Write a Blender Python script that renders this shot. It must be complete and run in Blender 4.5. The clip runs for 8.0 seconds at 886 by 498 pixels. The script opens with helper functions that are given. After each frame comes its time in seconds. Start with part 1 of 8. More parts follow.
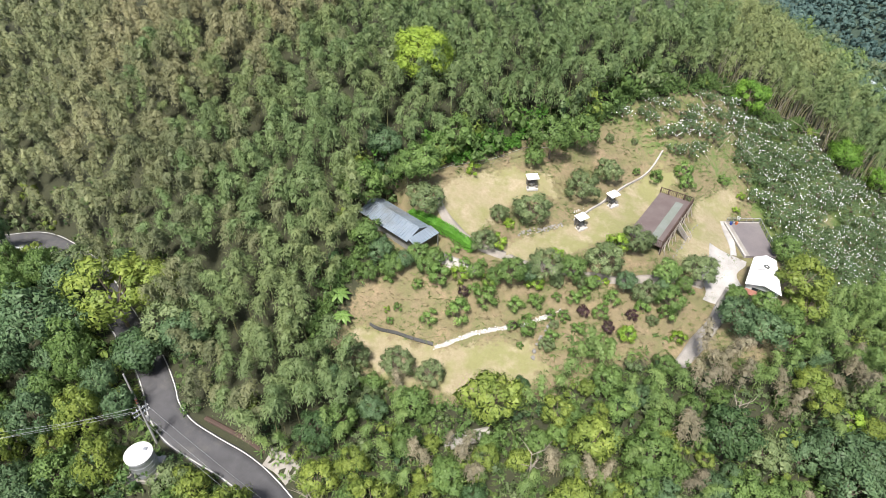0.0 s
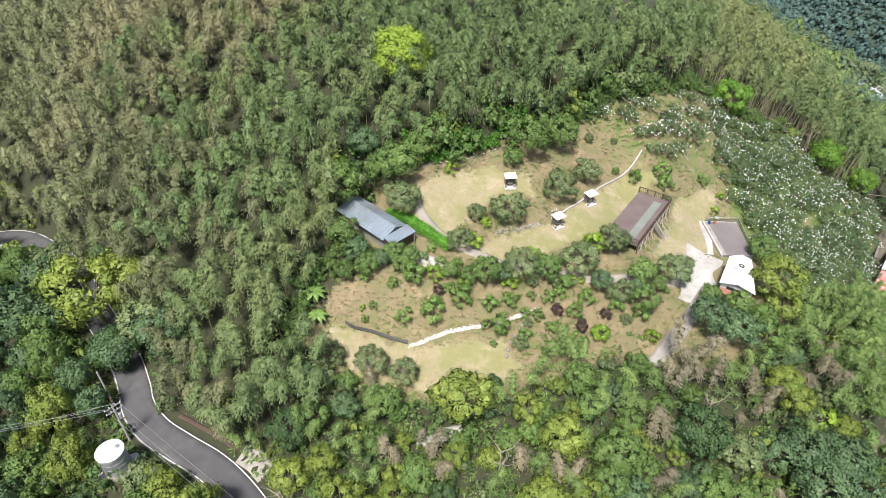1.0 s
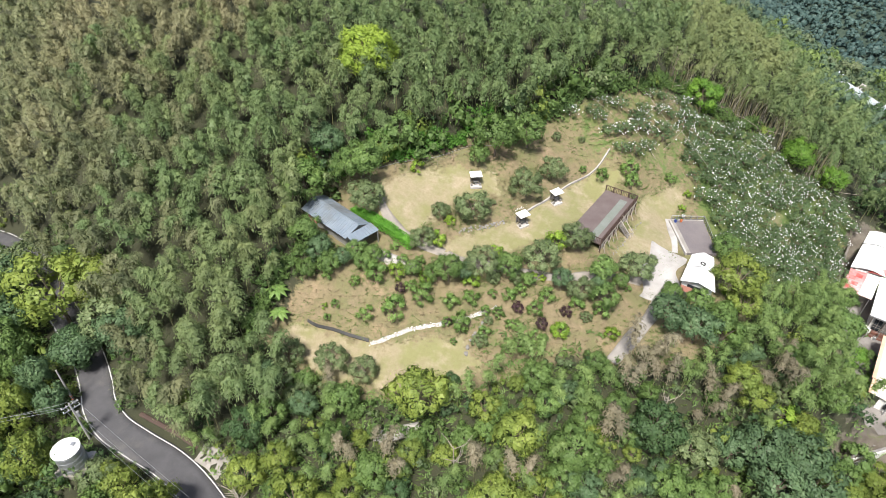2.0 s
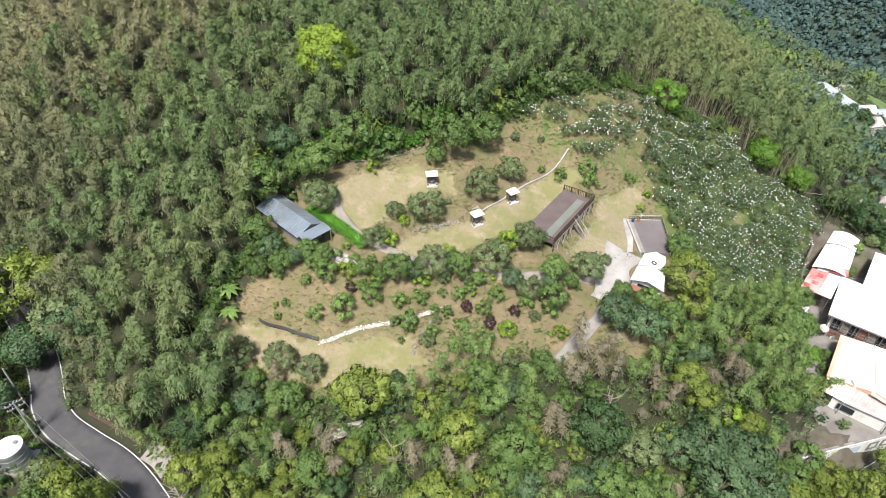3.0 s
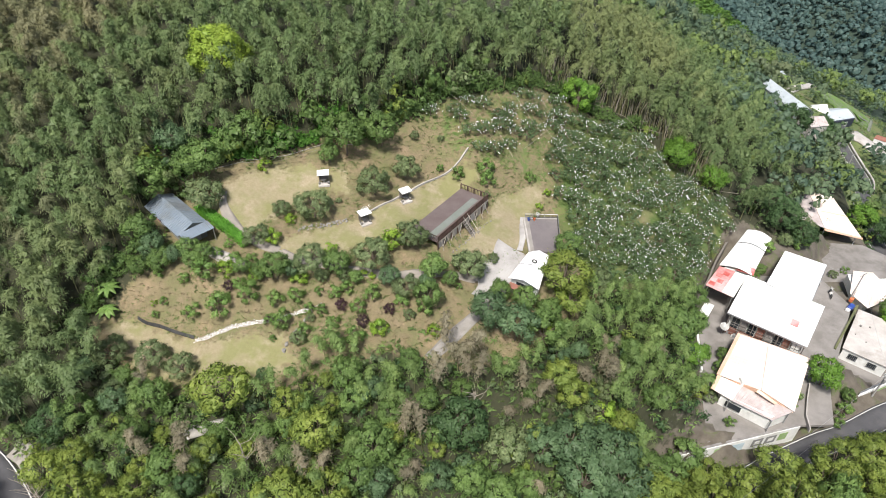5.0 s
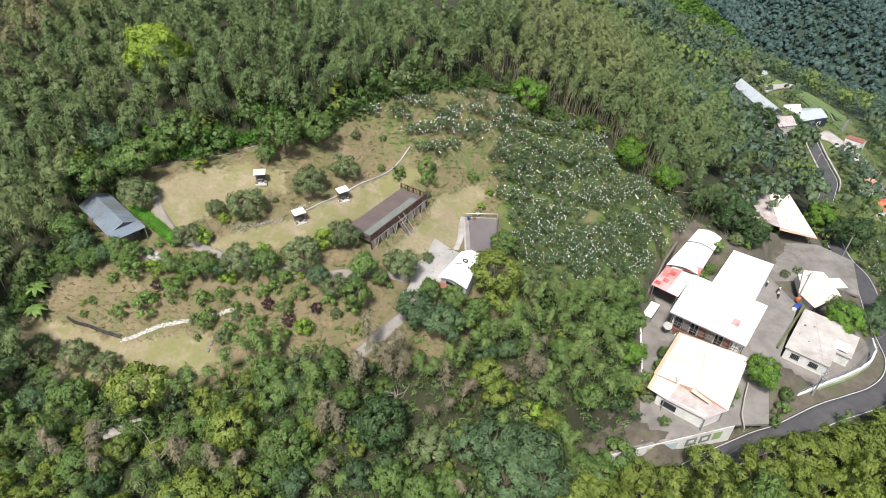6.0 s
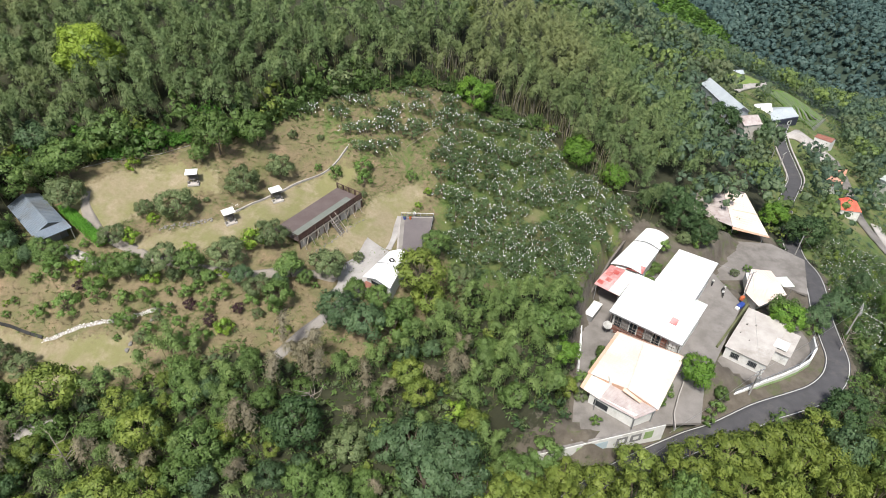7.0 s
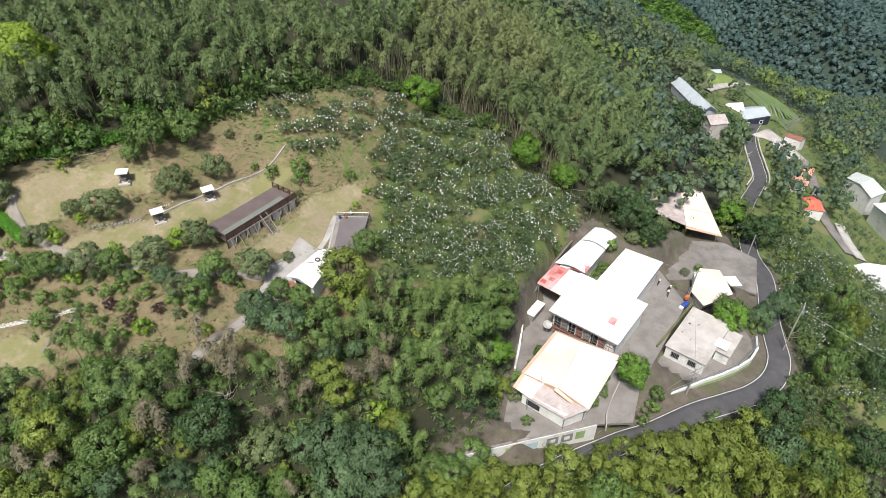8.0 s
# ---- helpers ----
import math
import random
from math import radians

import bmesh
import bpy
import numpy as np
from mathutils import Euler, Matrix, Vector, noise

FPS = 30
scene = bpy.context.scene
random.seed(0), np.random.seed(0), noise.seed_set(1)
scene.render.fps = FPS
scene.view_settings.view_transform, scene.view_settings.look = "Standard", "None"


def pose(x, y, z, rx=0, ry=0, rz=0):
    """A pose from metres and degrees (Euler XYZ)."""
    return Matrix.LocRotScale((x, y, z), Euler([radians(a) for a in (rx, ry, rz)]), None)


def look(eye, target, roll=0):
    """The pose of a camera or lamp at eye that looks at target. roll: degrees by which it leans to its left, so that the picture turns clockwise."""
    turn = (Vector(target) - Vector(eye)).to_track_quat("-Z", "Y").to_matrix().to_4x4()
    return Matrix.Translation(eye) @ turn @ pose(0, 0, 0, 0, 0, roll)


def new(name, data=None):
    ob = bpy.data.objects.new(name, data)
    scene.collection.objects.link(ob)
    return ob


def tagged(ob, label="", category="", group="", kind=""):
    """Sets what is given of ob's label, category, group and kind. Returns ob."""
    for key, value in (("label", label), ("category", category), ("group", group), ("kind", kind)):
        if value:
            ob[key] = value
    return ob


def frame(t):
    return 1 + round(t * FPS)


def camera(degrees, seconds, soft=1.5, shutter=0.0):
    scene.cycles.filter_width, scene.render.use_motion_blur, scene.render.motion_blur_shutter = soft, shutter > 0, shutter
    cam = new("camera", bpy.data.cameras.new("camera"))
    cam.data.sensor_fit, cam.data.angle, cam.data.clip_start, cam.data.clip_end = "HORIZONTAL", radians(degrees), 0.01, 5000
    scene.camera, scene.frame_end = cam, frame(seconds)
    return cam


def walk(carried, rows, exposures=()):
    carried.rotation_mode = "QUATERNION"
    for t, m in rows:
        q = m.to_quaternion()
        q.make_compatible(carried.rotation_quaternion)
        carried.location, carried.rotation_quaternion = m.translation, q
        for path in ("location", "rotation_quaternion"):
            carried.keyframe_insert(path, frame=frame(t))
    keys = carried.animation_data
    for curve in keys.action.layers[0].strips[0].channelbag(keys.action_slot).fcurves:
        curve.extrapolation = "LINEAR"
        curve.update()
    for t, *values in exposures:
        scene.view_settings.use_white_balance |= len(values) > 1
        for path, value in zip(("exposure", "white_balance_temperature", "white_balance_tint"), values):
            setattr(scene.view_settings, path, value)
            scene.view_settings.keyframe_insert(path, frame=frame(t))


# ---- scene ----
cam = camera(72.0, 8.0, soft=0.9)
PATH = [
    (0, (-3.178, -0.095, 61.625), (-3.231, 1.47, 60.38), 0.2),
    (0.5, (-1.678, -0.205, 61.597), (-1.728, 1.36, 60.352), 0.3),
    (1, (0.26, -0.304, 61.609), (0.212, 1.261, 60.365), 0.4),
    (1.5, (2.716, -0.39, 61.654), (2.672, 1.174, 60.409), 0.4),
    (3, (12.973, -0.55, 61.908), (12.935, 1.013, 60.662), 0.6),
    (3.5, (17.108, -0.563, 62.006), (17.071, 1.001, 60.759), 0.6),
    (4, (21.551, -0.55, 62.098), (21.515, 1.013, 60.851), 0.7),
    (4.5, (26.201, -0.512, 62.177), (26.168, 1.051, 60.929), 0.7),
    (6, (41.881, -0.212, 62.253), (41.849, 1.351, 61.005), 0.7),
    (6.5, (47.546, -0.043, 62.199), (47.516, 1.52, 60.951), 0.7),
    (7, (53.212, 0.164, 62.093), (53.182, 1.728, 60.846), 0.6),
    (7.5, (58.865, 0.412, 61.927), (58.835, 1.976, 60.681), 0.6),
    (8, (64.639, 0.703, 61.693), (64.609, 2.268, 60.448), 0.5),
]
walk(cam, [(t, look(eye, target, roll)) for t, eye, target, roll in PATH],
     exposures=((0.0, 1.39), (1.5, 1.36), (3.5, 1.17), (4.5, 1.09), (6.5, 0.94), (8.0, 0.88)))

# ---- light ----
world = bpy.data.worlds.new("sky")
scene.world = world
world.use_nodes = True
sky = world.node_tree.nodes.new("ShaderNodeTexSky")
sky.sky_type, sky.sun_disc = "NISHITA", False
sky.sun_elevation, sky.sun_rotation = radians(61), radians(195)
sky.air_density, sky.dust_density, sky.ozone_density = 1.0, 3.0, 1.0
world.node_tree.nodes["Background"].inputs[1].default_value = 0.078
world.node_tree.links.new(sky.outputs[0], world.node_tree.nodes["Background"].inputs[0])
sun = new("sun", bpy.data.lights.new("sun", "SUN"))
sun.data.energy, sun.data.angle, sun.data.color = 3.4, radians(10), (1.0, 0.96, 0.9)
sun.matrix_basis = look((0, 0, 200), (20, 75, 60))


# ---- materials ----
def nodes_of(name):
    m = bpy.data.materials.new(name)
    m.use_nodes = True
    t = m.node_tree
    return m, t, t.nodes["Principled BSDF"]


def noise_node(t, scale, detail=4.0, rough=0.6):
    pos = t.nodes.new("ShaderNodeNewGeometry")
    n = t.nodes.new("ShaderNodeTexNoise")
    n.inputs["Scale"].default_value, n.inputs["Detail"].default_value, n.inputs["Roughness"].default_value = scale, detail, rough
    t.links.new(pos.outputs["Position"], n.inputs["Vector"])
    return n


def mix_node(t, fac, a, b):
    """Mixes two colours; fac, a, b: sockets or values."""
    n = t.nodes.new("ShaderNodeMix")
    n.data_type = "RGBA"
    for key, v in ((0, fac), (6, a), (7, b)):
        if hasattr(v, "is_linked"):
            t.links.new(v, n.inputs[key])
        else:
            n.inputs[key].default_value = (*v, 1) if isinstance(v, tuple) else v
    return n.outputs[2]


def range_node(t, v, a, b, c=0.0, d=1.0):
    n = t.nodes.new("ShaderNodeMapRange")
    n.inputs[1].default_value, n.inputs[2].default_value, n.inputs[3].default_value, n.inputs[4].default_value = a, b, c, d
    t.links.new(v, n.inputs[0])
    return n.outputs[0]


def surface(name, base, other, scale=1.2, fine=14.0, rough=0.8, metal=0.0, bump=0.25, stain=None, vary=0.0):
    """A worn surface: two tones in patches, fine grain and relief, an optional stain colour, and a tone for each piece."""
    m, t, p = nodes_of(name)
    big, small = noise_node(t, scale), noise_node(t, fine, 3.0)
    col = mix_node(t, range_node(t, big.outputs[0], 0.35, 0.65), base, other)
    col = mix_node(t, range_node(t, small.outputs[0], 0.35, 0.75, 0.0, 0.35), col, tuple(v * 0.55 for v in base))
    if stain:
        col = mix_node(t, range_node(t, noise_node(t, scale * 0.45, 6.0, 0.7).outputs[0], 0.52, 0.66, 0.0, 0.75), col, stain)
    if vary:
        info = t.nodes.new("ShaderNodeObjectInfo")
        col = mix_node(t, range_node(t, info.outputs["Random"], 0, 1, 0, vary), col, tuple(v * 0.45 for v in base))
    t.links.new(col, p.inputs["Base Color"])
    p.inputs["Roughness"].default_value, p.inputs["Metallic"].default_value = rough, metal
    b = t.nodes.new("ShaderNodeBump")
    b.inputs["Strength"].default_value, b.inputs["Distance"].default_value = bump, 0.05
    t.links.new(small.outputs[0], b.inputs["Height"])
    t.links.new(b.outputs[0], p.inputs["Normal"])
    return m


def leafy(name, a, b, c, patch=0.35, wide=0.03, gloss=0.5, through_light=0.35, worn=None, grey=0.05):
    """Leaves: a tone for each leaf, for each plant and for patches of the wood."""
    m, t, p = nodes_of(name)
    a, b, c = (tuple((1 - grey) * v + grey * (0.21 * u[0] + 0.72 * u[1] + 0.07 * u[2]) for v in u) for u in (a, b, c))
    geo, info = t.nodes.new("ShaderNodeNewGeometry"), t.nodes.new("ShaderNodeObjectInfo")
    col = mix_node(t, geo.outputs["Random Per Island"], tuple(0.86 * v for v in a), tuple(1.12 * v for v in b))
    col = mix_node(t, range_node(t, noise_node(t, patch, 2.0).outputs[0], 0.4, 0.62, 0.0, 0.7), col, c)
    col = mix_node(t, range_node(t, info.outputs["Random"], 0, 1, 0, 0.6), col, tuple(0.55 * v for v in a))
    own = t.nodes.new("ShaderNodeAttribute")
    own.attribute_name = "tone"
    col = mix_node(t, range_node(t, own.outputs["Fac"], 0, 1, 0, 0.72), col, (a[0] * 0.5, a[1] * 0.56, a[2] * 0.6))
    if worn:
        col = mix_node(t, range_node(t, noise_node(t, wide, 3.0).outputs[0], 0.48, 0.64, 0.0, 0.65), col, worn)
    t.links.new(col, p.inputs["Base Color"])
    p.inputs["Roughness"].default_value = gloss
    p.inputs["Specular IOR Level"].default_value = 0.25
    thin = t.nodes.new("ShaderNodeBsdfTranslucent")
    t.links.new(col, thin.inputs["Color"])
    both = t.nodes.new("ShaderNodeMixShader")
    both.inputs[0].default_value = through_light
    t.links.new(p.outputs[0], both.inputs[1])
    t.links.new(thin.outputs[0], both.inputs[2])
    t.links.new(both.outputs[0], t.nodes["Material Output"].inputs["Surface"])
    return m


def ground_material():
    m, t, p = nodes_of("ground")

    def cover(name):
        n = t.nodes.new("ShaderNodeAttribute")
        n.attribute_name = name
        ragged = t.nodes.new("ShaderNodeMath")
        ragged.operation = "ADD"
        t.links.new(n.outputs["Fac"], ragged.inputs[0])
        t.links.new(range_node(t, noise_node(t, 0.8, 5.0, 0.7).outputs[0], 0.25, 0.75, -0.38, 0.38), ragged.inputs[1])
        return range_node(t, ragged.outputs[0], 0.4, 0.6)

    # woods floor: litter taken near black, shade under the plants put into its colour
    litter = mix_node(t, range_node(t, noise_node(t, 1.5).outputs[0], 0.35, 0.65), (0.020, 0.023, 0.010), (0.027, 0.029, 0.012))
    soil = mix_node(t, range_node(t, noise_node(t, 0.5, 6.0).outputs[0], 0.35, 0.65), (0.20, 0.153, 0.092), (0.15, 0.126, 0.062))
    soil = mix_node(t, range_node(t, noise_node(t, 0.2, 4.0).outputs[0], 0.56, 0.68, 0, 0.7), soil, (0.29, 0.205, 0.13))
    soil = mix_node(t, range_node(t, noise_node(t, 0.3, 6.0, 0.75).outputs[0], 0.47, 0.6, 0, 0.85), soil, (0.125, 0.13, 0.05))
    soil = mix_node(t, range_node(t, noise_node(t, 2.6, 6.0, 0.8).outputs[0], 0.42, 0.62, 0, 0.6), soil, (0.095, 0.08, 0.045))
    lawn = mix_node(t, range_node(t, noise_node(t, 0.16, 5.0, 0.65).outputs[0], 0.42, 0.58), (0.25, 0.21, 0.135), (0.18, 0.178, 0.075))
    lawn = mix_node(t, range_node(t, noise_node(t, 0.3, 4.0, 0.6).outputs[0], 0.52, 0.66, 0, 0.8), lawn, (0.30, 0.25, 0.175))
    lawn = mix_node(t, range_node(t, noise_node(t, 1.7, 6.0, 0.75).outputs[0], 0.4, 0.7, 0, 0.55), lawn, (0.15, 0.13, 0.06))
    grass = mix_node(t, range_node(t, noise_node(t, 0.35, 5.0).outputs[0], 0.38, 0.62), (0.065, 0.11, 0.024), (0.115, 0.135, 0.042))
    grass = mix_node(t, range_node(t, noise_node(t, 0.09, 3.0).outputs[0], 0.56, 0.68, 0, 0.8), grass, (0.18, 0.15, 0.082))
    # distant floor darkened in colour to match the self-shaded crowns on it
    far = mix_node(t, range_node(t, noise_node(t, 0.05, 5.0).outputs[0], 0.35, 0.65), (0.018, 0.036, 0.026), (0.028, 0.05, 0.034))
    earth = mix_node(t, range_node(t, noise_node(t, 0.4, 6.0, 0.7).outputs[0], 0.38, 0.62), (0.075, 0.062, 0.05), (0.115, 0.10, 0.08))
    earth = mix_node(t, range_node(t, noise_node(t, 0.25, 4.0, 0.7).outputs[0], 0.54, 0.64, 0, 0.7), earth, (0.07, 0.09, 0.03))
    meadow = mix_node(t, range_node(t, noise_node(t, 0.06, 5.0).outputs[0], 0.4, 0.62), (0.13, 0.22, 0.035), (0.19, 0.25, 0.06))
    meadow = mix_node(t, range_node(t, noise_node(t, 0.035, 3.0).outputs[0], 0.6, 0.68, 0, 0.8), meadow, (0.33, 0.27, 0.12))
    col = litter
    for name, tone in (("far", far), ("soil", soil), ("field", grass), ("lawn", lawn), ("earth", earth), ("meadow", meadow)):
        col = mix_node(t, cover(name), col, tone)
    small = noise_node(t, 9.0, 4.0, 0.7)
    col = mix_node(t, range_node(t, small.outputs[0], 0.4, 0.75, 0, 0.22), col, (0.07, 0.07, 0.033))
    t.links.new(col, p.inputs["Base Color"])
    p.inputs["Roughness"].default_value = 0.95
    b = t.nodes.new("ShaderNodeBump")
    b.inputs["Strength"].default_value, b.inputs["Distance"].default_value = 0.5, 0.12
    t.links.new(small.outputs[0], b.inputs["Height"])
    t.links.new(b.outputs[0], p.inputs["Normal"])
    return m


GROUND = ground_material()
ASPHALT = surface("asphalt", (0.072, 0.0706, 0.0756), (0.054, 0.0533, 0.0576), 0.5, 25, 0.9, stain=(0.0936, 0.09, 0.0864))
PAINT_LINE = surface("road_paint", (0.5, 0.5, 0.485), (0.4, 0.4, 0.39), 2.0, 20, 0.7)
DRIVE = surface("driveway_concrete", (0.20, 0.185, 0.165), (0.27, 0.25, 0.23), 0.5, 9, 0.9, stain=(0.14, 0.125, 0.1))
CONCRETE = surface("concrete", (0.288, 0.266, 0.245), (0.374, 0.353, 0.331), 0.4, 9, 0.9, stain=(0.173, 0.158, 0.137))
PALE_CONCRETE = surface("pale_concrete", (0.46, 0.435, 0.41), (0.35, 0.325, 0.30), 0.35, 9, 0.9, stain=(0.238, 0.216, 0.187))
YARD = surface("yard_concrete", (0.215, 0.20, 0.187), (0.145, 0.134, 0.122), 0.3, 9, 0.9, stain=(0.105, 0.096, 0.086))
APRON = surface("apron_concrete", (0.37, 0.357, 0.343), (0.27, 0.256, 0.242), 0.28, 7, 0.9, stain=(0.20, 0.185, 0.17))
GRAVEL = surface("gravel_track", (0.259, 0.23, 0.198), (0.194, 0.176, 0.155), 0.6, 12, 0.95)
SLATE_ROOF = surface("slate_blue_sheet", (0.15, 0.185, 0.225), (0.19, 0.225, 0.26), 0.4, 5, 0.42, 0.1, 0.1, stain=(0.13, 0.14, 0.145))
WHITE_ROOF = surface("white_sheet", (0.72, 0.72, 0.711), (0.684, 0.684, 0.675), 0.3, 5, 0.45, 0.0, 0.05)
CREAM_ROOF = surface("cream_sheet", (0.62, 0.50, 0.43), (0.66, 0.59, 0.54), 0.2, 5, 0.5, 0.0, 0.05)
ORANGE_TRIM = surface("orange_sheet", (0.56, 0.34, 0.235), (0.6, 0.42, 0.32), 0.5, 6, 0.5)
PALE_ROOF = surface("weathered_pink_sheet", (0.40, 0.355, 0.345), (0.31, 0.255, 0.24), 0.8, 6, 0.6, stain=(0.45, 0.42, 0.41))
RED_ROOF = surface("red_sheet", (0.36, 0.0504, 0.0396), (0.446, 0.18, 0.166), 0.6, 5, 0.55, stain=(0.49, 0.36, 0.346))
PINK_ROOF = surface("faded_pink_sheet", (0.48, 0.19, 0.18), (0.56, 0.36, 0.35), 0.35, 5, 0.55, stain=(0.24, 0.05, 0.045))
GREEN_SHEET = surface("translucent_green_sheet", (0.558, 0.63, 0.558), (0.63, 0.675, 0.612), 0.5, 5, 0.4)
DECK = surface("deck_brown", (0.0972, 0.072, 0.0684), (0.122, 0.0972, 0.0936), 0.5, 10, 0.7)
DECK_GREEN = surface("deck_green_mat", (0.137, 0.155, 0.133), (0.158, 0.173, 0.158), 0.8, 10, 0.8)
DARK_WOOD = surface("dark_wood", (0.0612, 0.036, 0.0274), (0.0864, 0.054, 0.0396), 1.0, 16, 0.75, vary=0.5)
GREY_WOOD = surface("grey_wood", (0.187, 0.169, 0.151), (0.13, 0.115, 0.101), 1.0, 16, 0.85, vary=0.5)
TERRACE = surface("terrace_coating", (0.119, 0.104, 0.108), (0.144, 0.126, 0.126), 0.3, 9, 0.75, stain=(0.158, 0.144, 0.137))
WHITE_PAINT = surface("white_paint", (0.702, 0.702, 0.684), (0.612, 0.612, 0.585), 0.7, 9, 0.6, stain=(0.432, 0.423, 0.387))
MURAL_GREEN = surface("mural_green", (0.216, 0.331, 0.115), (0.302, 0.403, 0.202), 0.8, 5, 0.8)
MURAL_BLUE = surface("mural_blue", (0.33, 0.45, 0.52), (0.45, 0.53, 0.56), 0.8, 5, 0.8)
GREY_PAINT = surface("grey_paint", (0.18, 0.18, 0.18), (0.23, 0.23, 0.223), 0.8, 8, 0.7)
NAVY_WALL = surface("navy_wall", (0.0216, 0.0259, 0.0432), (0.0324, 0.036, 0.054), 0.5, 8, 0.6)
STEEL = surface("galvanised_steel", (0.374, 0.382, 0.389), (0.302, 0.31, 0.317), 1.0, 9, 0.4, 0.6)
DARK_METAL = surface("dark_metal", (0.036, 0.036, 0.0374), (0.0504, 0.0468, 0.0432), 1.0, 9, 0.5, 0.4)
STONE = surface("grey_stone", (0.259, 0.245, 0.223), (0.187, 0.176, 0.158), 1.2, 12, 0.9, vary=0.6)
WHITE_STONE = surface("whitewashed_stone", (0.702, 0.693, 0.666), (0.576, 0.558, 0.522), 1.5, 12, 0.9, vary=0.35)
POLE = surface("concrete_pole", (0.331, 0.324, 0.31), (0.274, 0.266, 0.252), 0.8, 9, 0.85)
BLACK = surface("black_plastic", (0.0144, 0.0144, 0.0144), (0.0252, 0.0238, 0.0216), 1.0, 9, 0.6)
TARP_BLUE = surface("blue_tarp", (0.0216, 0.0504, 0.23), (0.036, 0.072, 0.288), 1.0, 9, 0.5)
CLOTH_ORANGE = surface("orange_cloth", (0.432, 0.101, 0.036), (0.475, 0.144, 0.0576), 1.0, 9, 0.8)
BRICK_RED = surface("red_brick", (0.187, 0.0756, 0.054), (0.238, 0.108, 0.0792), 1.0, 10, 0.85)
TILE_OLD = surface("old_grey_tile", (0.216, 0.205, 0.194), (0.144, 0.133, 0.126), 0.9, 7, 0.9, stain=(0.302, 0.288, 0.274))
BARK = surface("bark", (0.101, 0.0756, 0.054), (0.151, 0.122, 0.0936), 2.0, 14, 0.95)
DEAD_WOOD = surface("dead_wood", (0.317, 0.281, 0.245), (0.23, 0.194, 0.158), 2.0, 14, 0.95)
CULM = surface("bamboo_culm", (0.122, 0.137, 0.0504), (0.187, 0.158, 0.0864), 1.0, 10, 0.6)
BAG = surface("paper_fruit_bag", (0.72, 0.72, 0.72), (0.648, 0.657, 0.666), 3.0, 10, 0.8)
m_glass, t_glass, GLASS_P = nodes_of("window_glass")
GLASS_P.inputs["Base Color"].default_value, GLASS_P.inputs["Roughness"].default_value = (0.02, 0.025, 0.03, 1), 0.08
GLASS = m_glass

L_BAMBOO = leafy("bamboo_leaf", (0.165, 0.245, 0.072), (0.225, 0.30, 0.105), (0.115, 0.195, 0.06), 0.3, 0.02, worn=(0.225, 0.245, 0.105), grey=0.13)
L_BAMBOO_OLIVE = leafy("bamboo_leaf_olive", (0.215, 0.235, 0.095), (0.27, 0.285, 0.13), (0.165, 0.205, 0.08), 0.3, 0.02, worn=(0.285, 0.255, 0.145), grey=0.13)
L_BAMBOO_LIGHT = leafy("bamboo_leaf_light", (0.196, 0.297, 0.078), (0.258, 0.347, 0.106), (0.151, 0.230, 0.067))
L_TAN = leafy("dry_bamboo_leaf", (0.269, 0.230, 0.146), (0.336, 0.291, 0.196), (0.213, 0.202, 0.112))
L_GREEN = leafy("broad_leaf", (0.133, 0.226, 0.055), (0.191, 0.290, 0.077), (0.104, 0.180, 0.051))
L_DARK = leafy("dark_leaf", (0.072, 0.138, 0.048), (0.10, 0.17, 0.062), (0.058, 0.115, 0.044))
L_BLUE = leafy("blue_green_leaf", (0.105, 0.185, 0.08), (0.15, 0.23, 0.105), (0.085, 0.15, 0.068))
L_OLIVE = leafy("olive_leaf", (0.168, 0.232, 0.093), (0.232, 0.284, 0.128), (0.128, 0.180, 0.075))
L_YELLOW = leafy("yellow_green_leaf", (0.20, 0.27, 0.042), (0.265, 0.32, 0.06), (0.15, 0.22, 0.045))
L_LIME = leafy("lime_leaf", (0.25, 0.36, 0.035), (0.32, 0.42, 0.05), (0.21, 0.32, 0.035))
L_BUSH = leafy("bush_leaf", (0.20, 0.34, 0.03), (0.29, 0.40, 0.04), (0.15, 0.28, 0.035))
L_CREEPER = leafy("creeper_leaf", (0.10, 0.27, 0.03), (0.16, 0.34, 0.04), (0.08, 0.20, 0.03))
L_HEDGE = leafy("hedge_leaf", (0.13, 0.36, 0.03), (0.18, 0.44, 0.04), (0.10, 0.29, 0.03))
L_SHRUB = leafy("shrub_leaf", (0.157, 0.273, 0.058), (0.220, 0.336, 0.081), (0.116, 0.215, 0.052))
L_MAROON = leafy("maroon_leaf", (0.060, 0.030, 0.038), (0.085, 0.042, 0.048), (0.05, 0.036, 0.036))
L_ORCHARD = leafy("orchard_leaf", (0.092, 0.155, 0.06), (0.15, 0.21, 0.095), (0.075, 0.13, 0.05))
# valley greens: the haze of distance is mixed into these two as extra blue
L_FAR_HAZED = leafy("haze_tinted_far_leaf", (0.140, 0.224, 0.101), (0.196, 0.274, 0.134), (0.106, 0.179, 0.095), 0.1, 0.02, worn=(0.17, 0.19, 0.10), grey=0.13)
L_FAR_DARK_HAZED = leafy("haze_tinted_far_dark_leaf", (0.094, 0.156, 0.094), (0.131, 0.194, 0.112), (0.069, 0.125, 0.088), 0.1, 0.02, grey=0.1)
L_FAR_LIGHT = leafy("far_light_leaf", (0.17, 0.25, 0.06), (0.22, 0.30, 0.075), (0.14, 0.21, 0.07), 0.1, 0.02, grey=0.08)
L_BRIGHT = leafy("bright_leaf", (0.14, 0.29, 0.032), (0.20, 0.35, 0.042), (0.11, 0.24, 0.032))


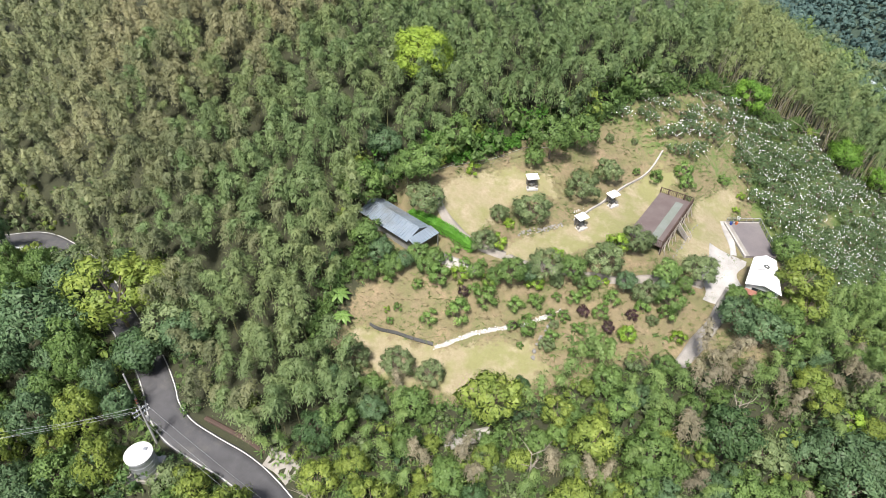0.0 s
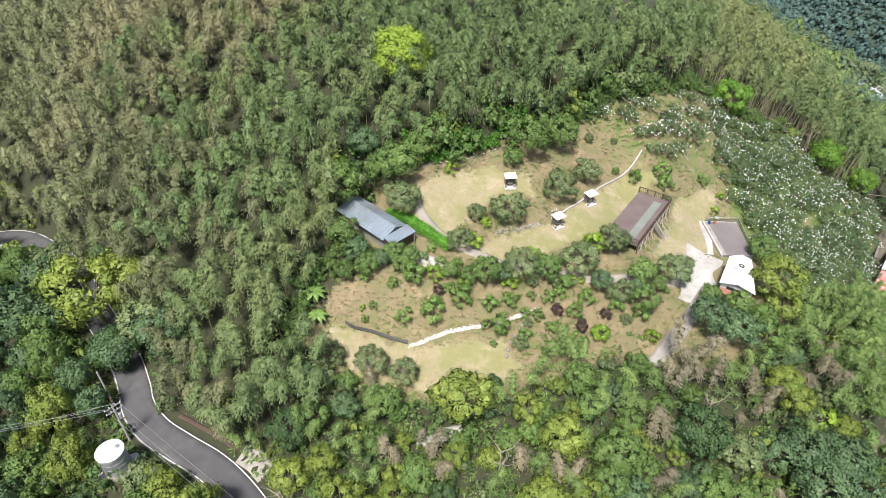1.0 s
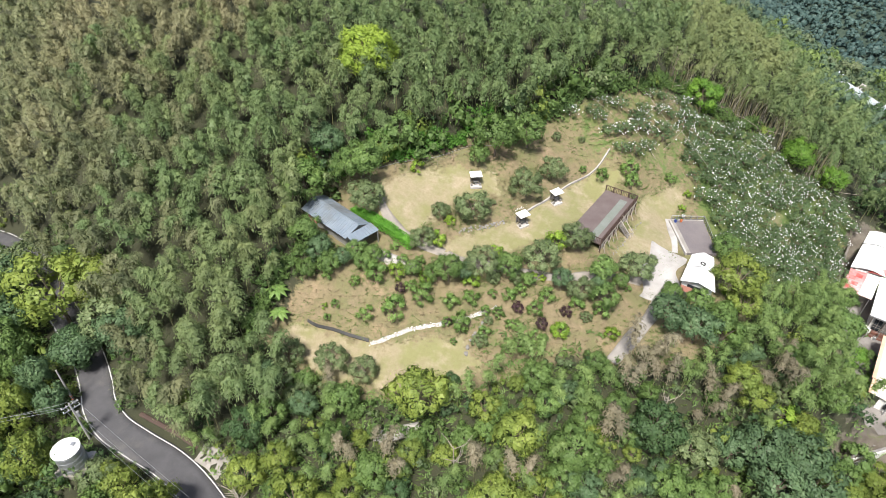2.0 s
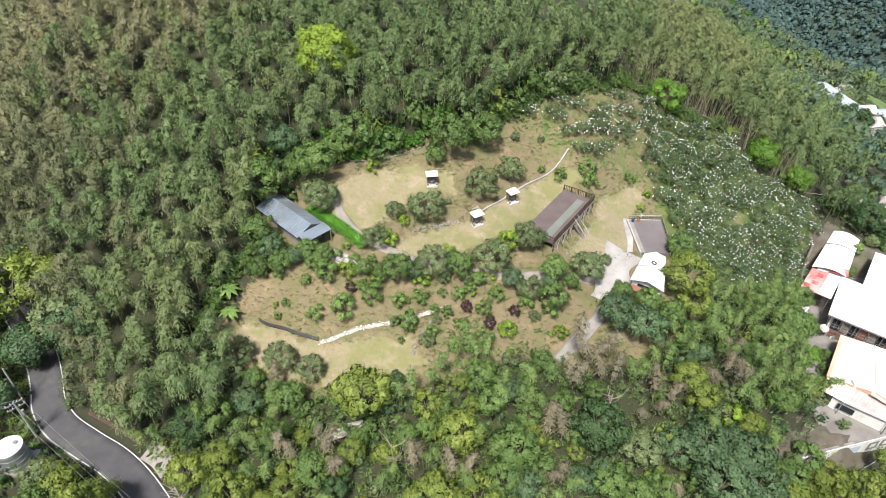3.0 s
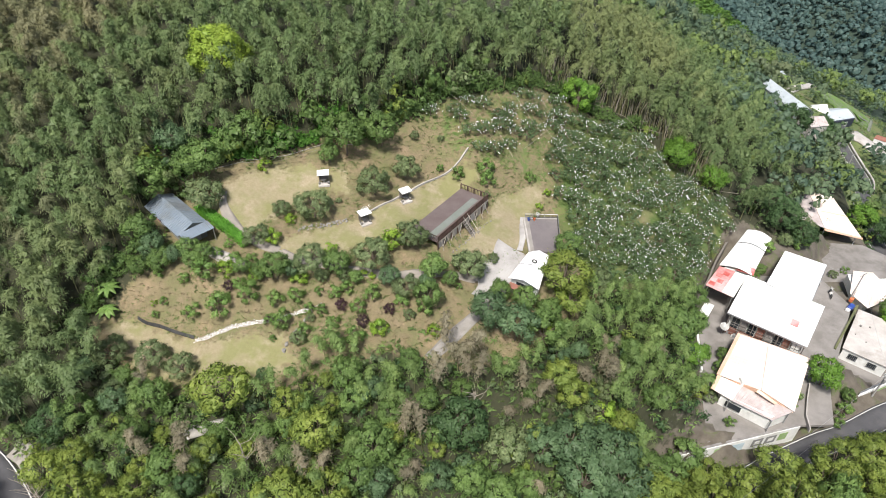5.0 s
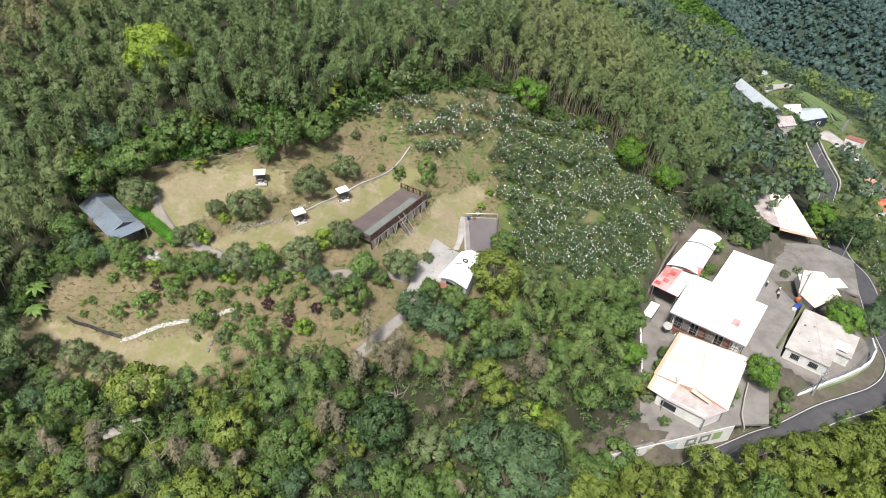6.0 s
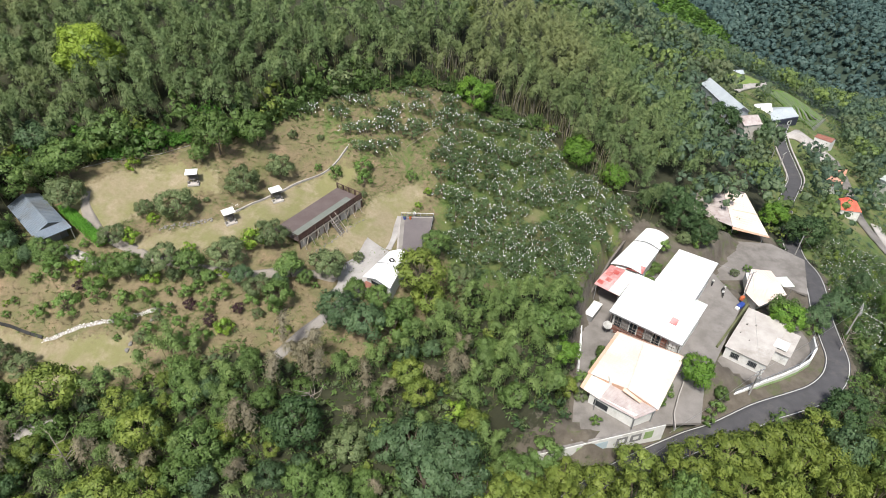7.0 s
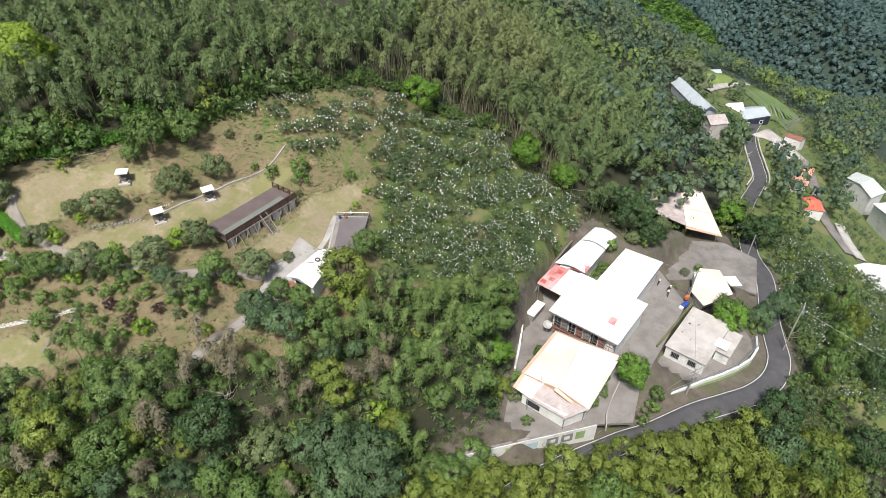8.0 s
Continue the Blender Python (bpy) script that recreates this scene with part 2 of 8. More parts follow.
# ---- the lie of the land ----
# spot heights of the hill: x, y, z in metres
CLEARING_SPOTS = [
    (-6, 79, 5.5), (1, 85, 5.7), (9, 88, 5.6), (16, 81, 2.5), (23, 88, 2.6), (30, 95, 2.8), (24, 80, 2.0), (10, 75, 2.2),
    (37, 84, -0.5), (44, 91, -2.0), (38, 74, -2.2), (42, 66, -3), (-9, 70, 1.8), (-10, 66, -0.7), (6, 67, 0.3), (20, 65, -0.8),
    (-6, 60, -4.8), (3.5, 61, -2.2), (-16, 63, -4.6), (0, 54, -5.3), (14, 56, -4.2), (32, 63, -3), (27, 54, -6),
]
HILL_SPOTS = [
    (-24, 84, 7), (-30, 82, 6), (-46, 84, 6), (-67, 90, 2), (-58, 100, 13), (-30, 62, -3), (-31, 51, -10), (-22, 62, -4),
    (-30, 112, 17), (-9, 93, 12), (17, 105, 14), (30, 111, 13), (44, 119, 12.5), (36, 98, 5.4), (42, 107, 6.6), (0, 140, 24),
    (50, 150, 15), (-60, 150, 28), (85, 153, -2), (57, 119, 2), (-300, 300, 40), (0, 400, 30), (14, 45, -8), (-15, 34, -10),
    (-70, 45, -18), (-60, 25, -22), (-86, 88, -7.5), (-110, 110, 0),
]
VALLEY_SPOTS = [
    (53, 102, 0), (76, 109, -10), (69, 93, -10.7), (90, 108, -16), (57, 78, -6), (68, 63, -15), (55, 53, -15), (42, 46, -17),
    (78, 44, -22), (95, 50, -26), (113, 55, -28), (97, 125, -15), (106, 162, -15), (150, 220, -36), (184, 215, -47), (205, 293, -63),
    (240, 276, -76), (187, 372, -72), (215, 345, -76), (137, 110, -31), (162, 183, -44), (178, 151, -47), (300, 200, -85), (140, 85, -29), (135, 60, -33),
]
FAR_SPOTS = [
    (480, 800, -195), (300, 520, -135), (1000, 1500, 160), (0, 1600, 230), (1700, 700, 90), (-1500, 600, 200), (-200, -300, -60),
    (300, -300, -110), (-1500, -1200, 60), (1500, -1200, 60), (4500, 4500, 500), (-4500, 4500, 500), (4500, -4500, 300), (-4500, -4500, 300),
]


def spline_weights(spots):
    """Weights of a surface through the spots that is smooth at their scale."""
    p = np.array(spots, float)
    n = len(p)
    r = np.hypot(p[:, None, 0] - p[None, :, 0], p[:, None, 1] - p[None, :, 1])
    a = np.zeros((n + 3, n + 3))
    a[:n, :n] = np.sqrt(r * r + 9.0)
    a[:n, n] = a[n, :n] = 1
    a[:n, n + 1:] = p[:, :2]
    a[n + 1:, :n] = p[:, :2].T
    return p, np.linalg.solve(a, np.r_[p[:, 2], 0, 0, 0])


SPOTS, WEIGHTS = spline_weights(CLEARING_SPOTS + HILL_SPOTS + VALLEY_SPOTS + FAR_SPOTS)

# roads and tracks: centre line x, y, z
ROAD_WEST = [(-130, 78, -7), (-106, 83, -7.6), (-90, 86, -8), (-82, 87.4, -8), (-74.5, 84, -8), (-67.5, 79, -8.4), (-60, 71, -9), (-51, 61.5, -10),
             (-46.6, 55.5, -10.3), (-44.8, 52.4, -10.6), (-41.5, 49.2, -11), (-37, 46.8, -11.5), (-32, 44.4, -12), (-27.5, 41.2, -12.5), (-22, 36, -13.5), (-14, 28, -15), (0, 18, -18), (20, 8, -22)]
ROAD_EAST = [(60, 40, -27), (78, 53, -26.6), (92, 60, -26.2), (99, 62.6, -26), (107.5, 66.8, -26), (114, 69.2, -26), (119.5, 71.4, -26), (124, 74.8, -26), (127, 79.5, -26.2), (128.6, 85, -26.8), (131, 93, -28),
             (134.5, 102, -29.3), (137, 110, -30.6), (139, 122, -33), (148, 146, -37), (157.5, 161.5, -40.3), (164, 172, -42.8), (168, 184, -44.6), (171, 196, -45.4), (175, 208, -46.8), (182, 221, -49), (196, 243, -56), (214, 262, -66)]
DRIVEWAY = [(39.5, 72, -2.3), (36.5, 67.5, -2.6), (33.8, 64, -3), (30.5, 60.5, -3.8), (28.2, 58.0, -4.6)]
ROADS = [(ROAD_WEST, 2.35), (ROAD_EAST, 2.2), (DRIVEWAY, 1.05)]
# level pads: centre x, y, half length, half width, turn in degrees, z, soft edge
PADS = [
    (46.6, 84.8, 3.0, 5.0, 0, -2.15, 2.0),
    (42.5, 73.0, 4.5, 4.0, 0, -2.3, 2.5),
    (-12.6, 78.2, 6.8, 2.7, 131, 2.3, 2.0),
    (90.0, 79.0, 23.0, 12.0, 66, -23.0, 2.5),
    (104.0, 92.0, 9.0, 5.0, 57, -23.0, 2.5),
    (114.5, 81.5, 10.5, 6.5, 48, -26.1, 2.0),
    (123.0, 106.0, 12.0, 8.0, 50, -28.0, 3.0),
    (-42.6, 42.0, 2.0, 2.0, 0, -9.4, 2.6),
    (121.5, 128.0, 7.0, 7.0, 0, -28.6, 4.0),
    (67.0, 53.6, 6.0, 2.0, 16, -25.2, 4.5),
]


def smooth(t):
    t = np.clip(t, 0, 1)
    return t * t * (3 - 2 * t)


def along(line, x, y):
    """Distance from places to a line of x, y, z, and the line's height there."""
    best, high = np.full(np.shape(x), 1e9), np.zeros(np.shape(x))
    for a, b in zip(line[:-1], line[1:]):
        dx, dy = b[0] - a[0], b[1] - a[1]
        s = np.clip(((x - a[0]) * dx + (y - a[1]) * dy) / (dx * dx + dy * dy), 0, 1)
        d = np.hypot(x - a[0] - s * dx, y - a[1] - s * dy)
        near = d < best
        best, high = np.where(near, d, best), np.where(near, a[2] + s * (b[2] - a[2]), high)
    return best, high


def land(x, y):
    """Height of the ground at places x, y (arrays)."""
    x, y = np.asarray(x, float), np.asarray(y, float)
    n = len(SPOTS)
    z = WEIGHTS[n] + WEIGHTS[n + 1] * x + WEIGHTS[n + 2] * y
    for (px, py, _), w in zip(SPOTS, WEIGHTS[:n]):
        z = z + w * np.sqrt((x - px) ** 2 + (y - py) ** 2 + 9.0)
    z = z + 0.12 * np.sin(x * 0.9 + 1.3 * np.sin(y * 0.5)) * np.sin(y * 0.8 + 0.7)
    far = smooth((np.hypot(x - 60, y - 80) - 200) / 400)
    z = z + far * 22 * np.sin(x * 0.013 + 2 * np.sin(y * 0.006)) * np.sin(y * 0.011 + x * 0.004 + 1)
    z = z + 40 * np.exp(-((x - 432) / 55) ** 2) * smooth((y - 480) / 80) * smooth((990 - y) / 120)
    for cx, cy, a, b, turn, pz, soft in PADS:
        c, s = np.cos(np.radians(turn)), np.sin(np.radians(turn))
        u, v = abs((x - cx) * c + (y - cy) * s) - a, abs(-(x - cx) * s + (y - cy) * c) - b
        d = np.hypot(np.maximum(u, 0), np.maximum(v, 0))
        z = z + (pz - z) * smooth(1 - d / soft)
    for line, half in ROADS:
        d, high = along(line, x, y)
        z = z + (high - 0.12 - z) * smooth(1 - (d - half - 0.5) / 4.0)
    return z


# ---- building blocks ----
def mesh_of(name, verts, faces, material, normals=None):
    """A mesh from arrays of places and of faces with equal corner counts; normals: those of leaves, which follow their clump."""
    verts, faces = np.asarray(verts, np.float32), np.asarray(faces, np.int32)
    me = bpy.data.meshes.new(name)
    me.vertices.add(len(verts))
    me.vertices.foreach_set("co", verts.ravel())
    me.loops.add(faces.size)
    me.loops.foreach_set("vertex_index", faces.ravel())
    me.polygons.add(len(faces))
    me.polygons.foreach_set("loop_start", np.arange(0, faces.size, faces.shape[1], dtype=np.int32))
    me.update(calc_edges=True)
    me.materials.append(material)
    if normals is not None:
        me.attributes.new("custom_normal", "FLOAT_VECTOR", "POINT").data.foreach_set("vector", np.asarray(normals, np.float32).ravel())
    return me


def part(name, bm, material, parent, label=""):
    me = bpy.data.meshes.new(name)
    bm.normal_update()
    bm.to_mesh(me)
    bm.free()
    me.materials.append(material)
    ob = new(name, me)
    if parent:
        ob.parent = parent
    if label:
        tagged(ob, label)
    return ob


def share(name, me, parent, m=None, label=""):
    ob = new(name, me)
    ob.parent = parent
    if m is not None:
        ob.matrix_basis = m
    return tagged(ob, label)


def thing(name, x, y, z, turn=0.0, label="", category="", group="", kind=""):
    ob = new(name)
    ob.matrix_basis = pose(x, y, z, 0, 0, turn)
    return tagged(ob, label, category, group, kind)


def box(bm, x0, y0, z0, x1, y1, z1, bevel=0.0):
    m = Matrix.LocRotScale(((x0 + x1) / 2, (y0 + y1) / 2, (z0 + z1) / 2), None, (abs(x1 - x0), abs(y1 - y0), abs(z1 - z0)))
    made = bmesh.ops.create_cube(bm, size=1, matrix=m)
    if bevel:
        edges = list({e for v in made["verts"] for e in v.link_edges})
        bmesh.ops.bevel(bm, geom=edges, offset=bevel, segments=1, affect="EDGES")
    return bm


def a_box(*size, bevel=0.0):
    return box(bmesh.new(), *size, bevel=bevel)


def slab(bm, points, thick):
    """A plate with the given upper corners."""
    top = [bm.verts.new(p) for p in points]
    low = [bm.verts.new((p[0], p[1], p[2] - thick)) for p in points]
    bm.faces.new(top)
    bm.faces.new(low[::-1])
    n = len(points)
    for i in range(n):
        bm.faces.new((top[i], low[i], low[(i + 1) % n], top[(i + 1) % n]))
    bmesh.ops.recalc_face_normals(bm, faces=bm.faces)
    return bm


def a_slab(points, thick):
    return slab(bmesh.new(), points, thick)


def tube(bm, points, radius, sides=6, end=None):
    """A round bar through the points, tapering to the end radius."""
    rings, n = [], len(points)
    for i, p in enumerate(points):
        p = Vector(p)
        way = (Vector(points[min(i + 1, n - 1)]) - Vector(points[max(i - 1, 0)])).normalized()
        side = way.cross(Vector((0.3, 0.9, 0.1)) if abs(way.y) < 0.9 else Vector((1, 0, 0))).normalized()
        up = way.cross(side)
        r = radius + ((end if end is not None else radius) - radius) * i / max(n - 1, 1)
        rings.append([bm.verts.new(p + r * (math.cos(a) * side + math.sin(a) * up)) for a in (2 * math.pi * k / sides for k in range(sides))])
    for a, b in zip(rings[:-1], rings[1:]):
        for k in range(sides):
            bm.faces.new((a[k], a[(k + 1) % sides], b[(k + 1) % sides], b[k]))
    bm.faces.new(rings[0][::-1])
    bm.faces.new(rings[-1])
    return bm


def a_tube(points, radius, sides=6, end=None):
    return tube(bmesh.new(), points, radius, sides, end)


def sheet(a, b, c, d, ribs, thick=0.05, rib=0.05):
    """A sheet-metal roof slope with corners a, b along the eave and d, c above them, folded into raised seams from eave to ridge."""
    bm = bmesh.new()
    a, b, c, d = (Vector(v) for v in (a, b, c, d))
    up = (b - a).cross(d - a).normalized()
    up = up if up.z > 0 else -up
    w = 0.04 / max((b - a).length, 0.1)
    steps = [(0.0, 0.0)]
    for i in range(1, ribs):
        steps += [(i / ribs - w, 0.0), (i / ribs - w / 2, rib), (i / ribs + w / 2, rib), (i / ribs + w, 0.0)]
    steps.append((1.0, 0.0))
    rows = [[bm.verts.new(p.lerp(q, s) + up * h) for s, h in steps] for p, q in ((a, b), (d, c))]
    low = [[bm.verts.new(p.lerp(q, s) - up * thick) for s in (0.0, 1.0)] for p, q in ((a, b), (d, c))]
    for k in range(len(steps) - 1):
        bm.faces.new((rows[0][k], rows[0][k + 1], rows[1][k + 1], rows[1][k]))
    bm.faces.new((low[0][0], low[1][0], low[1][1], low[0][1]))
    for r, l in zip(rows, low):
        bm.faces.new((*r, l[1], l[0]))
    for k, e in ((0, 0), (-1, 1)):
        bm.faces.new((rows[0][k], rows[1][k], low[1][e], low[0][e]))
    bmesh.ops.recalc_face_normals(bm, faces=bm.faces)
    return bm


def inside(poly, x, y):
    """Signed distance to a polygon in the plan: above 0 inside."""
    x, y = np.asarray(x, float), np.asarray(y, float)
    best, odd = np.full(x.shape, 1e9), np.zeros(x.shape, bool)
    for (ax, ay), (bx, by) in zip(poly, poly[1:] + poly[:1]):
        dx, dy = bx - ax, by - ay
        s = np.clip(((x - ax) * dx + (y - ay) * dy) / (dx * dx + dy * dy + 1e-9), 0, 1)
        best = np.minimum(best, np.hypot(x - ax - s * dx, y - ay - s * dy))
        odd ^= ((ay > y) != (by > y)) & (x < dx * (y - ay) / (dy if abs(dy) > 1e-9 else 1e-9) + ax)
    return np.where(odd, best, -best)


def glide(line, step):
    """A line of x, y, z resampled smoothly."""
    p = np.array(line, float)
    p = np.vstack([2 * p[0] - p[1], p, 2 * p[-1] - p[-2]])
    out = []
    for i in range(1, len(p) - 2):
        n = max(2, int(np.linalg.norm(p[i + 1] - p[i]) / step))
        for s in np.arange(n) / n:
            out.append(0.5 * (2 * p[i] + (p[i + 1] - p[i - 1]) * s + (2 * p[i - 1] - 5 * p[i] + 4 * p[i + 1] - p[i + 2]) * s * s
                              + (3 * p[i] - p[i - 1] - 3 * p[i + 1] + p[i + 2]) * s ** 3))
    out.append(p[-2])
    return np.array(out)


def ribbon(name, line, left, right, lift, material, thick=0.35, step=1.0, drape=False, label="", kind="structure", wobble=0.0):
    """A road or strip along a line, from left to right of it (metres), with thickness."""
    p = glide(line, step)
    way = np.gradient(p[:, :2], axis=0)
    way /= np.linalg.norm(way, axis=1)[:, None]
    side = np.c_[way[:, 1], -way[:, 0]]
    n, cols = len(p), 5
    rows = []
    for k in range(cols):
        o = left + (right - left) * k / (cols - 1)
        o = o + wobble * np.sin(np.arange(n) * 0.9 + k) * (k in (0, cols - 1))
        xy = p[:, :2] + side * np.reshape(o, (-1, 1))
        z = land(xy[:, 0], xy[:, 1]) if drape else p[:, 2]
        rows.append(np.c_[xy, z + lift])
    top = np.stack(rows, 1)
    ring = np.concatenate([top, top[:, ::-1] - (0, 0, thick)], 1)
    m = 2 * cols
    i, k = np.meshgrid(np.arange(n - 1), np.arange(m), indexing="ij")
    faces = np.stack([i * m + k, i * m + (k + 1) % m, (i + 1) * m + (k + 1) % m, (i + 1) * m + k], -1).reshape(-1, 4)
    ob = new(name, mesh_of(name, ring.reshape(-1, 3), faces[:, ::-1], material))
    return tagged(ob, label, kind=kind)


# ---- ground ----
CLEARING = [(-19, 84), (-13, 86), (-6, 88.5), (3, 92.5), (8, 96), (16, 97.5), (24, 104), (30, 109), (42, 115), (53, 123), (62, 124), (73, 126), (83, 119.5), (92, 115.5),
            (93, 109), (85, 98), (79, 88), (67, 80), (57, 75), (50, 66), (42, 60), (33, 57), (22, 58.5), (13, 54), (6, 51.5), (0, 51), (-12, 54), (-23, 61), (-20.5, 64), (-18, 69.5), (-13, 70.5), (-11.8, 71.8), (-14.5, 75), (-18, 79)]
COMPOUND = [(61.5, 51.2), (71, 54), (90, 59.5), (98, 61), (110, 65), (121, 69.5), (130, 77), (132, 92), (141, 108), (137, 122), (124, 124), (112, 112), (105, 108), (97, 112), (92, 110), (84, 98), (78, 88), (75, 76), (73, 64), (70.5, 59.5), (62, 56.2)]
UPPER_LAWN = [(-8, 80), (-6.5, 85), (-1.8, 87.8), (5, 90.4), (12, 90.5), (13.5, 87), (7.5, 85.4), (4, 82.2), (0.5, 78.3), (-1.5, 75), (-4.5, 77)]
STRIP_LAWN = [(-1.5, 75), (3.6, 75.2), (9, 78), (15, 81.5), (20.5, 86.5), (27, 93.5), (32, 97), (36, 96), (32.5, 91), (27, 84), (22, 79), (17, 76.2), (13.3, 73.6), (7, 72.3), (2, 73)]
EAST_LAWN = [(38.5, 91.5), (46, 97), (49, 97), (45, 90.6), (43.5, 82), (38, 78.4), (31, 76.5), (33, 80.5), (37, 86.5)]
LOWER_LAWN = [(-21, 62.5), (-16.7, 63.6), (-12, 61.8), (-5.5, 60), (8.1, 59.6), (9.5, 55), (-1.4, 52.5), (-12, 55.5), (-18, 59.5)]
ORCHARD = [(24, 104), (30.6, 109), (42.3, 114.3), (52.8, 122.5), (62, 123.4), (72.6, 125.7), (83, 119.2), (92, 115.4), (92.6, 109), (84.3, 97), (78, 86), (67, 80), (57, 77), (52.4, 80), (50.5, 88.3), (50, 97), (41, 98), (33, 98.5)]

ORCHARD_GRASS = [(56, 123), (62, 123.4), (72.6, 125.7), (83, 119.2), (92, 115.4), (92.6, 109), (84.3, 97), (78, 86), (67, 80), (57, 77), (52.4, 80), (50.5, 88.3), (50, 97), (53, 105)]
VERGE = [(96, 62), (108, 66), (120, 71), (128, 78), (131, 92), (126, 95), (121, 82), (104, 70)]
EAST_SLOPE = [(138, 73), (152, 60), (175, 68), (188, 110), (166, 135), (150, 134), (140, 112), (136, 95), (134, 84)]
VALLEY_GREEN = [(140, 118), (150, 190), (160, 250), (180, 310), (235, 320), (265, 210), (225, 125), (190, 108)]
MEADOW = [(204, 512), (226, 508), (252, 512), (306, 562), (309, 580), (300, 598), (272, 606), (240, 592)]
MEADOW_FRONT = [(190, 470), (255, 470), (325, 560), (309, 580), (252, 512), (204, 512)]
FAR_LAWN = [(175, 258), (184, 266), (200, 287), (211, 303), (206, 309), (186, 287), (177, 272)]


def build_ground():
    def lines(lo, hi, step, far):
        grow, s, x = [], step, hi
        while x < 4600:
            grow.append(x)
            s = min(s * 1.13, 4.0 if x < far else 15.0 if x < 1080 else 1e9)
            x += s
        low, s, x = [], step, lo
        while x > -4600:
            s *= 1.13
            x -= s
            low.append(x)
        return np.array(low[::-1] + list(np.arange(lo, hi, step)) + grow)
    xs, ys = lines(-95, 140, 1.7, 250), lines(24, 130, 1.4, 330)
    x, y = np.meshgrid(xs, ys, indexing="ij")
    z = land(x, y)
    a, b = len(xs), len(ys)
    i, k = np.meshgrid(np.arange(a - 1), np.arange(b - 1), indexing="ij")
    faces = np.stack([i * b + k, (i + 1) * b + k, (i + 1) * b + k + 1, i * b + k + 1], -1).reshape(-1, 4)
    me = mesh_of("ground", np.stack([x, y, z], -1).reshape(-1, 3), faces, GROUND)
    me.polygons.foreach_set("use_smooth", np.ones(len(faces), bool))
    covers = {
        "lawn": np.max([inside(p, x, y) for p in (UPPER_LAWN, STRIP_LAWN, EAST_LAWN, LOWER_LAWN)], axis=0),
        "soil": np.max([inside(p, x, y) for p in (CLEARING,)], axis=0),
        "earth": inside(COMPOUND, x, y),
        "field": np.maximum(np.max([inside(p, x, y) for p in (ORCHARD_GRASS, EAST_SLOPE, VALLEY_GREEN, VERGE)], axis=0), np.minimum(inside(ORCHARD, x, y), -0.12)),
        "meadow": np.max([inside(p, x, y) for p in (FAR_LAWN,)], axis=0),
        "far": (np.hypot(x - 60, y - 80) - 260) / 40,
    }
    for name, d in covers.items():
        layer = me.attributes.new(name, "FLOAT", "POINT")
        layer.data.foreach_set("value", np.clip(0.5 + d / 4.5, 0, 1).astype(np.float32).ravel())
    return tagged(new("ground", me), "hillside ground of dry lawn, bare soil, grass and leaf litter", kind="structure")


build_ground()
ribbon("road", ROAD_WEST, -2.35, 2.35, 0, ASPHALT, label="narrow grey asphalt mountain road")
ribbon("road_line", ROAD_WEST, -2.2, -2.05, 0.012, PAINT_LINE, 0.02, label="white painted edge line")
ribbon("road_line", ROAD_WEST, 2.05, 2.2, 0.012, PAINT_LINE, 0.02, label="white painted edge line")
ribbon("road", ROAD_EAST, -2.2, 2.2, 0, ASPHALT, label="narrow grey asphalt lane round the hamlet")
ribbon("road_line", ROAD_EAST, -2.05, -1.9, 0.012, PAINT_LINE, 0.02, label="white painted edge line")
ribbon("road_line", ROAD_EAST, 1.9, 2.05, 0.012, PAINT_LINE, 0.02, label="white painted edge line")
ribbon("driveway", DRIVEWAY, -1.05, 1.05, 0, DRIVE, label="stained concrete driveway climbing to the apron", wobble=0.12)


# ---- plants ----
def leaf_quads(rng, c, way, up, length, width, fold=0.12):
    """Pointed leaves at places c, along way, facing up."""
    way = way / np.linalg.norm(way, axis=1)[:, None]
    side = np.cross(way, up)
    side /= np.linalg.norm(side, axis=1)[:, None] + 1e-9
    face = np.cross(side, way)
    l, w = (np.reshape(v, (-1, 1)) for v in (length, width))
    base = c - way * l * 0.4 + face * w * fold
    v = np.stack([base + side * w / 2, c + way * l * 0.6 - face * l * 0.1, base - side * w / 2], 1)
    return v.reshape(-1, 3)


def blades(n):
    return np.arange(3 * n, dtype=np.int32).reshape(-1, 3)


def ball_of(steps):
    """The triangles of a round lump of radius 1: corners, 3 to a row."""
    bm = bmesh.new()
    bmesh.ops.create_icosphere(bm, subdivisions=steps, radius=1.0)
    p = np.array([v.co for v in bm.verts])
    f = np.array([[v.index for v in face.verts] for face in bm.faces])
    bm.free()
    return p, f


BALLS = (ball_of(1), ball_of(2))


def unit(v):
    return v / (np.linalg.norm(v, axis=-1, keepdims=True) + 1e-9)


def lumps(rng, centre, radius, steps, flat=0.9, low=-0.4, rag=0.4):
    """Dense twiggy masses: sprays set at odds round rough balls with no undersides, and their normals."""
    p, f = BALLS[steps]
    mid = p[f].mean(1)
    v, n = [], []
    for c, r in zip(centre, radius):
        seen = (mid[:, 2] > low) & ((mid * unit(c)).sum(1) > -0.4)
        m, k = mid[seen], int(seen.sum())
        tri = (p * rng.uniform(0.8, 1.15, (len(p), 1)))[f[seen]] + rag * ((m * rng.uniform(-0.22, 0.22, (k, 1)))[:, None] + rng.normal(0, 0.08, (k, 3, 3)))
        v.append((c + tri * (1, 1, flat) * r).reshape(-1, 3))
        n.append((p[f[seen]] * 0.65 + unit(c) * 0.3 + (0, 0, 0.12) + rag * rng.normal(0, 0.3, (k, 1, 3))).reshape(-1, 3))
    return np.concatenate(v), unit(np.concatenate(n))


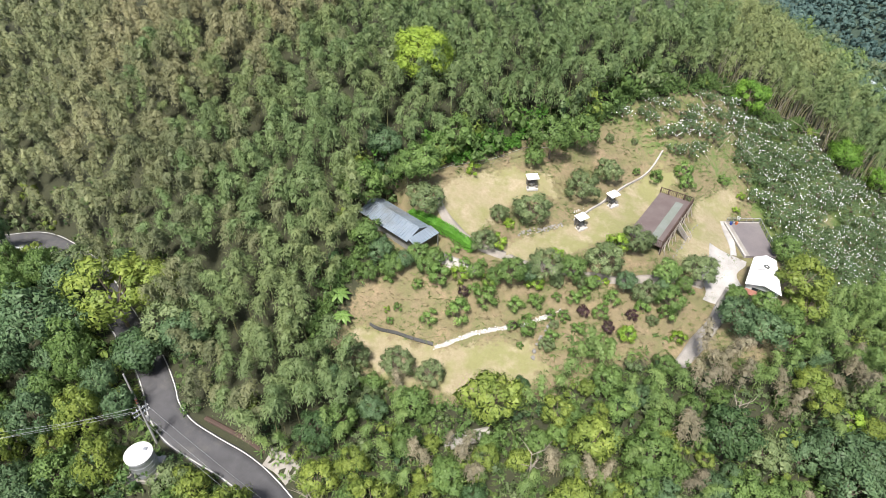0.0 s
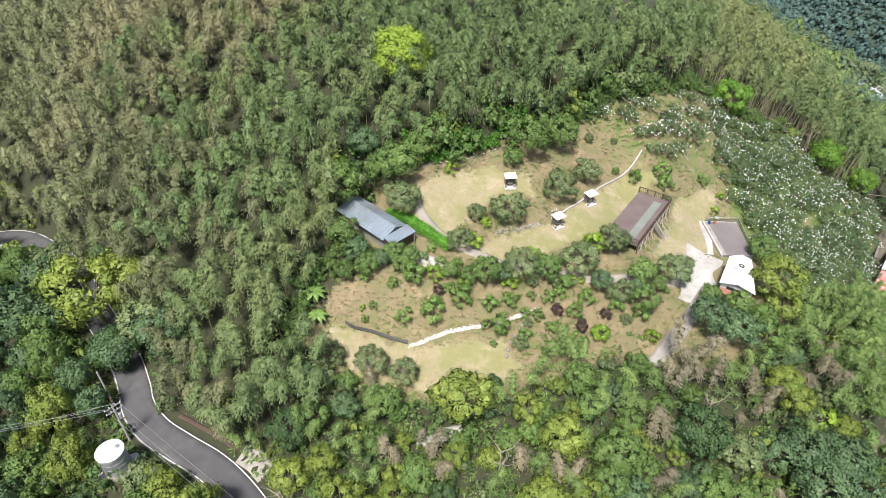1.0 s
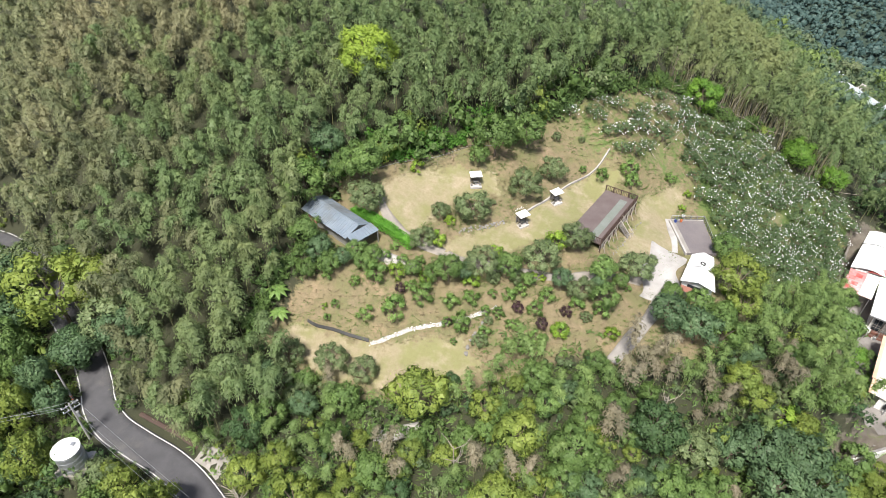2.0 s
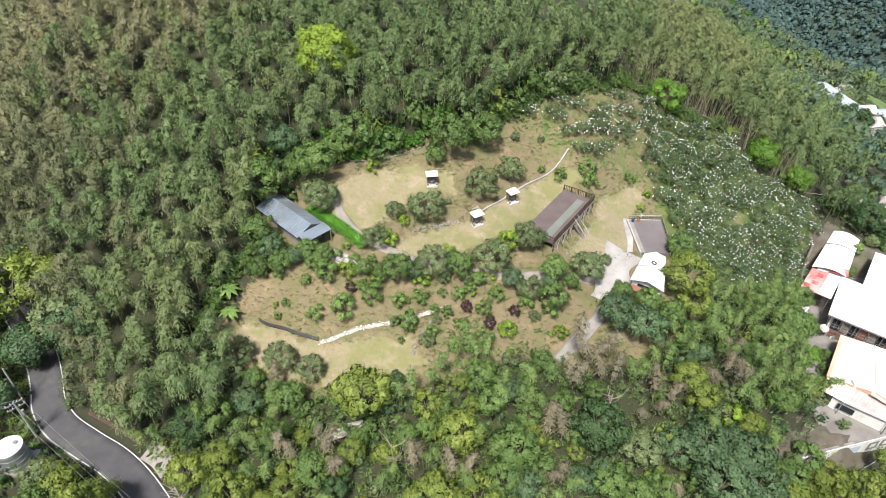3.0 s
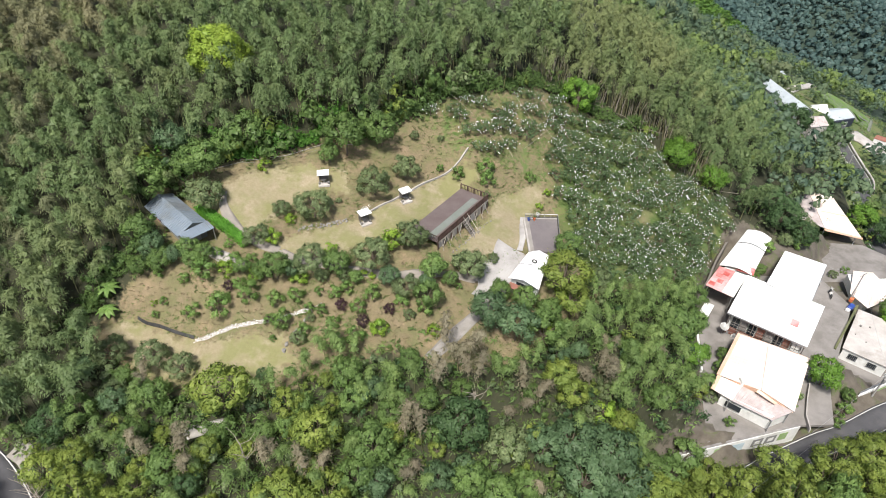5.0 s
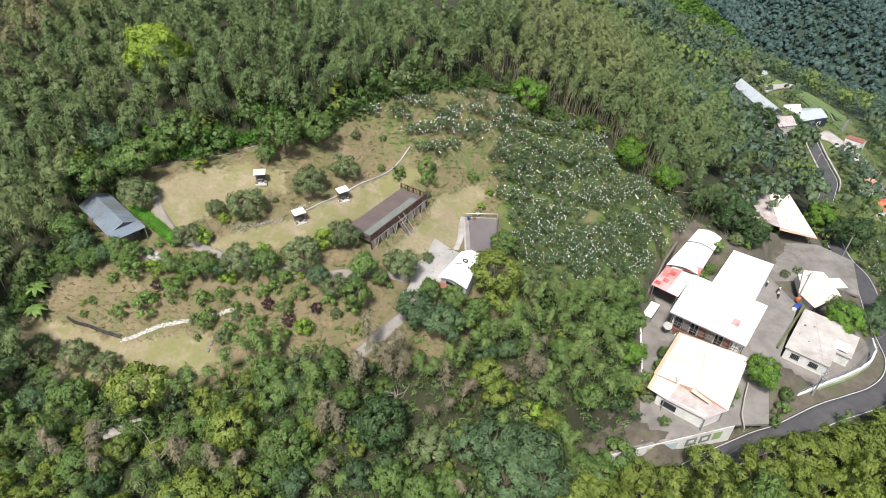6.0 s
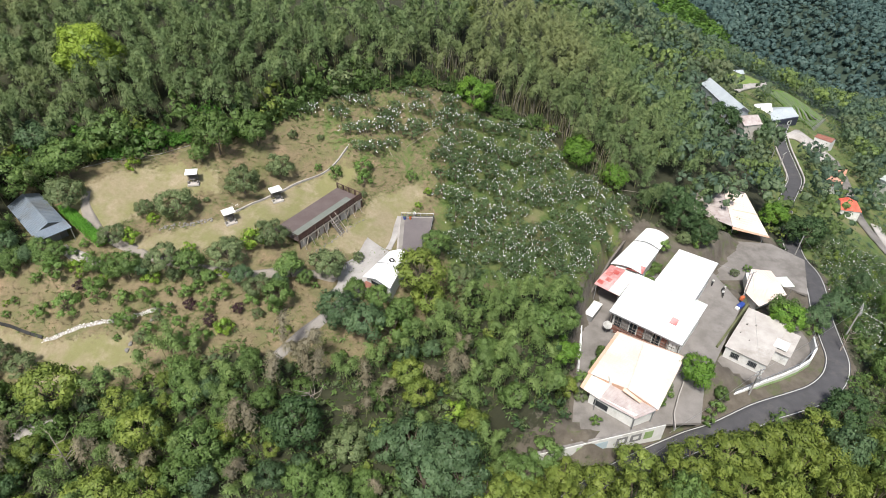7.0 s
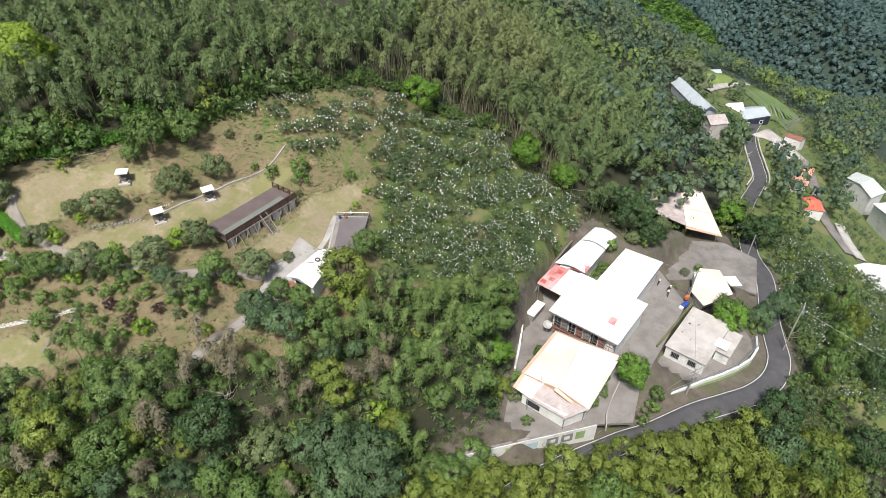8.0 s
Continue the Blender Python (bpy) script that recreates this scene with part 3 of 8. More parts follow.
def crown_leaves(rng, n, lobes, leaf, flat=0.9, droop=0.2, slim=0.55, ragged=0.14, lobe_size=0.3, heart=1, fill=0.72, rag=1.0):
    """A crown of radius 1 round the origin: leafy clumps spread over a flattened ball. Gives corners, normals and the clumps' middles."""
    k = np.arange(lobes) + 0.5
    z = 1 - 1.55 * k / lobes
    a = k * 2.39996 + rng.uniform(0, 6.28)
    d = np.stack([np.sqrt(1 - z * z) * np.cos(a), np.sqrt(1 - z * z) * np.sin(a), z], -1) + rng.normal(0, 0.14, (lobes, 3))
    centre = unit(d) * rng.uniform(0.5, 0.82, (lobes, 1)) * (1, 1, flat)
    radius = lobe_size * rng.uniform(0.65, 1.3, lobes)
    which = rng.choice(lobes, n, p=radius ** 2 / (radius ** 2).sum())
    out = unit(unit(rng.normal(size=(n, 3))) + unit(centre)[which] * 0.55 + (0, 0, 0.3))
    c = centre[which] + out * (radius[which] * rng.normal(0.95, ragged, n))[:, None] * (1, 1, 0.92)
    way = np.cross(out, rng.normal(size=(n, 3))) + out * 0.35 - (0, 0, droop)
    up = out + rng.normal(size=(n, 3)) * 0.3 + (0, 0, 0.3)
    size = leaf * rng.uniform(0.65, 1.35, n)
    v = leaf_quads(rng, c, way, up, size, size * slim)
    face = unit(out * 0.75 + unit(centre)[which] * 0.35 + rng.normal(size=(n, 3)) * 0.28 + (0, 0, 0.1))
    hv, hn = lumps(rng, centre, radius * fill, heart, 0.9, -0.4, rag)
    return np.concatenate([v, hv]), np.concatenate([np.repeat(face, 3, 0), hn]), centre


def woody(points_list, radius, material, name):
    bm = bmesh.new()
    for k, pts in enumerate(points_list):
        tube(bm, pts, radius if k == 0 else radius * 0.5, 6 if k == 0 else 4, radius * (0.45 if k == 0 else 0.15))
    me = bpy.data.meshes.new(name)
    bm.to_mesh(me)
    bm.free()
    me.materials.append(material)
    return me


# kind: leaf material, leaves, clumps, leaf size, flatness, height of the crown over its radius, droop, slimness, clump size, label, category
KINDS = {
    "broadleaf_tree": (L_GREEN, 1150, 22, 0.098, 0.95, 1.05, 0.3, 0.7, 0.32, "bushy broadleaf tree with fresh green leaves", "tree"),
    "dark_tree": (L_DARK, 1300, 30, 0.085, 0.85, 1.0, 0.3, 0.7, 0.27, "dense dark green tree with a rounded crown", "tree"),
    "blue_green_tree": (L_BLUE, 1150, 20, 0.11, 0.72, 1.1, 0.5, 0.6, 0.31, "blue-green tree with layered drooping foliage", "tree"),
    "acacia_tree": (L_YELLOW, 1300, 19, 0.074, 0.9, 1.2, 0.1, 0.7, 0.33, "yellow-green acacia with cloudy rounded clumps", "tree"),
    "olive_tree": (L_OLIVE, 1150, 24, 0.085, 0.8, 0.75, 0.3, 0.6, 0.28, "grey-olive orchard tree with an open crown", "tree"),
    "shrub": (L_SHRUB, 420, 9, 0.15, 1.0, 0.75, 0.2, 0.6, 0.4, "small green shrub on bare soil", "shrub"),
    "lime_bush": (L_BUSH, 420, 9, 0.15, 0.9, 0.65, 0.1, 0.65, 0.4, "bright yellow-green rounded bush", "shrub"),
    "maroon_bush": (L_MAROON, 480, 10, 0.13, 0.9, 0.75, 0.2, 0.65, 0.4, "dark maroon-leaved ball-shaped bush", "shrub"),
    "bright_tree": (L_BRIGHT, 2000, 24, 0.085, 0.85, 1.0, 0.2, 0.7, 0.3, "vivid green garden tree with a broad crown", "tree"),
    "lime_tree": (L_LIME, 4500, 30, 0.06, 0.85, 1.4, 0.1, 0.7, 0.29, "tall tree with bright yellow-green crown standing out of bamboo", "tree"),
}
VARIANTS, PLANTED = {}, {}


def variants_of(kind, count=4):
    if kind in VARIANTS:
        return VARIANTS[kind]
    mat, n, lobes, leaf, flat, high, droop, slim, lobe, _, _ = KINDS[kind]
    made = []
    for k in range(count):
        rng = np.random.default_rng(1000 + 17 * len(VARIANTS) + k)
        v, face, centres = crown_leaves(rng, n, lobes, leaf, flat, droop, slim, 0.15, lobe, 0 if n < 600 else 1)
        crown = mesh_of(kind + "_crown", v + (0, 0, high), blades(len(v) // 3), mat, face)
        limbs = [[(0, 0, -0.15), (0.03, 0.02, high * 0.5), (0.0, 0.03, high * 0.95)]]
        for c in centres[:8]:
            limbs.append([(0.01, 0.02, high * 0.5), tuple(c * 0.55 + (0, 0, high * 0.85)), tuple(c + (0, 0, high))])
        made.append((crown, woody(limbs, 0.055, BARK, kind + "_trunk")))
    VARIANTS[kind] = made
    return made


def plant(kind, x, y, r, tall=1.0, label="", group=""):
    """One tree or bush of crown radius r, standing on the ground."""
    made = variants_of(kind)
    n = PLANTED[kind] = PLANTED.get(kind, 0) + 1
    crown, trunk = made[n % len(made)]
    root = thing(kind, x, y, float(land(x, y)) - 0.05, (n * 137.5) % 360, label or KINDS[kind][9], KINDS[kind][10], group)
    r *= 1.02 if r > 3.6 else 1.12
    root.scale = (r, r, r * tall)
    share("trunk", trunk, root)
    share("crown", crown, root)
    return root


def plume(rng, tall=10.0, sprays=19, each=22, skirt=26):
    """The feathery head of one arching bamboo culm that leans towards +x: corners, normals and the culm's line."""
    bend = rng.uniform(0.9, 2.4)
    z = np.array([0, 0, 1.0])

    def culm(s):
        return np.stack([bend * s ** 3, 0.15 * np.sin(4 * s), tall * (1 - (1 - s) ** 1.2) - 0.9 * s ** 6], -1)

    def width(s):
        return 1.3 * np.sin(np.pi * np.clip((1 - s) / 0.52 * 0.62 + 0.13, 0, 1))

    s0 = 1 - 0.5 * (np.arange(sprays) + rng.uniform(0, 1, sprays)) / sprays
    a0 = np.arange(sprays) * 2.4 + rng.normal(0, 0.35, sprays)
    s, ang = np.repeat(s0, each), np.repeat(a0, each) + rng.normal(0, 0.34, sprays * each)
    n = len(s)
    u = np.tile((np.arange(each) + 0.5) / each, sprays)
    s = np.r_[s, rng.uniform(0.25, 0.55, skirt)]
    ang = np.r_[ang, rng.uniform(0, 6.28, skirt)]
    u = np.r_[u, rng.uniform(0.3, 1.0, skirt)]
    n += skirt
    out = np.stack([np.cos(ang), np.sin(ang), 0 * ang], -1)
    w = width(s) * rng.uniform(0.85, 1.25, n)
    c = culm(s) + out * (w * (0.25 + 0.85 * u))[:, None] + z * (0.42 * u - 1.15 * u * u)[:, None] * w[:, None] + rng.normal(size=(n, 3)) * 0.1
    way = out * (0.95 - 0.5 * u)[:, None] + z * (0.35 - 1.25 * u)[:, None] + rng.normal(size=(n, 3)) * 0.28
    up = out * 0.6 + z * 0.8 + rng.normal(size=(n, 3)) * 0.22
    size = rng.uniform(0.24, 0.5, n)
    v = leaf_quads(rng, c, way, up, size, size * 0.34)
    face = unit(out * (0.35 + 0.55 * u)[:, None] + z * (0.95 - 0.45 * u)[:, None] + rng.normal(size=(n, 3)) * 0.24)
    hv, hn = [], []
    p, f = BALLS[0]
    mid = p[f].mean(1)
    for h in (0.9, 0.77, 0.64, 0.52):
        seen = mid[:, 2] > -0.4
        k = int(seen.sum())
        tri = p[f[seen]] * (1, 1, 1.1) + (mid[seen] * rng.uniform(-0.3, 0.3, (k, 1)))[:, None]
        hv.append((culm(h) - z * 0.3 + tri * width(h) * 0.5).reshape(-1, 3))
        hn.append(np.repeat(mid[seen] * 0.7 + z * 0.4 + rng.normal(0, 0.2, (k, 3)), 3, 0))
    return np.concatenate([v] + hv), np.concatenate([np.repeat(face, 3, 0), unit(np.concatenate(hn))]), culm(np.linspace(0, 0.9, 6))


BAMBOO = []
for k in range(6):
    rng = np.random.default_rng(50 + k)
    clump_v, clump_n, lines = [], [], []
    for j in range(2):
        v, face, line = plume(rng, rng.uniform(7.2, 9.2) + 1.6 * j)
        a = rng.uniform(0, 2 * np.pi)
        turn = np.array([[math.cos(a), -math.sin(a), 0], [math.sin(a), math.cos(a), 0], [0, 0, 1]])
        off = np.array([1.2 * math.cos(3.14 * j), 1.2 * math.sin(3.14 * j), 0]) + (*rng.uniform(-0.45, 0.45, 2), 0)
        clump_v.append(v @ turn.T + off)
        clump_n.append(face @ turn.T)
        lines.append([tuple(p) for p in line @ turn.T + off])
    BAMBOO.append((np.concatenate(clump_v), np.concatenate(clump_n), lines))
FAR_BAMBOO = []
for k in range(6):
    rng = np.random.default_rng(80 + k)
    two = [plume(rng, rng.uniform(7.2, 9.2) + 1.6 * j, 16, 16, 12)[:2] for j in range(2)]
    FAR_BAMBOO.append((np.concatenate([v * ((-1) ** j, (-1) ** j, 1) + (1.2 * (-1) ** j, 0.3 * j, 0) for j, (v, _) in enumerate(two)]),
                       np.concatenate([face * ((-1) ** j, (-1) ** j, 1) for j, (_, face) in enumerate(two)])))
BAMBOO_MESH = {}


def bamboo(k, mat, x, y, size, label, group):
    key = (k, mat.name)
    if key not in BAMBOO_MESH:
        v, face, lines = BAMBOO[k]
        me = mesh_of("bamboo_foliage", v, blades(len(v) // 3), mat, face)
        me.attributes.new("tone", "FLOAT", "POINT").data.foreach_set("value", np.repeat([0.1 + 0.1 * k, 0.75 - 0.12 * k], len(v) // 2).astype(np.float32))
        BAMBOO_MESH[key] = (me, woody(lines, 0.06, CULM, "bamboo_culms"))
    foliage, culms = BAMBOO_MESH[key]
    root = thing("bamboo_clump", x, y, float(land(x, y)) - 0.1, (x * 71 + y * 37) % 360, label, "bamboo", group)
    root.scale = (size * 1.05, size * 1.05, size)
    share("culm", culms, root)
    share("foliage", foliage, root)


def merged(name, sets, places, material, label, category="", heads=1):
    """Many plants as one growth: sets of leaf corners and normals, put at rows of x, y, z, turn, width, height, set."""
    out, faces, tones, rng = [], [], [], np.random.default_rng(3)
    for k, (v, face) in enumerate(sets):
        rows = places[places[:, 6].astype(int) == k]
        if not len(rows):
            continue
        c, s = np.cos(rows[:, 3])[:, None], np.sin(rows[:, 3])[:, None]
        for p, wide, high, to, lift in ((v, rows[:, 4:5], rows[:, 5:6], out, rows[:, :3]), (face, 1.0, 1.0, faces, 0 * rows[:, :3])):
            x = (p[None, :, 0] * c - p[None, :, 1] * s) * wide + lift[:, 0:1]
            y = (p[None, :, 0] * s + p[None, :, 1] * c) * wide + lift[:, 1:2]
            to.append(np.stack([x, y, p[None, :, 2] * high + lift[:, 2:3]], -1).reshape(-1, 3))
        each = np.linspace(0, heads - 1e-6, len(v)).astype(int)
        tones.append((rng.uniform(0, 1, (len(rows), heads)) ** 1.5)[:, each].ravel())
    v = np.concatenate(out)
    me = mesh_of(name, v, blades(len(v) // 3), material, np.concatenate(faces))
    me.attributes.new("tone", "FLOAT", "POINT").data.foreach_set("value", np.concatenate(tones).astype(np.float32))
    return tagged(new(name, me), label, category, kind="stuff")


def scatter(x0, x1, y0, y1, step, seed, jitter=0.42):
    rng = np.random.default_rng(seed)
    x, y = np.meshgrid(np.arange(x0, x1, step), np.arange(y0, y1, step), indexing="ij")
    x, y = x.ravel(), y.ravel()
    return x + rng.uniform(-jitter, jitter, x.size) * step, y + rng.uniform(-jitter, jitter, x.size) * step, rng


def free_of(x, y, road=3.6, gap=0.6):
    """Where trees may stand: off the clearing, the hamlet and the roads."""
    ok = (inside(CLEARING, x, y) < -gap) & (inside(COMPOUND, x, y) < -gap)
    for line, half in ROADS:
        ok &= along(line, x, y)[0] > half + road - 2
    return ok


ROAD_X, ROAD_Y = np.array([p[0] for p in ROAD_WEST]), np.array([p[1] for p in ROAD_WEST])


def wood_kind(x, y):
    """0: mixed wood, 1: bamboo on the hill, 2: light bamboo in the gully."""
    above = y > np.interp(x, ROAD_X, ROAD_Y) + 2
    hill = (x < 122) & (((x < -18) & above & (y > 47)) | ((x < 63) & (y > 84)) | (y > 112))
    gully = (x > 47) & (x < 82) & (y > 50) & (y < 90)
    return np.where(hill, 1, np.where(gully, 2, 0))


def grow_bamboo():
    x, y, rng = scatter(-118, 150, 44, 190, 3.2, 5)
    keep = free_of(x, y, 2.2, 0.3) & (wood_kind(x, y) == 1) & clear_of_named(x, y, 0.55)
    keep &= ~((inside(CLEARING, x, y) > -2.4) & (x > 50) & (y > 112))
    keep &= ~((x > 108) & (y < 128)) & (y < 129 + 1.2 * np.maximum(x - 38, 0) + 0.1 * np.maximum(-x, 0)) & (x > -22 - 0.9 * y) & (np.hypot(x - 107, y - 117) > 10)
    x, y = x[keep], y[keep]
    edge = -inside(CLEARING, x, y)
    order = np.argsort(edge)
    near = np.zeros(len(x), bool)
    near[order[:230]] = True
    size = rng.uniform(0.8, 1.2, len(x))
    for i in np.flatnonzero(near):
        bamboo(int(rng.integers(6)), L_BAMBOO, float(x[i]), float(y[i]), float(size[i]), "clump of arching green bamboo at the wood's edge", "bamboo round the clearing")
    far = ~near
    rows = np.c_[x, y, land(x, y) - 0.2, rng.uniform(0, 6.28, len(x)), size * 1.05, size, rng.integers(0, 6, len(x))][far]
    dry = rng.normal(0, 12, len(rows)) + rows[:, 0] < -34 + 14 * np.sin(rows[:, 1] * 0.05)
    behind = (rows[:, 1] > 122) | (rows[:, 0] < -62)
    sets = [(v, face) for v, face, _ in BAMBOO]
    merged("bamboo_forest", FAR_BAMBOO, rows[behind & dry], L_BAMBOO_OLIVE, "dry olive bamboo on the upper hill", "bamboo", 2)
    merged("bamboo_forest", FAR_BAMBOO, rows[behind & ~dry], L_BAMBOO, "green bamboo on the hill's crest", "bamboo", 2)
    rows, dry = rows[~behind], dry[~behind]
    merged("bamboo_forest", sets, rows[dry], L_BAMBOO_OLIVE, "dense dry olive bamboo forest on the hill", "bamboo", 2)
    merged("bamboo_forest", sets, rows[~dry], L_BAMBOO, "dense green bamboo forest covering the hill", "bamboo", 2)
    x, y, rng = scatter(47, 82, 44, 90, 2.9, 6)
    keep = free_of(x, y, 3.2, 0.5) & (wood_kind(x, y) == 2) & clear_of_named(x, y, 0.8)
    for px, py in zip(x[keep], y[keep]):
        tan = rng.uniform() < 0.14
        bamboo(int(rng.integers(6)), L_TAN if tan else L_BAMBOO_LIGHT, float(px), float(py), float(rng.uniform(0.6, 0.9)),
               "dry tan bamboo clump" if tan else "light green feathery bamboo clump in the gully", "bamboo in the gully")


def bank_stems():
    """Bare leaning culms that stand along the bank above the orchard, and the dry ones that have fallen."""
    rng = np.random.default_rng(57)
    line = glide([(48.0, 119.5, 0), (53.0, 123.5, 0), (62.0, 124.8, 0), (73.0, 126.8, 0), (83.0, 120.4, 0), (91.0, 116.6, 0)], 0.24)
    for wet, lab in ((CULM, "green bamboo stems on the bank above the orchard"), (DEAD_WOOD, "dry tan bamboo stems on the bank above the orchard")):
        bm = bmesh.new()
        for x, y, _ in line:
            if rng.uniform() < 0.25:
                continue
            px, py = x + rng.normal(0, 0.5), y + rng.uniform(0.2, 3.6)
            z, tall = float(land(px, py)), rng.uniform(4.5, 8.0)
            lean = rng.normal(0, 0.9, 2) - (0, 0.8)
            if wet is DEAD_WOOD and rng.uniform() < 0.22:
                tall, lean = rng.uniform(0.6, 1.6), rng.normal(0, 3.2, 2) - (0, 1.2)
            tube(bm, [(px, py, z - 0.2), (px + 0.35 * lean[0], py + 0.35 * lean[1], z + 0.55 * tall), (px + lean[0], py + lean[1], z + tall)], 0.06, 3, 0.03)
        tagged(part("bamboo_stems", bm, wet, None), lab, "bamboo", kind="stuff")


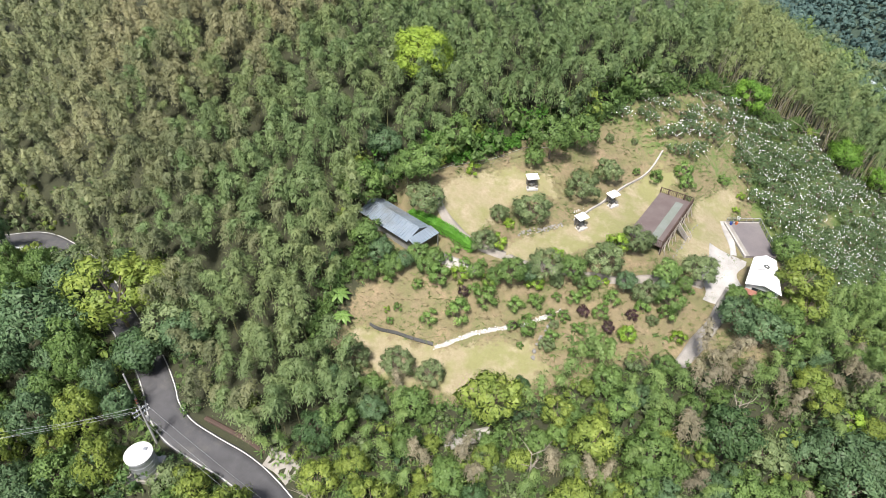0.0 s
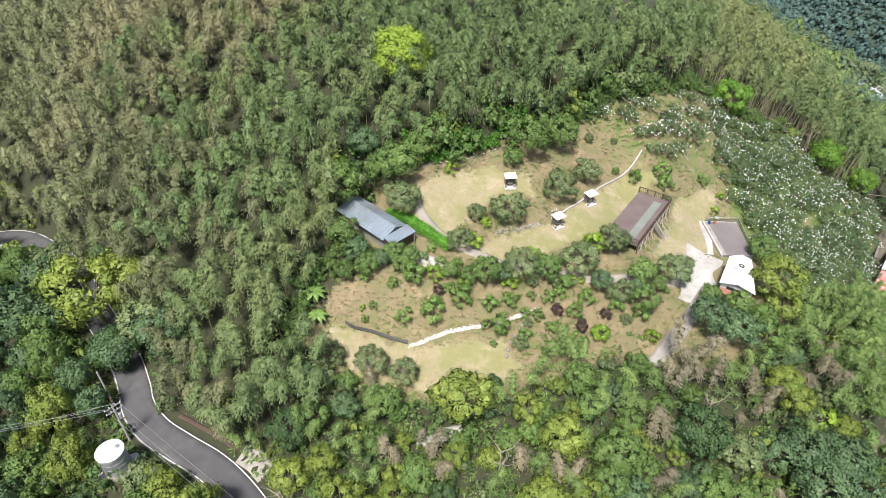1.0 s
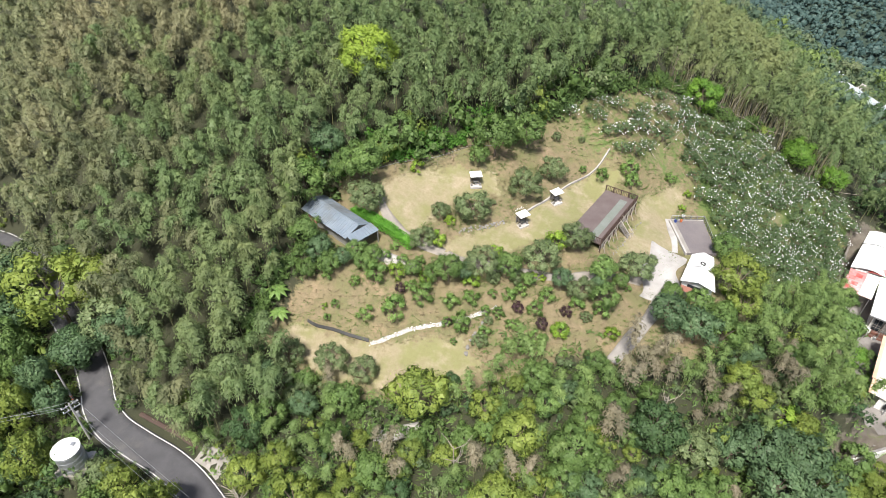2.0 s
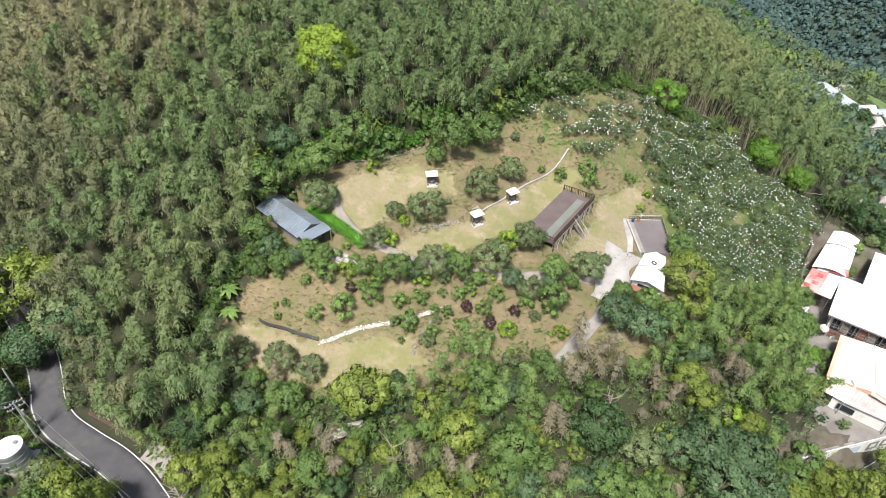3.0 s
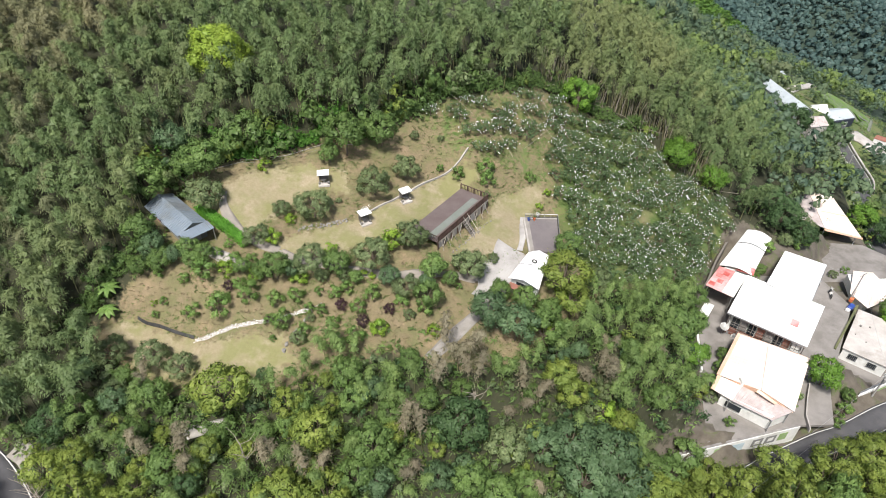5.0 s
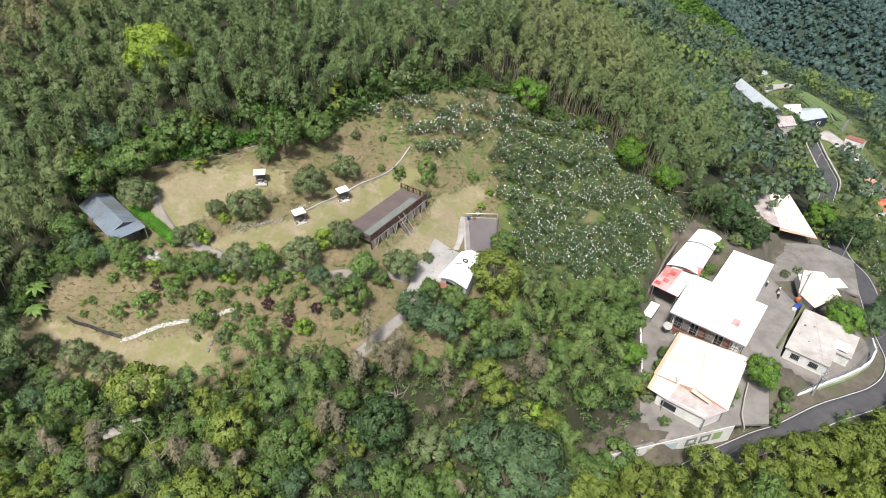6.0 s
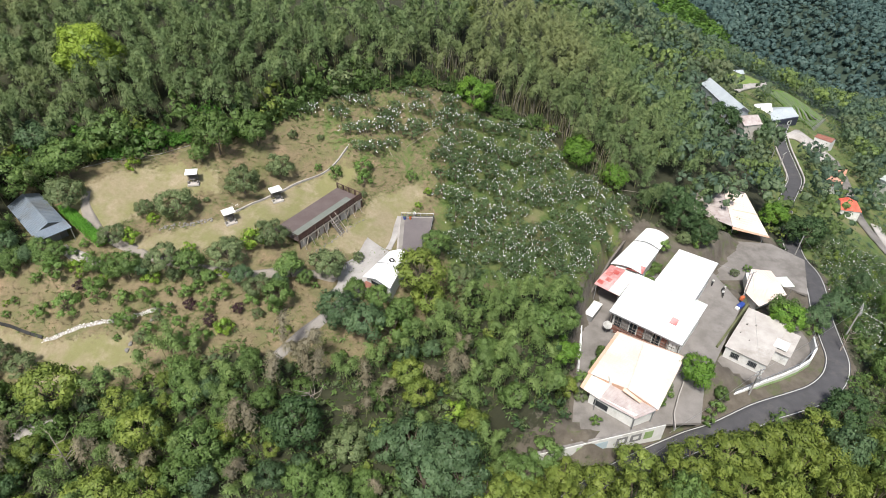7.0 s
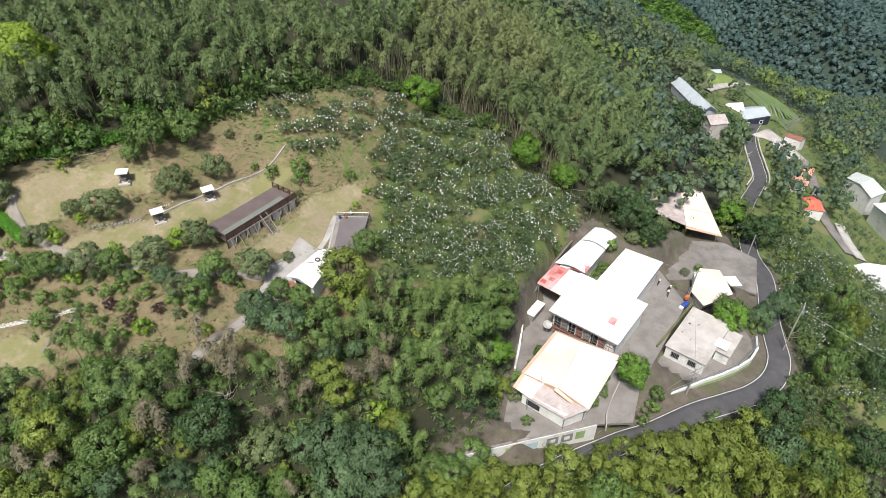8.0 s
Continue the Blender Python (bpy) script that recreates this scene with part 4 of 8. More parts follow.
NAMED = {
    "olive_tree": [(-68, 76, 5.2), (-46, 63.5, 4.6), (-8.8, 80.2, 3.1), (8.4, 80.7, 3.0), (17.4, 87.2, 3.1), (22.4, 92.4, 2.5), (3.2, 80.4, 1.6), (0.4, 74.0, 2.0), (9.8, 69.7, 3.0), (18.9, 71.7, 2.9), (33.8, 72.7, 2.8), (24.4, 66.9, 2.1), (55.1, 74.5, 2.8), (24.5, 76.2, 2.7), (-39.2, 41.0, 2.6), (-18.0, 57.6, 2.4), (-11.5, 56.9, 2.6), (-6.7, 55.4, 2.1), (39.2, 48.9, 3.0), (-15.4, 52.2, 2.0), (55.1, 58.5, 2.0), (112.0, 113.5, 2.4)],
    "lime_bush": [(4.8, 79.1, 1.0), (2.7, 74.8, 1.4), (12.0, 73.9, 1.0), (21.7, 75.9, 1.9), (1.3, 68.3, 1.3), (-2.8, 68.9, 1.4), (17.5, 69.6, 0.7), (18.9, 69.4, 0.6), (49.1, 70.1, 2.0), (46.4, 64.4, 1.3), (54.1, 55.6, 1.7), (74.4, 77.9, 1.4), (-4.4, 40.7, 1.0), (1.9, 54.9, 0.5), (-1.0, 88.4, 1.2), (48.4, 95.8, 0.8), (46.9, 92.8, 0.7)],
    "shrub": [(-3.7, 72.9, 0.7), (-3.2, 63.5, 1.9), (-7.3, 63.4, 1.2), (0.9, 65.3, 1.7), (5.3, 64.5, 1.2), (6.7, 61.3, 1.5), (8.2, 65.0, 1.2), (11.3, 66.2, 0.7), (13.8, 65.9, 1.0), (15.4, 66.7, 1.0), (19.2, 66.0, 1.2), (12.1, 63.2, 0.9), (10.1, 60.3, 1.0), (15.1, 58.6, 1.2), (14.2, 61.4, 1.0), (-13.7, 68.9, 0.8), (-9.2, 67.4, 0.8), (-12.1, 65.0, 0.7), (4.5, 61.7, 0.7), (5.7, 59.0, 0.5), (-6.1, 68.4, 1.7), (27.3, 64.6, 1.2), (-0.7, 67.0, 1.0), (23.7, 65.4, 1.1), (31.8, 94.8, 1.2), (37.1, 93.6, 1.4), (45.2, 97.5, 1.0), (36.9, 95.3, 1.6), (-13.2, 63.7, 0.6)],
    "maroon_bush": [(-2.4, 66.7, 0.8), (14.8, 64.0, 0.9), (18.4, 61.9, 0.9), (4.9, 61.8, 0.6), (22.0, 63.9, 0.8)],
    "broadleaf_tree": [(50.6, 80.0, 2.3), (42.2, 66.9, 1.9), (45.6, 65.9, 2.0), (65, 52.2, 2.6), (68.4, 55.4, 2.6), (68.5, 71.2, 3.2), (-17.6, 74.2, 2.4), (-13.2, 69.6, 1.8), (-9.2, 71.2, 1.6), (-16.8, 69.2, 1.6), (-7.0, 70.6, 1.5), (73.5, 75.8, 2.2), (74.5, 80.5, 2.0), (71.0, 78.0, 2.2), (70, 66, 2.6), (9.3, 91.7, 1.7), (18.0, 96.5, 3.0), (12.0, 93.6, 3.5), (-19.2, 82.8, 4.1), (-9.7, 84.5, 3.3), (-4.3, 91.5, 2.8), (13.6, 69.8, 2.1), (28.3, 70.9, 2.1), (119.8, 89.4, 2.9), (-6.9, 88.8, 2.4), (-11.9, 84.3, 2.7), (38.6, 68.5, 1.7), (4.7, 68.3, 2.2), (27.5, 65.5, 2.1), (-9.0, 50.5, 2.4), (7.4, 45.7, 1.7), (17.1, 53.8, 2.0), (21.4, 44.7, 3.1), (18.4, 50.3, 1.9), (-3.8, 40.6, 2.4), (19.6, 41.3, 2.4), (44.8, 62.4, 2.8), (34.0, 43.6, 2.4), (37.9, 43.2, 2.5), (25.0, 43.8, 1.8), (42.4, 45.2, 2.1), (23.4, 49.1, 1.9), (59.3, 64.1, 2.2), (63.2, 58.7, 2.1), (-18.5, 48.3, 2.3), (28.0, 51.7, 1.7), (62.2, 53.1, 2.5)],
    "blue_green_tree": [(126.6, 89.0, 2.8), (-15.2, 71.8, 2.0), (-11.2, 70.2, 1.5), (7.0, 68.6, 1.6), (21.6, 68.4, 1.7), (-15.6, 88.2, 3.1), (-66.8, 63.1, 5.9), (-42.8, 60.1, 3.4), (132.0, 92.9, 3.2), (-66.7, 70.9, 3.6), (-49.9, 58.9, 3.8), (-62.5, 64.0, 3.8), (-20.6, 54.9, 1.8), (-14.1, 50.0, 2.0), (36.7, 63.7, 2.8), (40.7, 62.2, 3.0), (50.5, 62.3, 1.5), (44.5, 49.5, 2.6), (48.3, 49.6, 3.9), (53.7, 49.0, 4.1), (50.0, 45.4, 4.1), (55.2, 45.8, 3.8), (22.1, 41.3, 2.3), (29.8, 43.1, 2.1)],
    "dark_tree": [(120.8, 66.0, 4.0), (139.5, 127.5, 4.2), (136.1, 63, 3.6), (108.0, 108.6, 3.0), (137.9, 179.0, 6.4), (157.7, 193.7, 5.5), (142.3, 124.5, 4.8), (-50.1, 59.4, 3.5), (103.6, 111.5, 3.4), (-21.2, 46.9, 2.9), (32.9, 49.2, 4.1), (5.5, 53.2, 1.2), (-0.7, 39.0, 1.8), (107.0, 115.0, 3.4), (104.0, 118.0, 3.2), (100.0, 117.0, 3.0)],
    "acacia_tree": [(-56.2, 67.3, 6.6), (-50.5, 68.5, 4.2), (60.0, 45.6, 2.7), (63.6, 48.4, 2.6), (57.4, 43.0, 2.6), (68.0, 49.6, 2.4), (64.5, 42.4, 2.8), (66.5, 46.2, 3.4), (70.5, 47.6, 3.2), (75.5, 47.6, 3.2), (49.6, 68.2, 2.8), (-36.3, 40.2, 2.6), (-30.5, 37.6, 2.6), (71.2, 52, 3.2), (82.8, 54.4, 3.9), (77, 50.5, 3.2), (86.7, 49.7, 3.4), (96.3, 55.2, 3.9), (98.2, 50.5, 3.2), (107.6, 57.4, 4.4), (90, 53.2, 3.4), (102, 57.0, 3.4), (92, 46, 3.2), (125.5, 60.4, 3.2), (114.5, 61.5, 3.3), (-20.3, 41.1, 2.5), (48.4, 70.2, 4.3), (101.5, 131.8, 2.3), (139.8, 131.2, 3.8), (73.4, 67.2, 1.8), (54.5, 145.3, 2.9), (1.3, 49.1, 4.0), (10.0, 48.9, 2.1), (14.1, 45.1, 3.0), (-6.7, 38.4, 1.9), (11.3, 38.0, 3.0), (16.6, 38.2, 2.8), (-15.7, 42.2, 2.1), (0.6, 43.3, 1.9), (5.0, 43.2, 1.5), (-12.6, 36.8, 2.9), (47.1, 57.6, 2.5), (49.0, 55.6, 2.5), (56.8, 54.1, 2.0), (58.8, 46.1, 2.5)],
    "bright_tree": [(133.6, 127.2, 3.4), (72.3, 71.4, 2.8), (119.6, 87.4, 3.2), (96.4, 70.6, 3.0), (80.8, 120.0, 3.6), (57.5, 122.6, 3.6), (89.4, 118.6, 3.0)],
    "lime_tree": [(-10.5, 102.0, 5.5)],
    "tan": [(31.0, 56.4, 2.1), (33.4, 57.7, 2.0), (29.4, 53.5, 1.8), (34.4, 54.9, 1.9), (42.5, 54.3, 2.0), (53.0, 58.3, 2.1), (40.9, 53.0, 1.5), (26.7, 46.4, 2.1), (-7.3, 42.6, 1.7), (-2.1, 41.1, 1.8), (14.4, 40.9, 1.7), (9.4, 41.9, 1.6)],
    "light_bamboo": [(14.3, 56.4, 1.8), (11.1, 53.3, 1.7), (17.2, 55.6, 1.8), (7.1, 50.2, 1.7), (-10.0, 43.3, 1.7), (25.5, 53.1, 1.9), (24.4, 50.5, 1.7), (37.6, 56.9, 1.8), (27.1, 41.2, 1.6), (5.5, 39.5, 1.6), (19.9, 51.3, 1.5), (42.7, 58.3, 1.7), (-10.2, 39.4, 1.7)],
}


def grow_named():
    for kind, rows in NAMED.items():
        for x, y, r in rows:
            if kind == "tan":
                bamboo(int(x * 7 + y) % 6, L_TAN, x, y, 0.46 * r, "dry tan bamboo clump beside the driveway", "trees below the lawn")
            elif kind == "light_bamboo":
                bamboo(int(x * 5 + y) % 6, L_BAMBOO_LIGHT, x, y, 0.42 * r, "light green feathery bamboo among the trees", "trees below the lawn")
            else:
                group = {"olive_tree": "orchard trees in the clearing", "shrub": "shrubs on the bare slope", "lime_bush": "lime bushes", "maroon_bush": "maroon bushes on the slope"}
                plant(kind, x, y, r, 0.7 + 0.3 * abs(math.sin(x * 1.7 + y)) if y < 58 and x > 60 else 1.0, group=group.get(kind, "trees round the clearing"))


HAMLET_SHRUBS = [(79.5, 73.2, 1.3), (81, 76, 1.2), (76.4, 69.6, 1.4), (75.6, 66.6, 1.3), (77.6, 61.6, 0.9), (88.6, 65.4, 1.2), (90.4, 68.2, 1.4), (91.6, 71.0, 1.1), (94.6, 97.6, 1.3), (96.2, 100.2, 1.4),
                 (98.2, 103.2, 1.3), (92.6, 95.0, 1.0), (99.2, 66.6, 1.4), (100.6, 68.6, 1.3), (97.6, 64.4, 1.0), (117.0, 106.0, 1.1), (120.4, 107.6, 0.9), (110.4, 101.4, 1.5), (112.4, 99.4, 1.2), (113.8, 97.6, 1.0),
                 (119.6, 90.0, 1.5), (122.6, 89.4, 1.4), (125.6, 87.6, 1.6), (104.0, 107.4, 1.6), (108.0, 108.0, 1.8)]


def grow_hamlet():
    for k, (x, y, r) in enumerate(HAMLET_SHRUBS):
        plant(("shrub", "broadleaf_tree", "shrub", "olive_tree")[k % 4], x, y, r, label="leafy garden shrub beside the hamlet's yards" if k % 2 else "", group="garden shrubs of the hamlet")
    plant("lime_bush", 83.4, 60.9, 0.9, label="yellow-green garden bush by the front wall", group="garden shrubs of the hamlet")


def grow_slope_shrubs():
    """More bushes scattered over the slope and the banks."""
    x, y, rng = scatter(-19, 40, 56, 102, 2.6, 61, 0.48)
    lawns = np.max([inside(p, x, y) for p in (UPPER_LAWN, STRIP_LAWN, EAST_LAWN, LOWER_LAWN)], axis=0)
    keep = (inside(CLEARING, x, y) > 0.8) & (lawns < -0.9) & (along(DRIVEWAY, x, y)[0] > 2.2) & (along(GARDEN_TRACK, x, y)[0] > 1.6) & clear_of_named(x, y, 1.1) & (inside(ORCHARD, x, y) < -0.5)
    for cx, cy, a, b, turn, _, soft in PADS[:3]:
        keep &= np.hypot(x - cx, y - cy) > max(a, b) + 0.5
    keep &= np.hypot(x - 30, y - 83.5) > 9
    keep &= ~((y > 73) & (x < -2)) & (rng.uniform(0, 1, x.size) < np.where(y < 73, np.where((x > 9) & (y < 66), 0.6, 0.2), 0.22))
    belt = (y > 67.6) & (y < 70.6) & (x > -9) & (x < 31) & clear_of_named(x, y, 0.55) & (along(GARDEN_TRACK, x, y)[0] > 1.0)
    for px, py in zip(x[belt], y[belt]):
        u = rng.uniform()
        plant("broadleaf_tree" if u < 0.45 else ("olive_tree" if u < 0.78 else ("blue_green_tree" if u < 0.92 else "lime_bush")), float(px), float(py), float(rng.uniform(1.1, 1.75)), group="trees below the garden track")
    keep &= ~belt
    for px, py in zip(x[keep], y[keep]):
        u = rng.uniform()
        kind = "shrub" if u < 0.5 else ("olive_tree" if u < 0.82 else ("lime_bush" if u < 0.92 else "broadleaf_tree"))
        plant(kind, float(px), float(py), float(rng.uniform(0.45, 1.0) * (1.5 if px > 9 and py < 66 else 1.0)), group="shrubs on the bare slope")


def clear_of_named(x, y, reach=0.75):
    ok = np.ones(np.shape(x), bool)
    for kind, rows in NAMED.items():
        for px, py, r in rows:
            ok &= np.hypot(x - px, y - py) > r * reach
    return ok


def grow_mixed():
    x, y, rng = scatter(-96, 150, 26, 122, 3.9, 8)
    east = x > 76
    keep = free_of(x, y, 4.2, 1.2) & (wood_kind(x, y) == 0) & clear_of_named(x, y, 0.8) & (np.hypot(x + 43, y - 41) > 4.6) & (np.hypot(x + 45, y - 49.5) > 4.5)
    keep &= (y < 64 + 0.35 * np.maximum(-x - 30, 0) + 12.0 * np.maximum(x - 131, 0)) & (x > -8 - 0.85 * (y + 38)) & (x < 62 + 0.85 * (y + 30)) & ((x < 131) | (rng.uniform(0, 1, x.size) < 0.12))
    kinds = ["broadleaf_tree", "dark_tree", "blue_green_tree", "acacia_tree", "tan", "bamboo"]
    for px, py in zip(x[keep], y[keep]):
        west, east = px < -28, px > 76
        odds = (0.34, 0.08, 0.3, 0.16, 0.02, 0.1) if west else ((0.1, 0.06, 0.04, 0.8, 0, 0) if east and py < 70 else ((0.35, 0.2, 0.1, 0.25, 0.05, 0.05) if east else (0.26, 0.08, 0.12, 0.18, 0.13, 0.23)))
        kind = kinds[int(rng.choice(6, p=np.array(odds) / sum(odds)))]
        if kind in ("tan", "bamboo"):
            bamboo(int(rng.integers(6)), L_TAN if kind == "tan" else L_BAMBOO_LIGHT, float(px), float(py), float(rng.uniform(0.5, 0.75)),
                   "dry tan bamboo clump" if kind == "tan" else "light green bamboo clump among the trees", "trees below the lawn")
        else:
            low = (-22 < px < 62 and py < 62) or (60 < px < 92 and py > 49)
            plant(kind, float(px), float(py), float(rng.uniform(1.1, 1.9) if low else rng.uniform(1.7, 3.3)), float(rng.uniform(0.8, 1.3) if low else rng.uniform(0.9, 1.9)), group="trees below the lawn")


def low_bush(rng, n, lobes, leaf, lift, flat=0.85, droop=0.3, slim=0.6, lobe=0.44, fill=0.56, heart=0, rag=1.0):
    """A bush of few leaves for the joined growths."""
    v, face, _ = crown_leaves(rng, n, lobes, leaf, flat, droop, slim, 0.24, lobe, heart, fill, rag)
    return v + (0, 0, lift), face


def grow_undergrowth():
    """Low bushes that close the floor of the woods, and leafy creepers along the clearing's edge."""
    rng = np.random.default_rng(21)
    sets = [low_bush(rng, 84, 5, 0.2, 0.45) for _ in range(6)]
    x, y, rng = scatter(-100, 165, 24, 128, 2.9, 22)
    edge = -np.maximum(inside(CLEARING, x, y), inside(COMPOUND, x, y))
    keep = free_of(x, y, 2.6, 0.2) & ((wood_kind(x, y) != 1) | (edge < 5) | (along(ROAD_WEST, x, y)[0] < 9)) & ((y < 75 + 0.4 * np.abs(x - 20) + 60 * (edge < 5)) | (x > 130)) & (y < 128) & (x > -8 - 0.85 * (y + 38))
    x, y, edge = x[keep], y[keep], edge[keep]
    size = rng.uniform(1.1, 2.1, len(x)) * np.where((edge < 4) & (y > 80) & (x < 40), 1.75, 1.0)
    rows = np.c_[x, y, land(x, y), rng.uniform(0, 6.28, len(x)), size, size * rng.uniform(0.8, 1.5, len(x)), rng.integers(0, 6, len(x))]
    pick = rng.uniform(0, 1, len(x)) + 0.25 * ((edge < 5) & (y > 80) & (x < 20))
    for lo, hi, mat, lab in ((-1, 0.22, L_OLIVE, "dry olive undergrowth in the woods"), (0.22, 0.42, L_DARK, "dark green undergrowth in the woods"), (0.42, 0.55, L_YELLOW, "yellow-green undergrowth in the woods"), (0.55, 2, L_GREEN, "fresh green creepers and undergrowth")):
        merged("undergrowth", sets, rows[(pick >= lo) & (pick < hi)], mat, lab, "undergrowth")


def grow_creepers():
    """Leafy creepers that climb the bamboo along the upper edge of the clearing."""
    rng = np.random.default_rng(23)
    sets = [low_bush(rng, 84, 5, 0.2, 0.0, 0.8, 0.5, 0.65) for _ in range(6)]
    for line, high, mat, lab in ((CLEARING[:6], 4.2, L_CREEPER, "bright green creepers climbing the bamboo edge"), (CLEARING[5:12], 2.4, L_GREEN, "green creepers along the orchard's upper edge"), ([(-24.5, 60), (-22, 66), (-20, 70.5), (-16, 72.5)], 2.6, L_GREEN, "green creepers at the bamboo's foot")):
        p = glide([(a, b, 0) for a, b in line], 0.55)
        p = np.repeat(p, 3, 0)
        h = rng.uniform(0, 1, len(p)) ** 1.3 * high * (0.55 + 0.45 * np.sin(p[:, 0] * 0.7 + 1.0))
        x, y = p[:, 0] + rng.normal(0, 0.5, len(p)), p[:, 1] + 0.4 + 0.3 * h + rng.normal(0, 0.4, len(p))
        size = rng.uniform(0.7, 1.2, len(p))
        merged("creeper", sets, np.c_[x, y, land(x, y) + 0.4 + h, rng.uniform(0, 6.28, len(p)), size, size, rng.integers(0, 6, len(p))], mat, lab, "creeper")


def tuft_set(rng, n=12):
    """A tuft of grass or weed of radius 1."""
    a = rng.uniform(0, 6.28, n)
    out = np.stack([np.cos(a), np.sin(a), 0 * a], -1) * rng.uniform(0.1, 0.9, (n, 1))
    v = leaf_quads(rng, out + (0, 0, 0.25), out * 0.9 + (0, 0, 0.3) + rng.normal(0, 0.4, (n, 3)), np.tile((0, 0, 1.0), (n, 1)) + rng.normal(0, 0.2, (n, 3)), rng.uniform(0.35, 0.8, n), rng.uniform(0.14, 0.26, n))
    return v, np.repeat(unit(out * 0.5 + (0, 0, 1) + rng.normal(0, 0.2, (n, 3))), 3, 0)


def grow_ferns():
    """Ferns and herbs that cover the floor of the lower woods."""
    rng = np.random.default_rng(33)
    sets = [tuft_set(rng, 18) for _ in range(6)]
    x, y, rng = scatter(-62, 136, 33, 78, 1.25, 34)
    keep = free_of(x, y, 2.5, -0.6) & (wood_kind(x, y) != 1)
    keep |= (inside(CLEARING, x, y) > -1) & (y < 62) & (x > 10) & (rng.uniform(0, 1, x.size) < 0.5) & (along(DRIVEWAY, x, y)[0] > 1.6)
    x, y = x[keep], y[keep]
    size = rng.uniform(0.7, 1.3, len(x))
    rows = np.c_[x, y, land(x, y) - 0.05, rng.uniform(0, 6.28, len(x)), size, size * rng.uniform(0.6, 1.3, len(x)), rng.integers(0, 6, len(x))]
    pick = rng.uniform(0, 1, len(x))
    merged("ferns", sets, rows[pick < 0.6], L_GREEN, "green ferns on the woodland floor", "ferns")
    merged("ferns", sets, rows[pick >= 0.6], L_WEED, "yellow-green herbs on the woodland floor", "ferns")


def grow_weeds():
    rng = np.random.default_rng(31)
    sets = [tuft_set(rng) for _ in range(6)]
    x, y, rng = scatter(-24, 95, 50, 127, 0.52, 32)
    lawns = np.max([inside(p, x, y) for p in (UPPER_LAWN, STRIP_LAWN, EAST_LAWN, LOWER_LAWN)], axis=0)
    rough = (inside(CLEARING, x, y) > 0) & (lawns < 0.2)
    rough &= (along(DRIVEWAY, x, y)[0] > 1.6) & (along(GARDEN_TRACK, x, y)[0] > 1.0)
    for cx, cy, a, b, turn, _, soft in PADS[:3]:
        rough &= np.hypot(x - cx, y - cy) > max(a, b) * 0.9
    patch = np.sin(x * 0.5 + 2 * np.sin(y * 0.3)) * np.sin(y * 0.55 + 1.7 * np.sin(x * 0.23)) + rng.normal(0, 0.4, x.size)
    field = inside(ORCHARD, x, y) > 0
    green = rough & (patch > np.where(field, 0.05, 0.22))
    dry = rough & ~green & (rng.uniform(0, 1, x.size) < np.where(field, 0.3, 0.45))
    for sel, mat, lab, low, high in ((green, L_WEED, "green weeds and grass tufts", 0.25, 0.6), (dry, L_STRAW, "dry straw-coloured grass tufts", 0.22, 0.5)):
        n = int(sel.sum())
        size = rng.uniform(low, high, n)
        rows = np.c_[x[sel], y[sel], land(x[sel], y[sel]) - 0.03, rng.uniform(0, 6.28, n), size, size * rng.uniform(0.6, 1.2, n), rng.integers(0, 6, n)]
        merged("weeds", sets, rows, mat, lab, "grass")


GARDEN_TRACK = [(-6.9, 82.5, 0), (-6.2, 80.3, 0), (-4.4, 77.6, 0), (-1.8, 75.4, 0), (2.6, 73.6, 0), (7.2, 72.0, 0), (11.6, 71.3, 0), (16.5, 70.6, 0), (21.2, 70.2, 0), (26.5, 71.2, 0), (31, 72.0, 0), (36, 72.5, 0)]


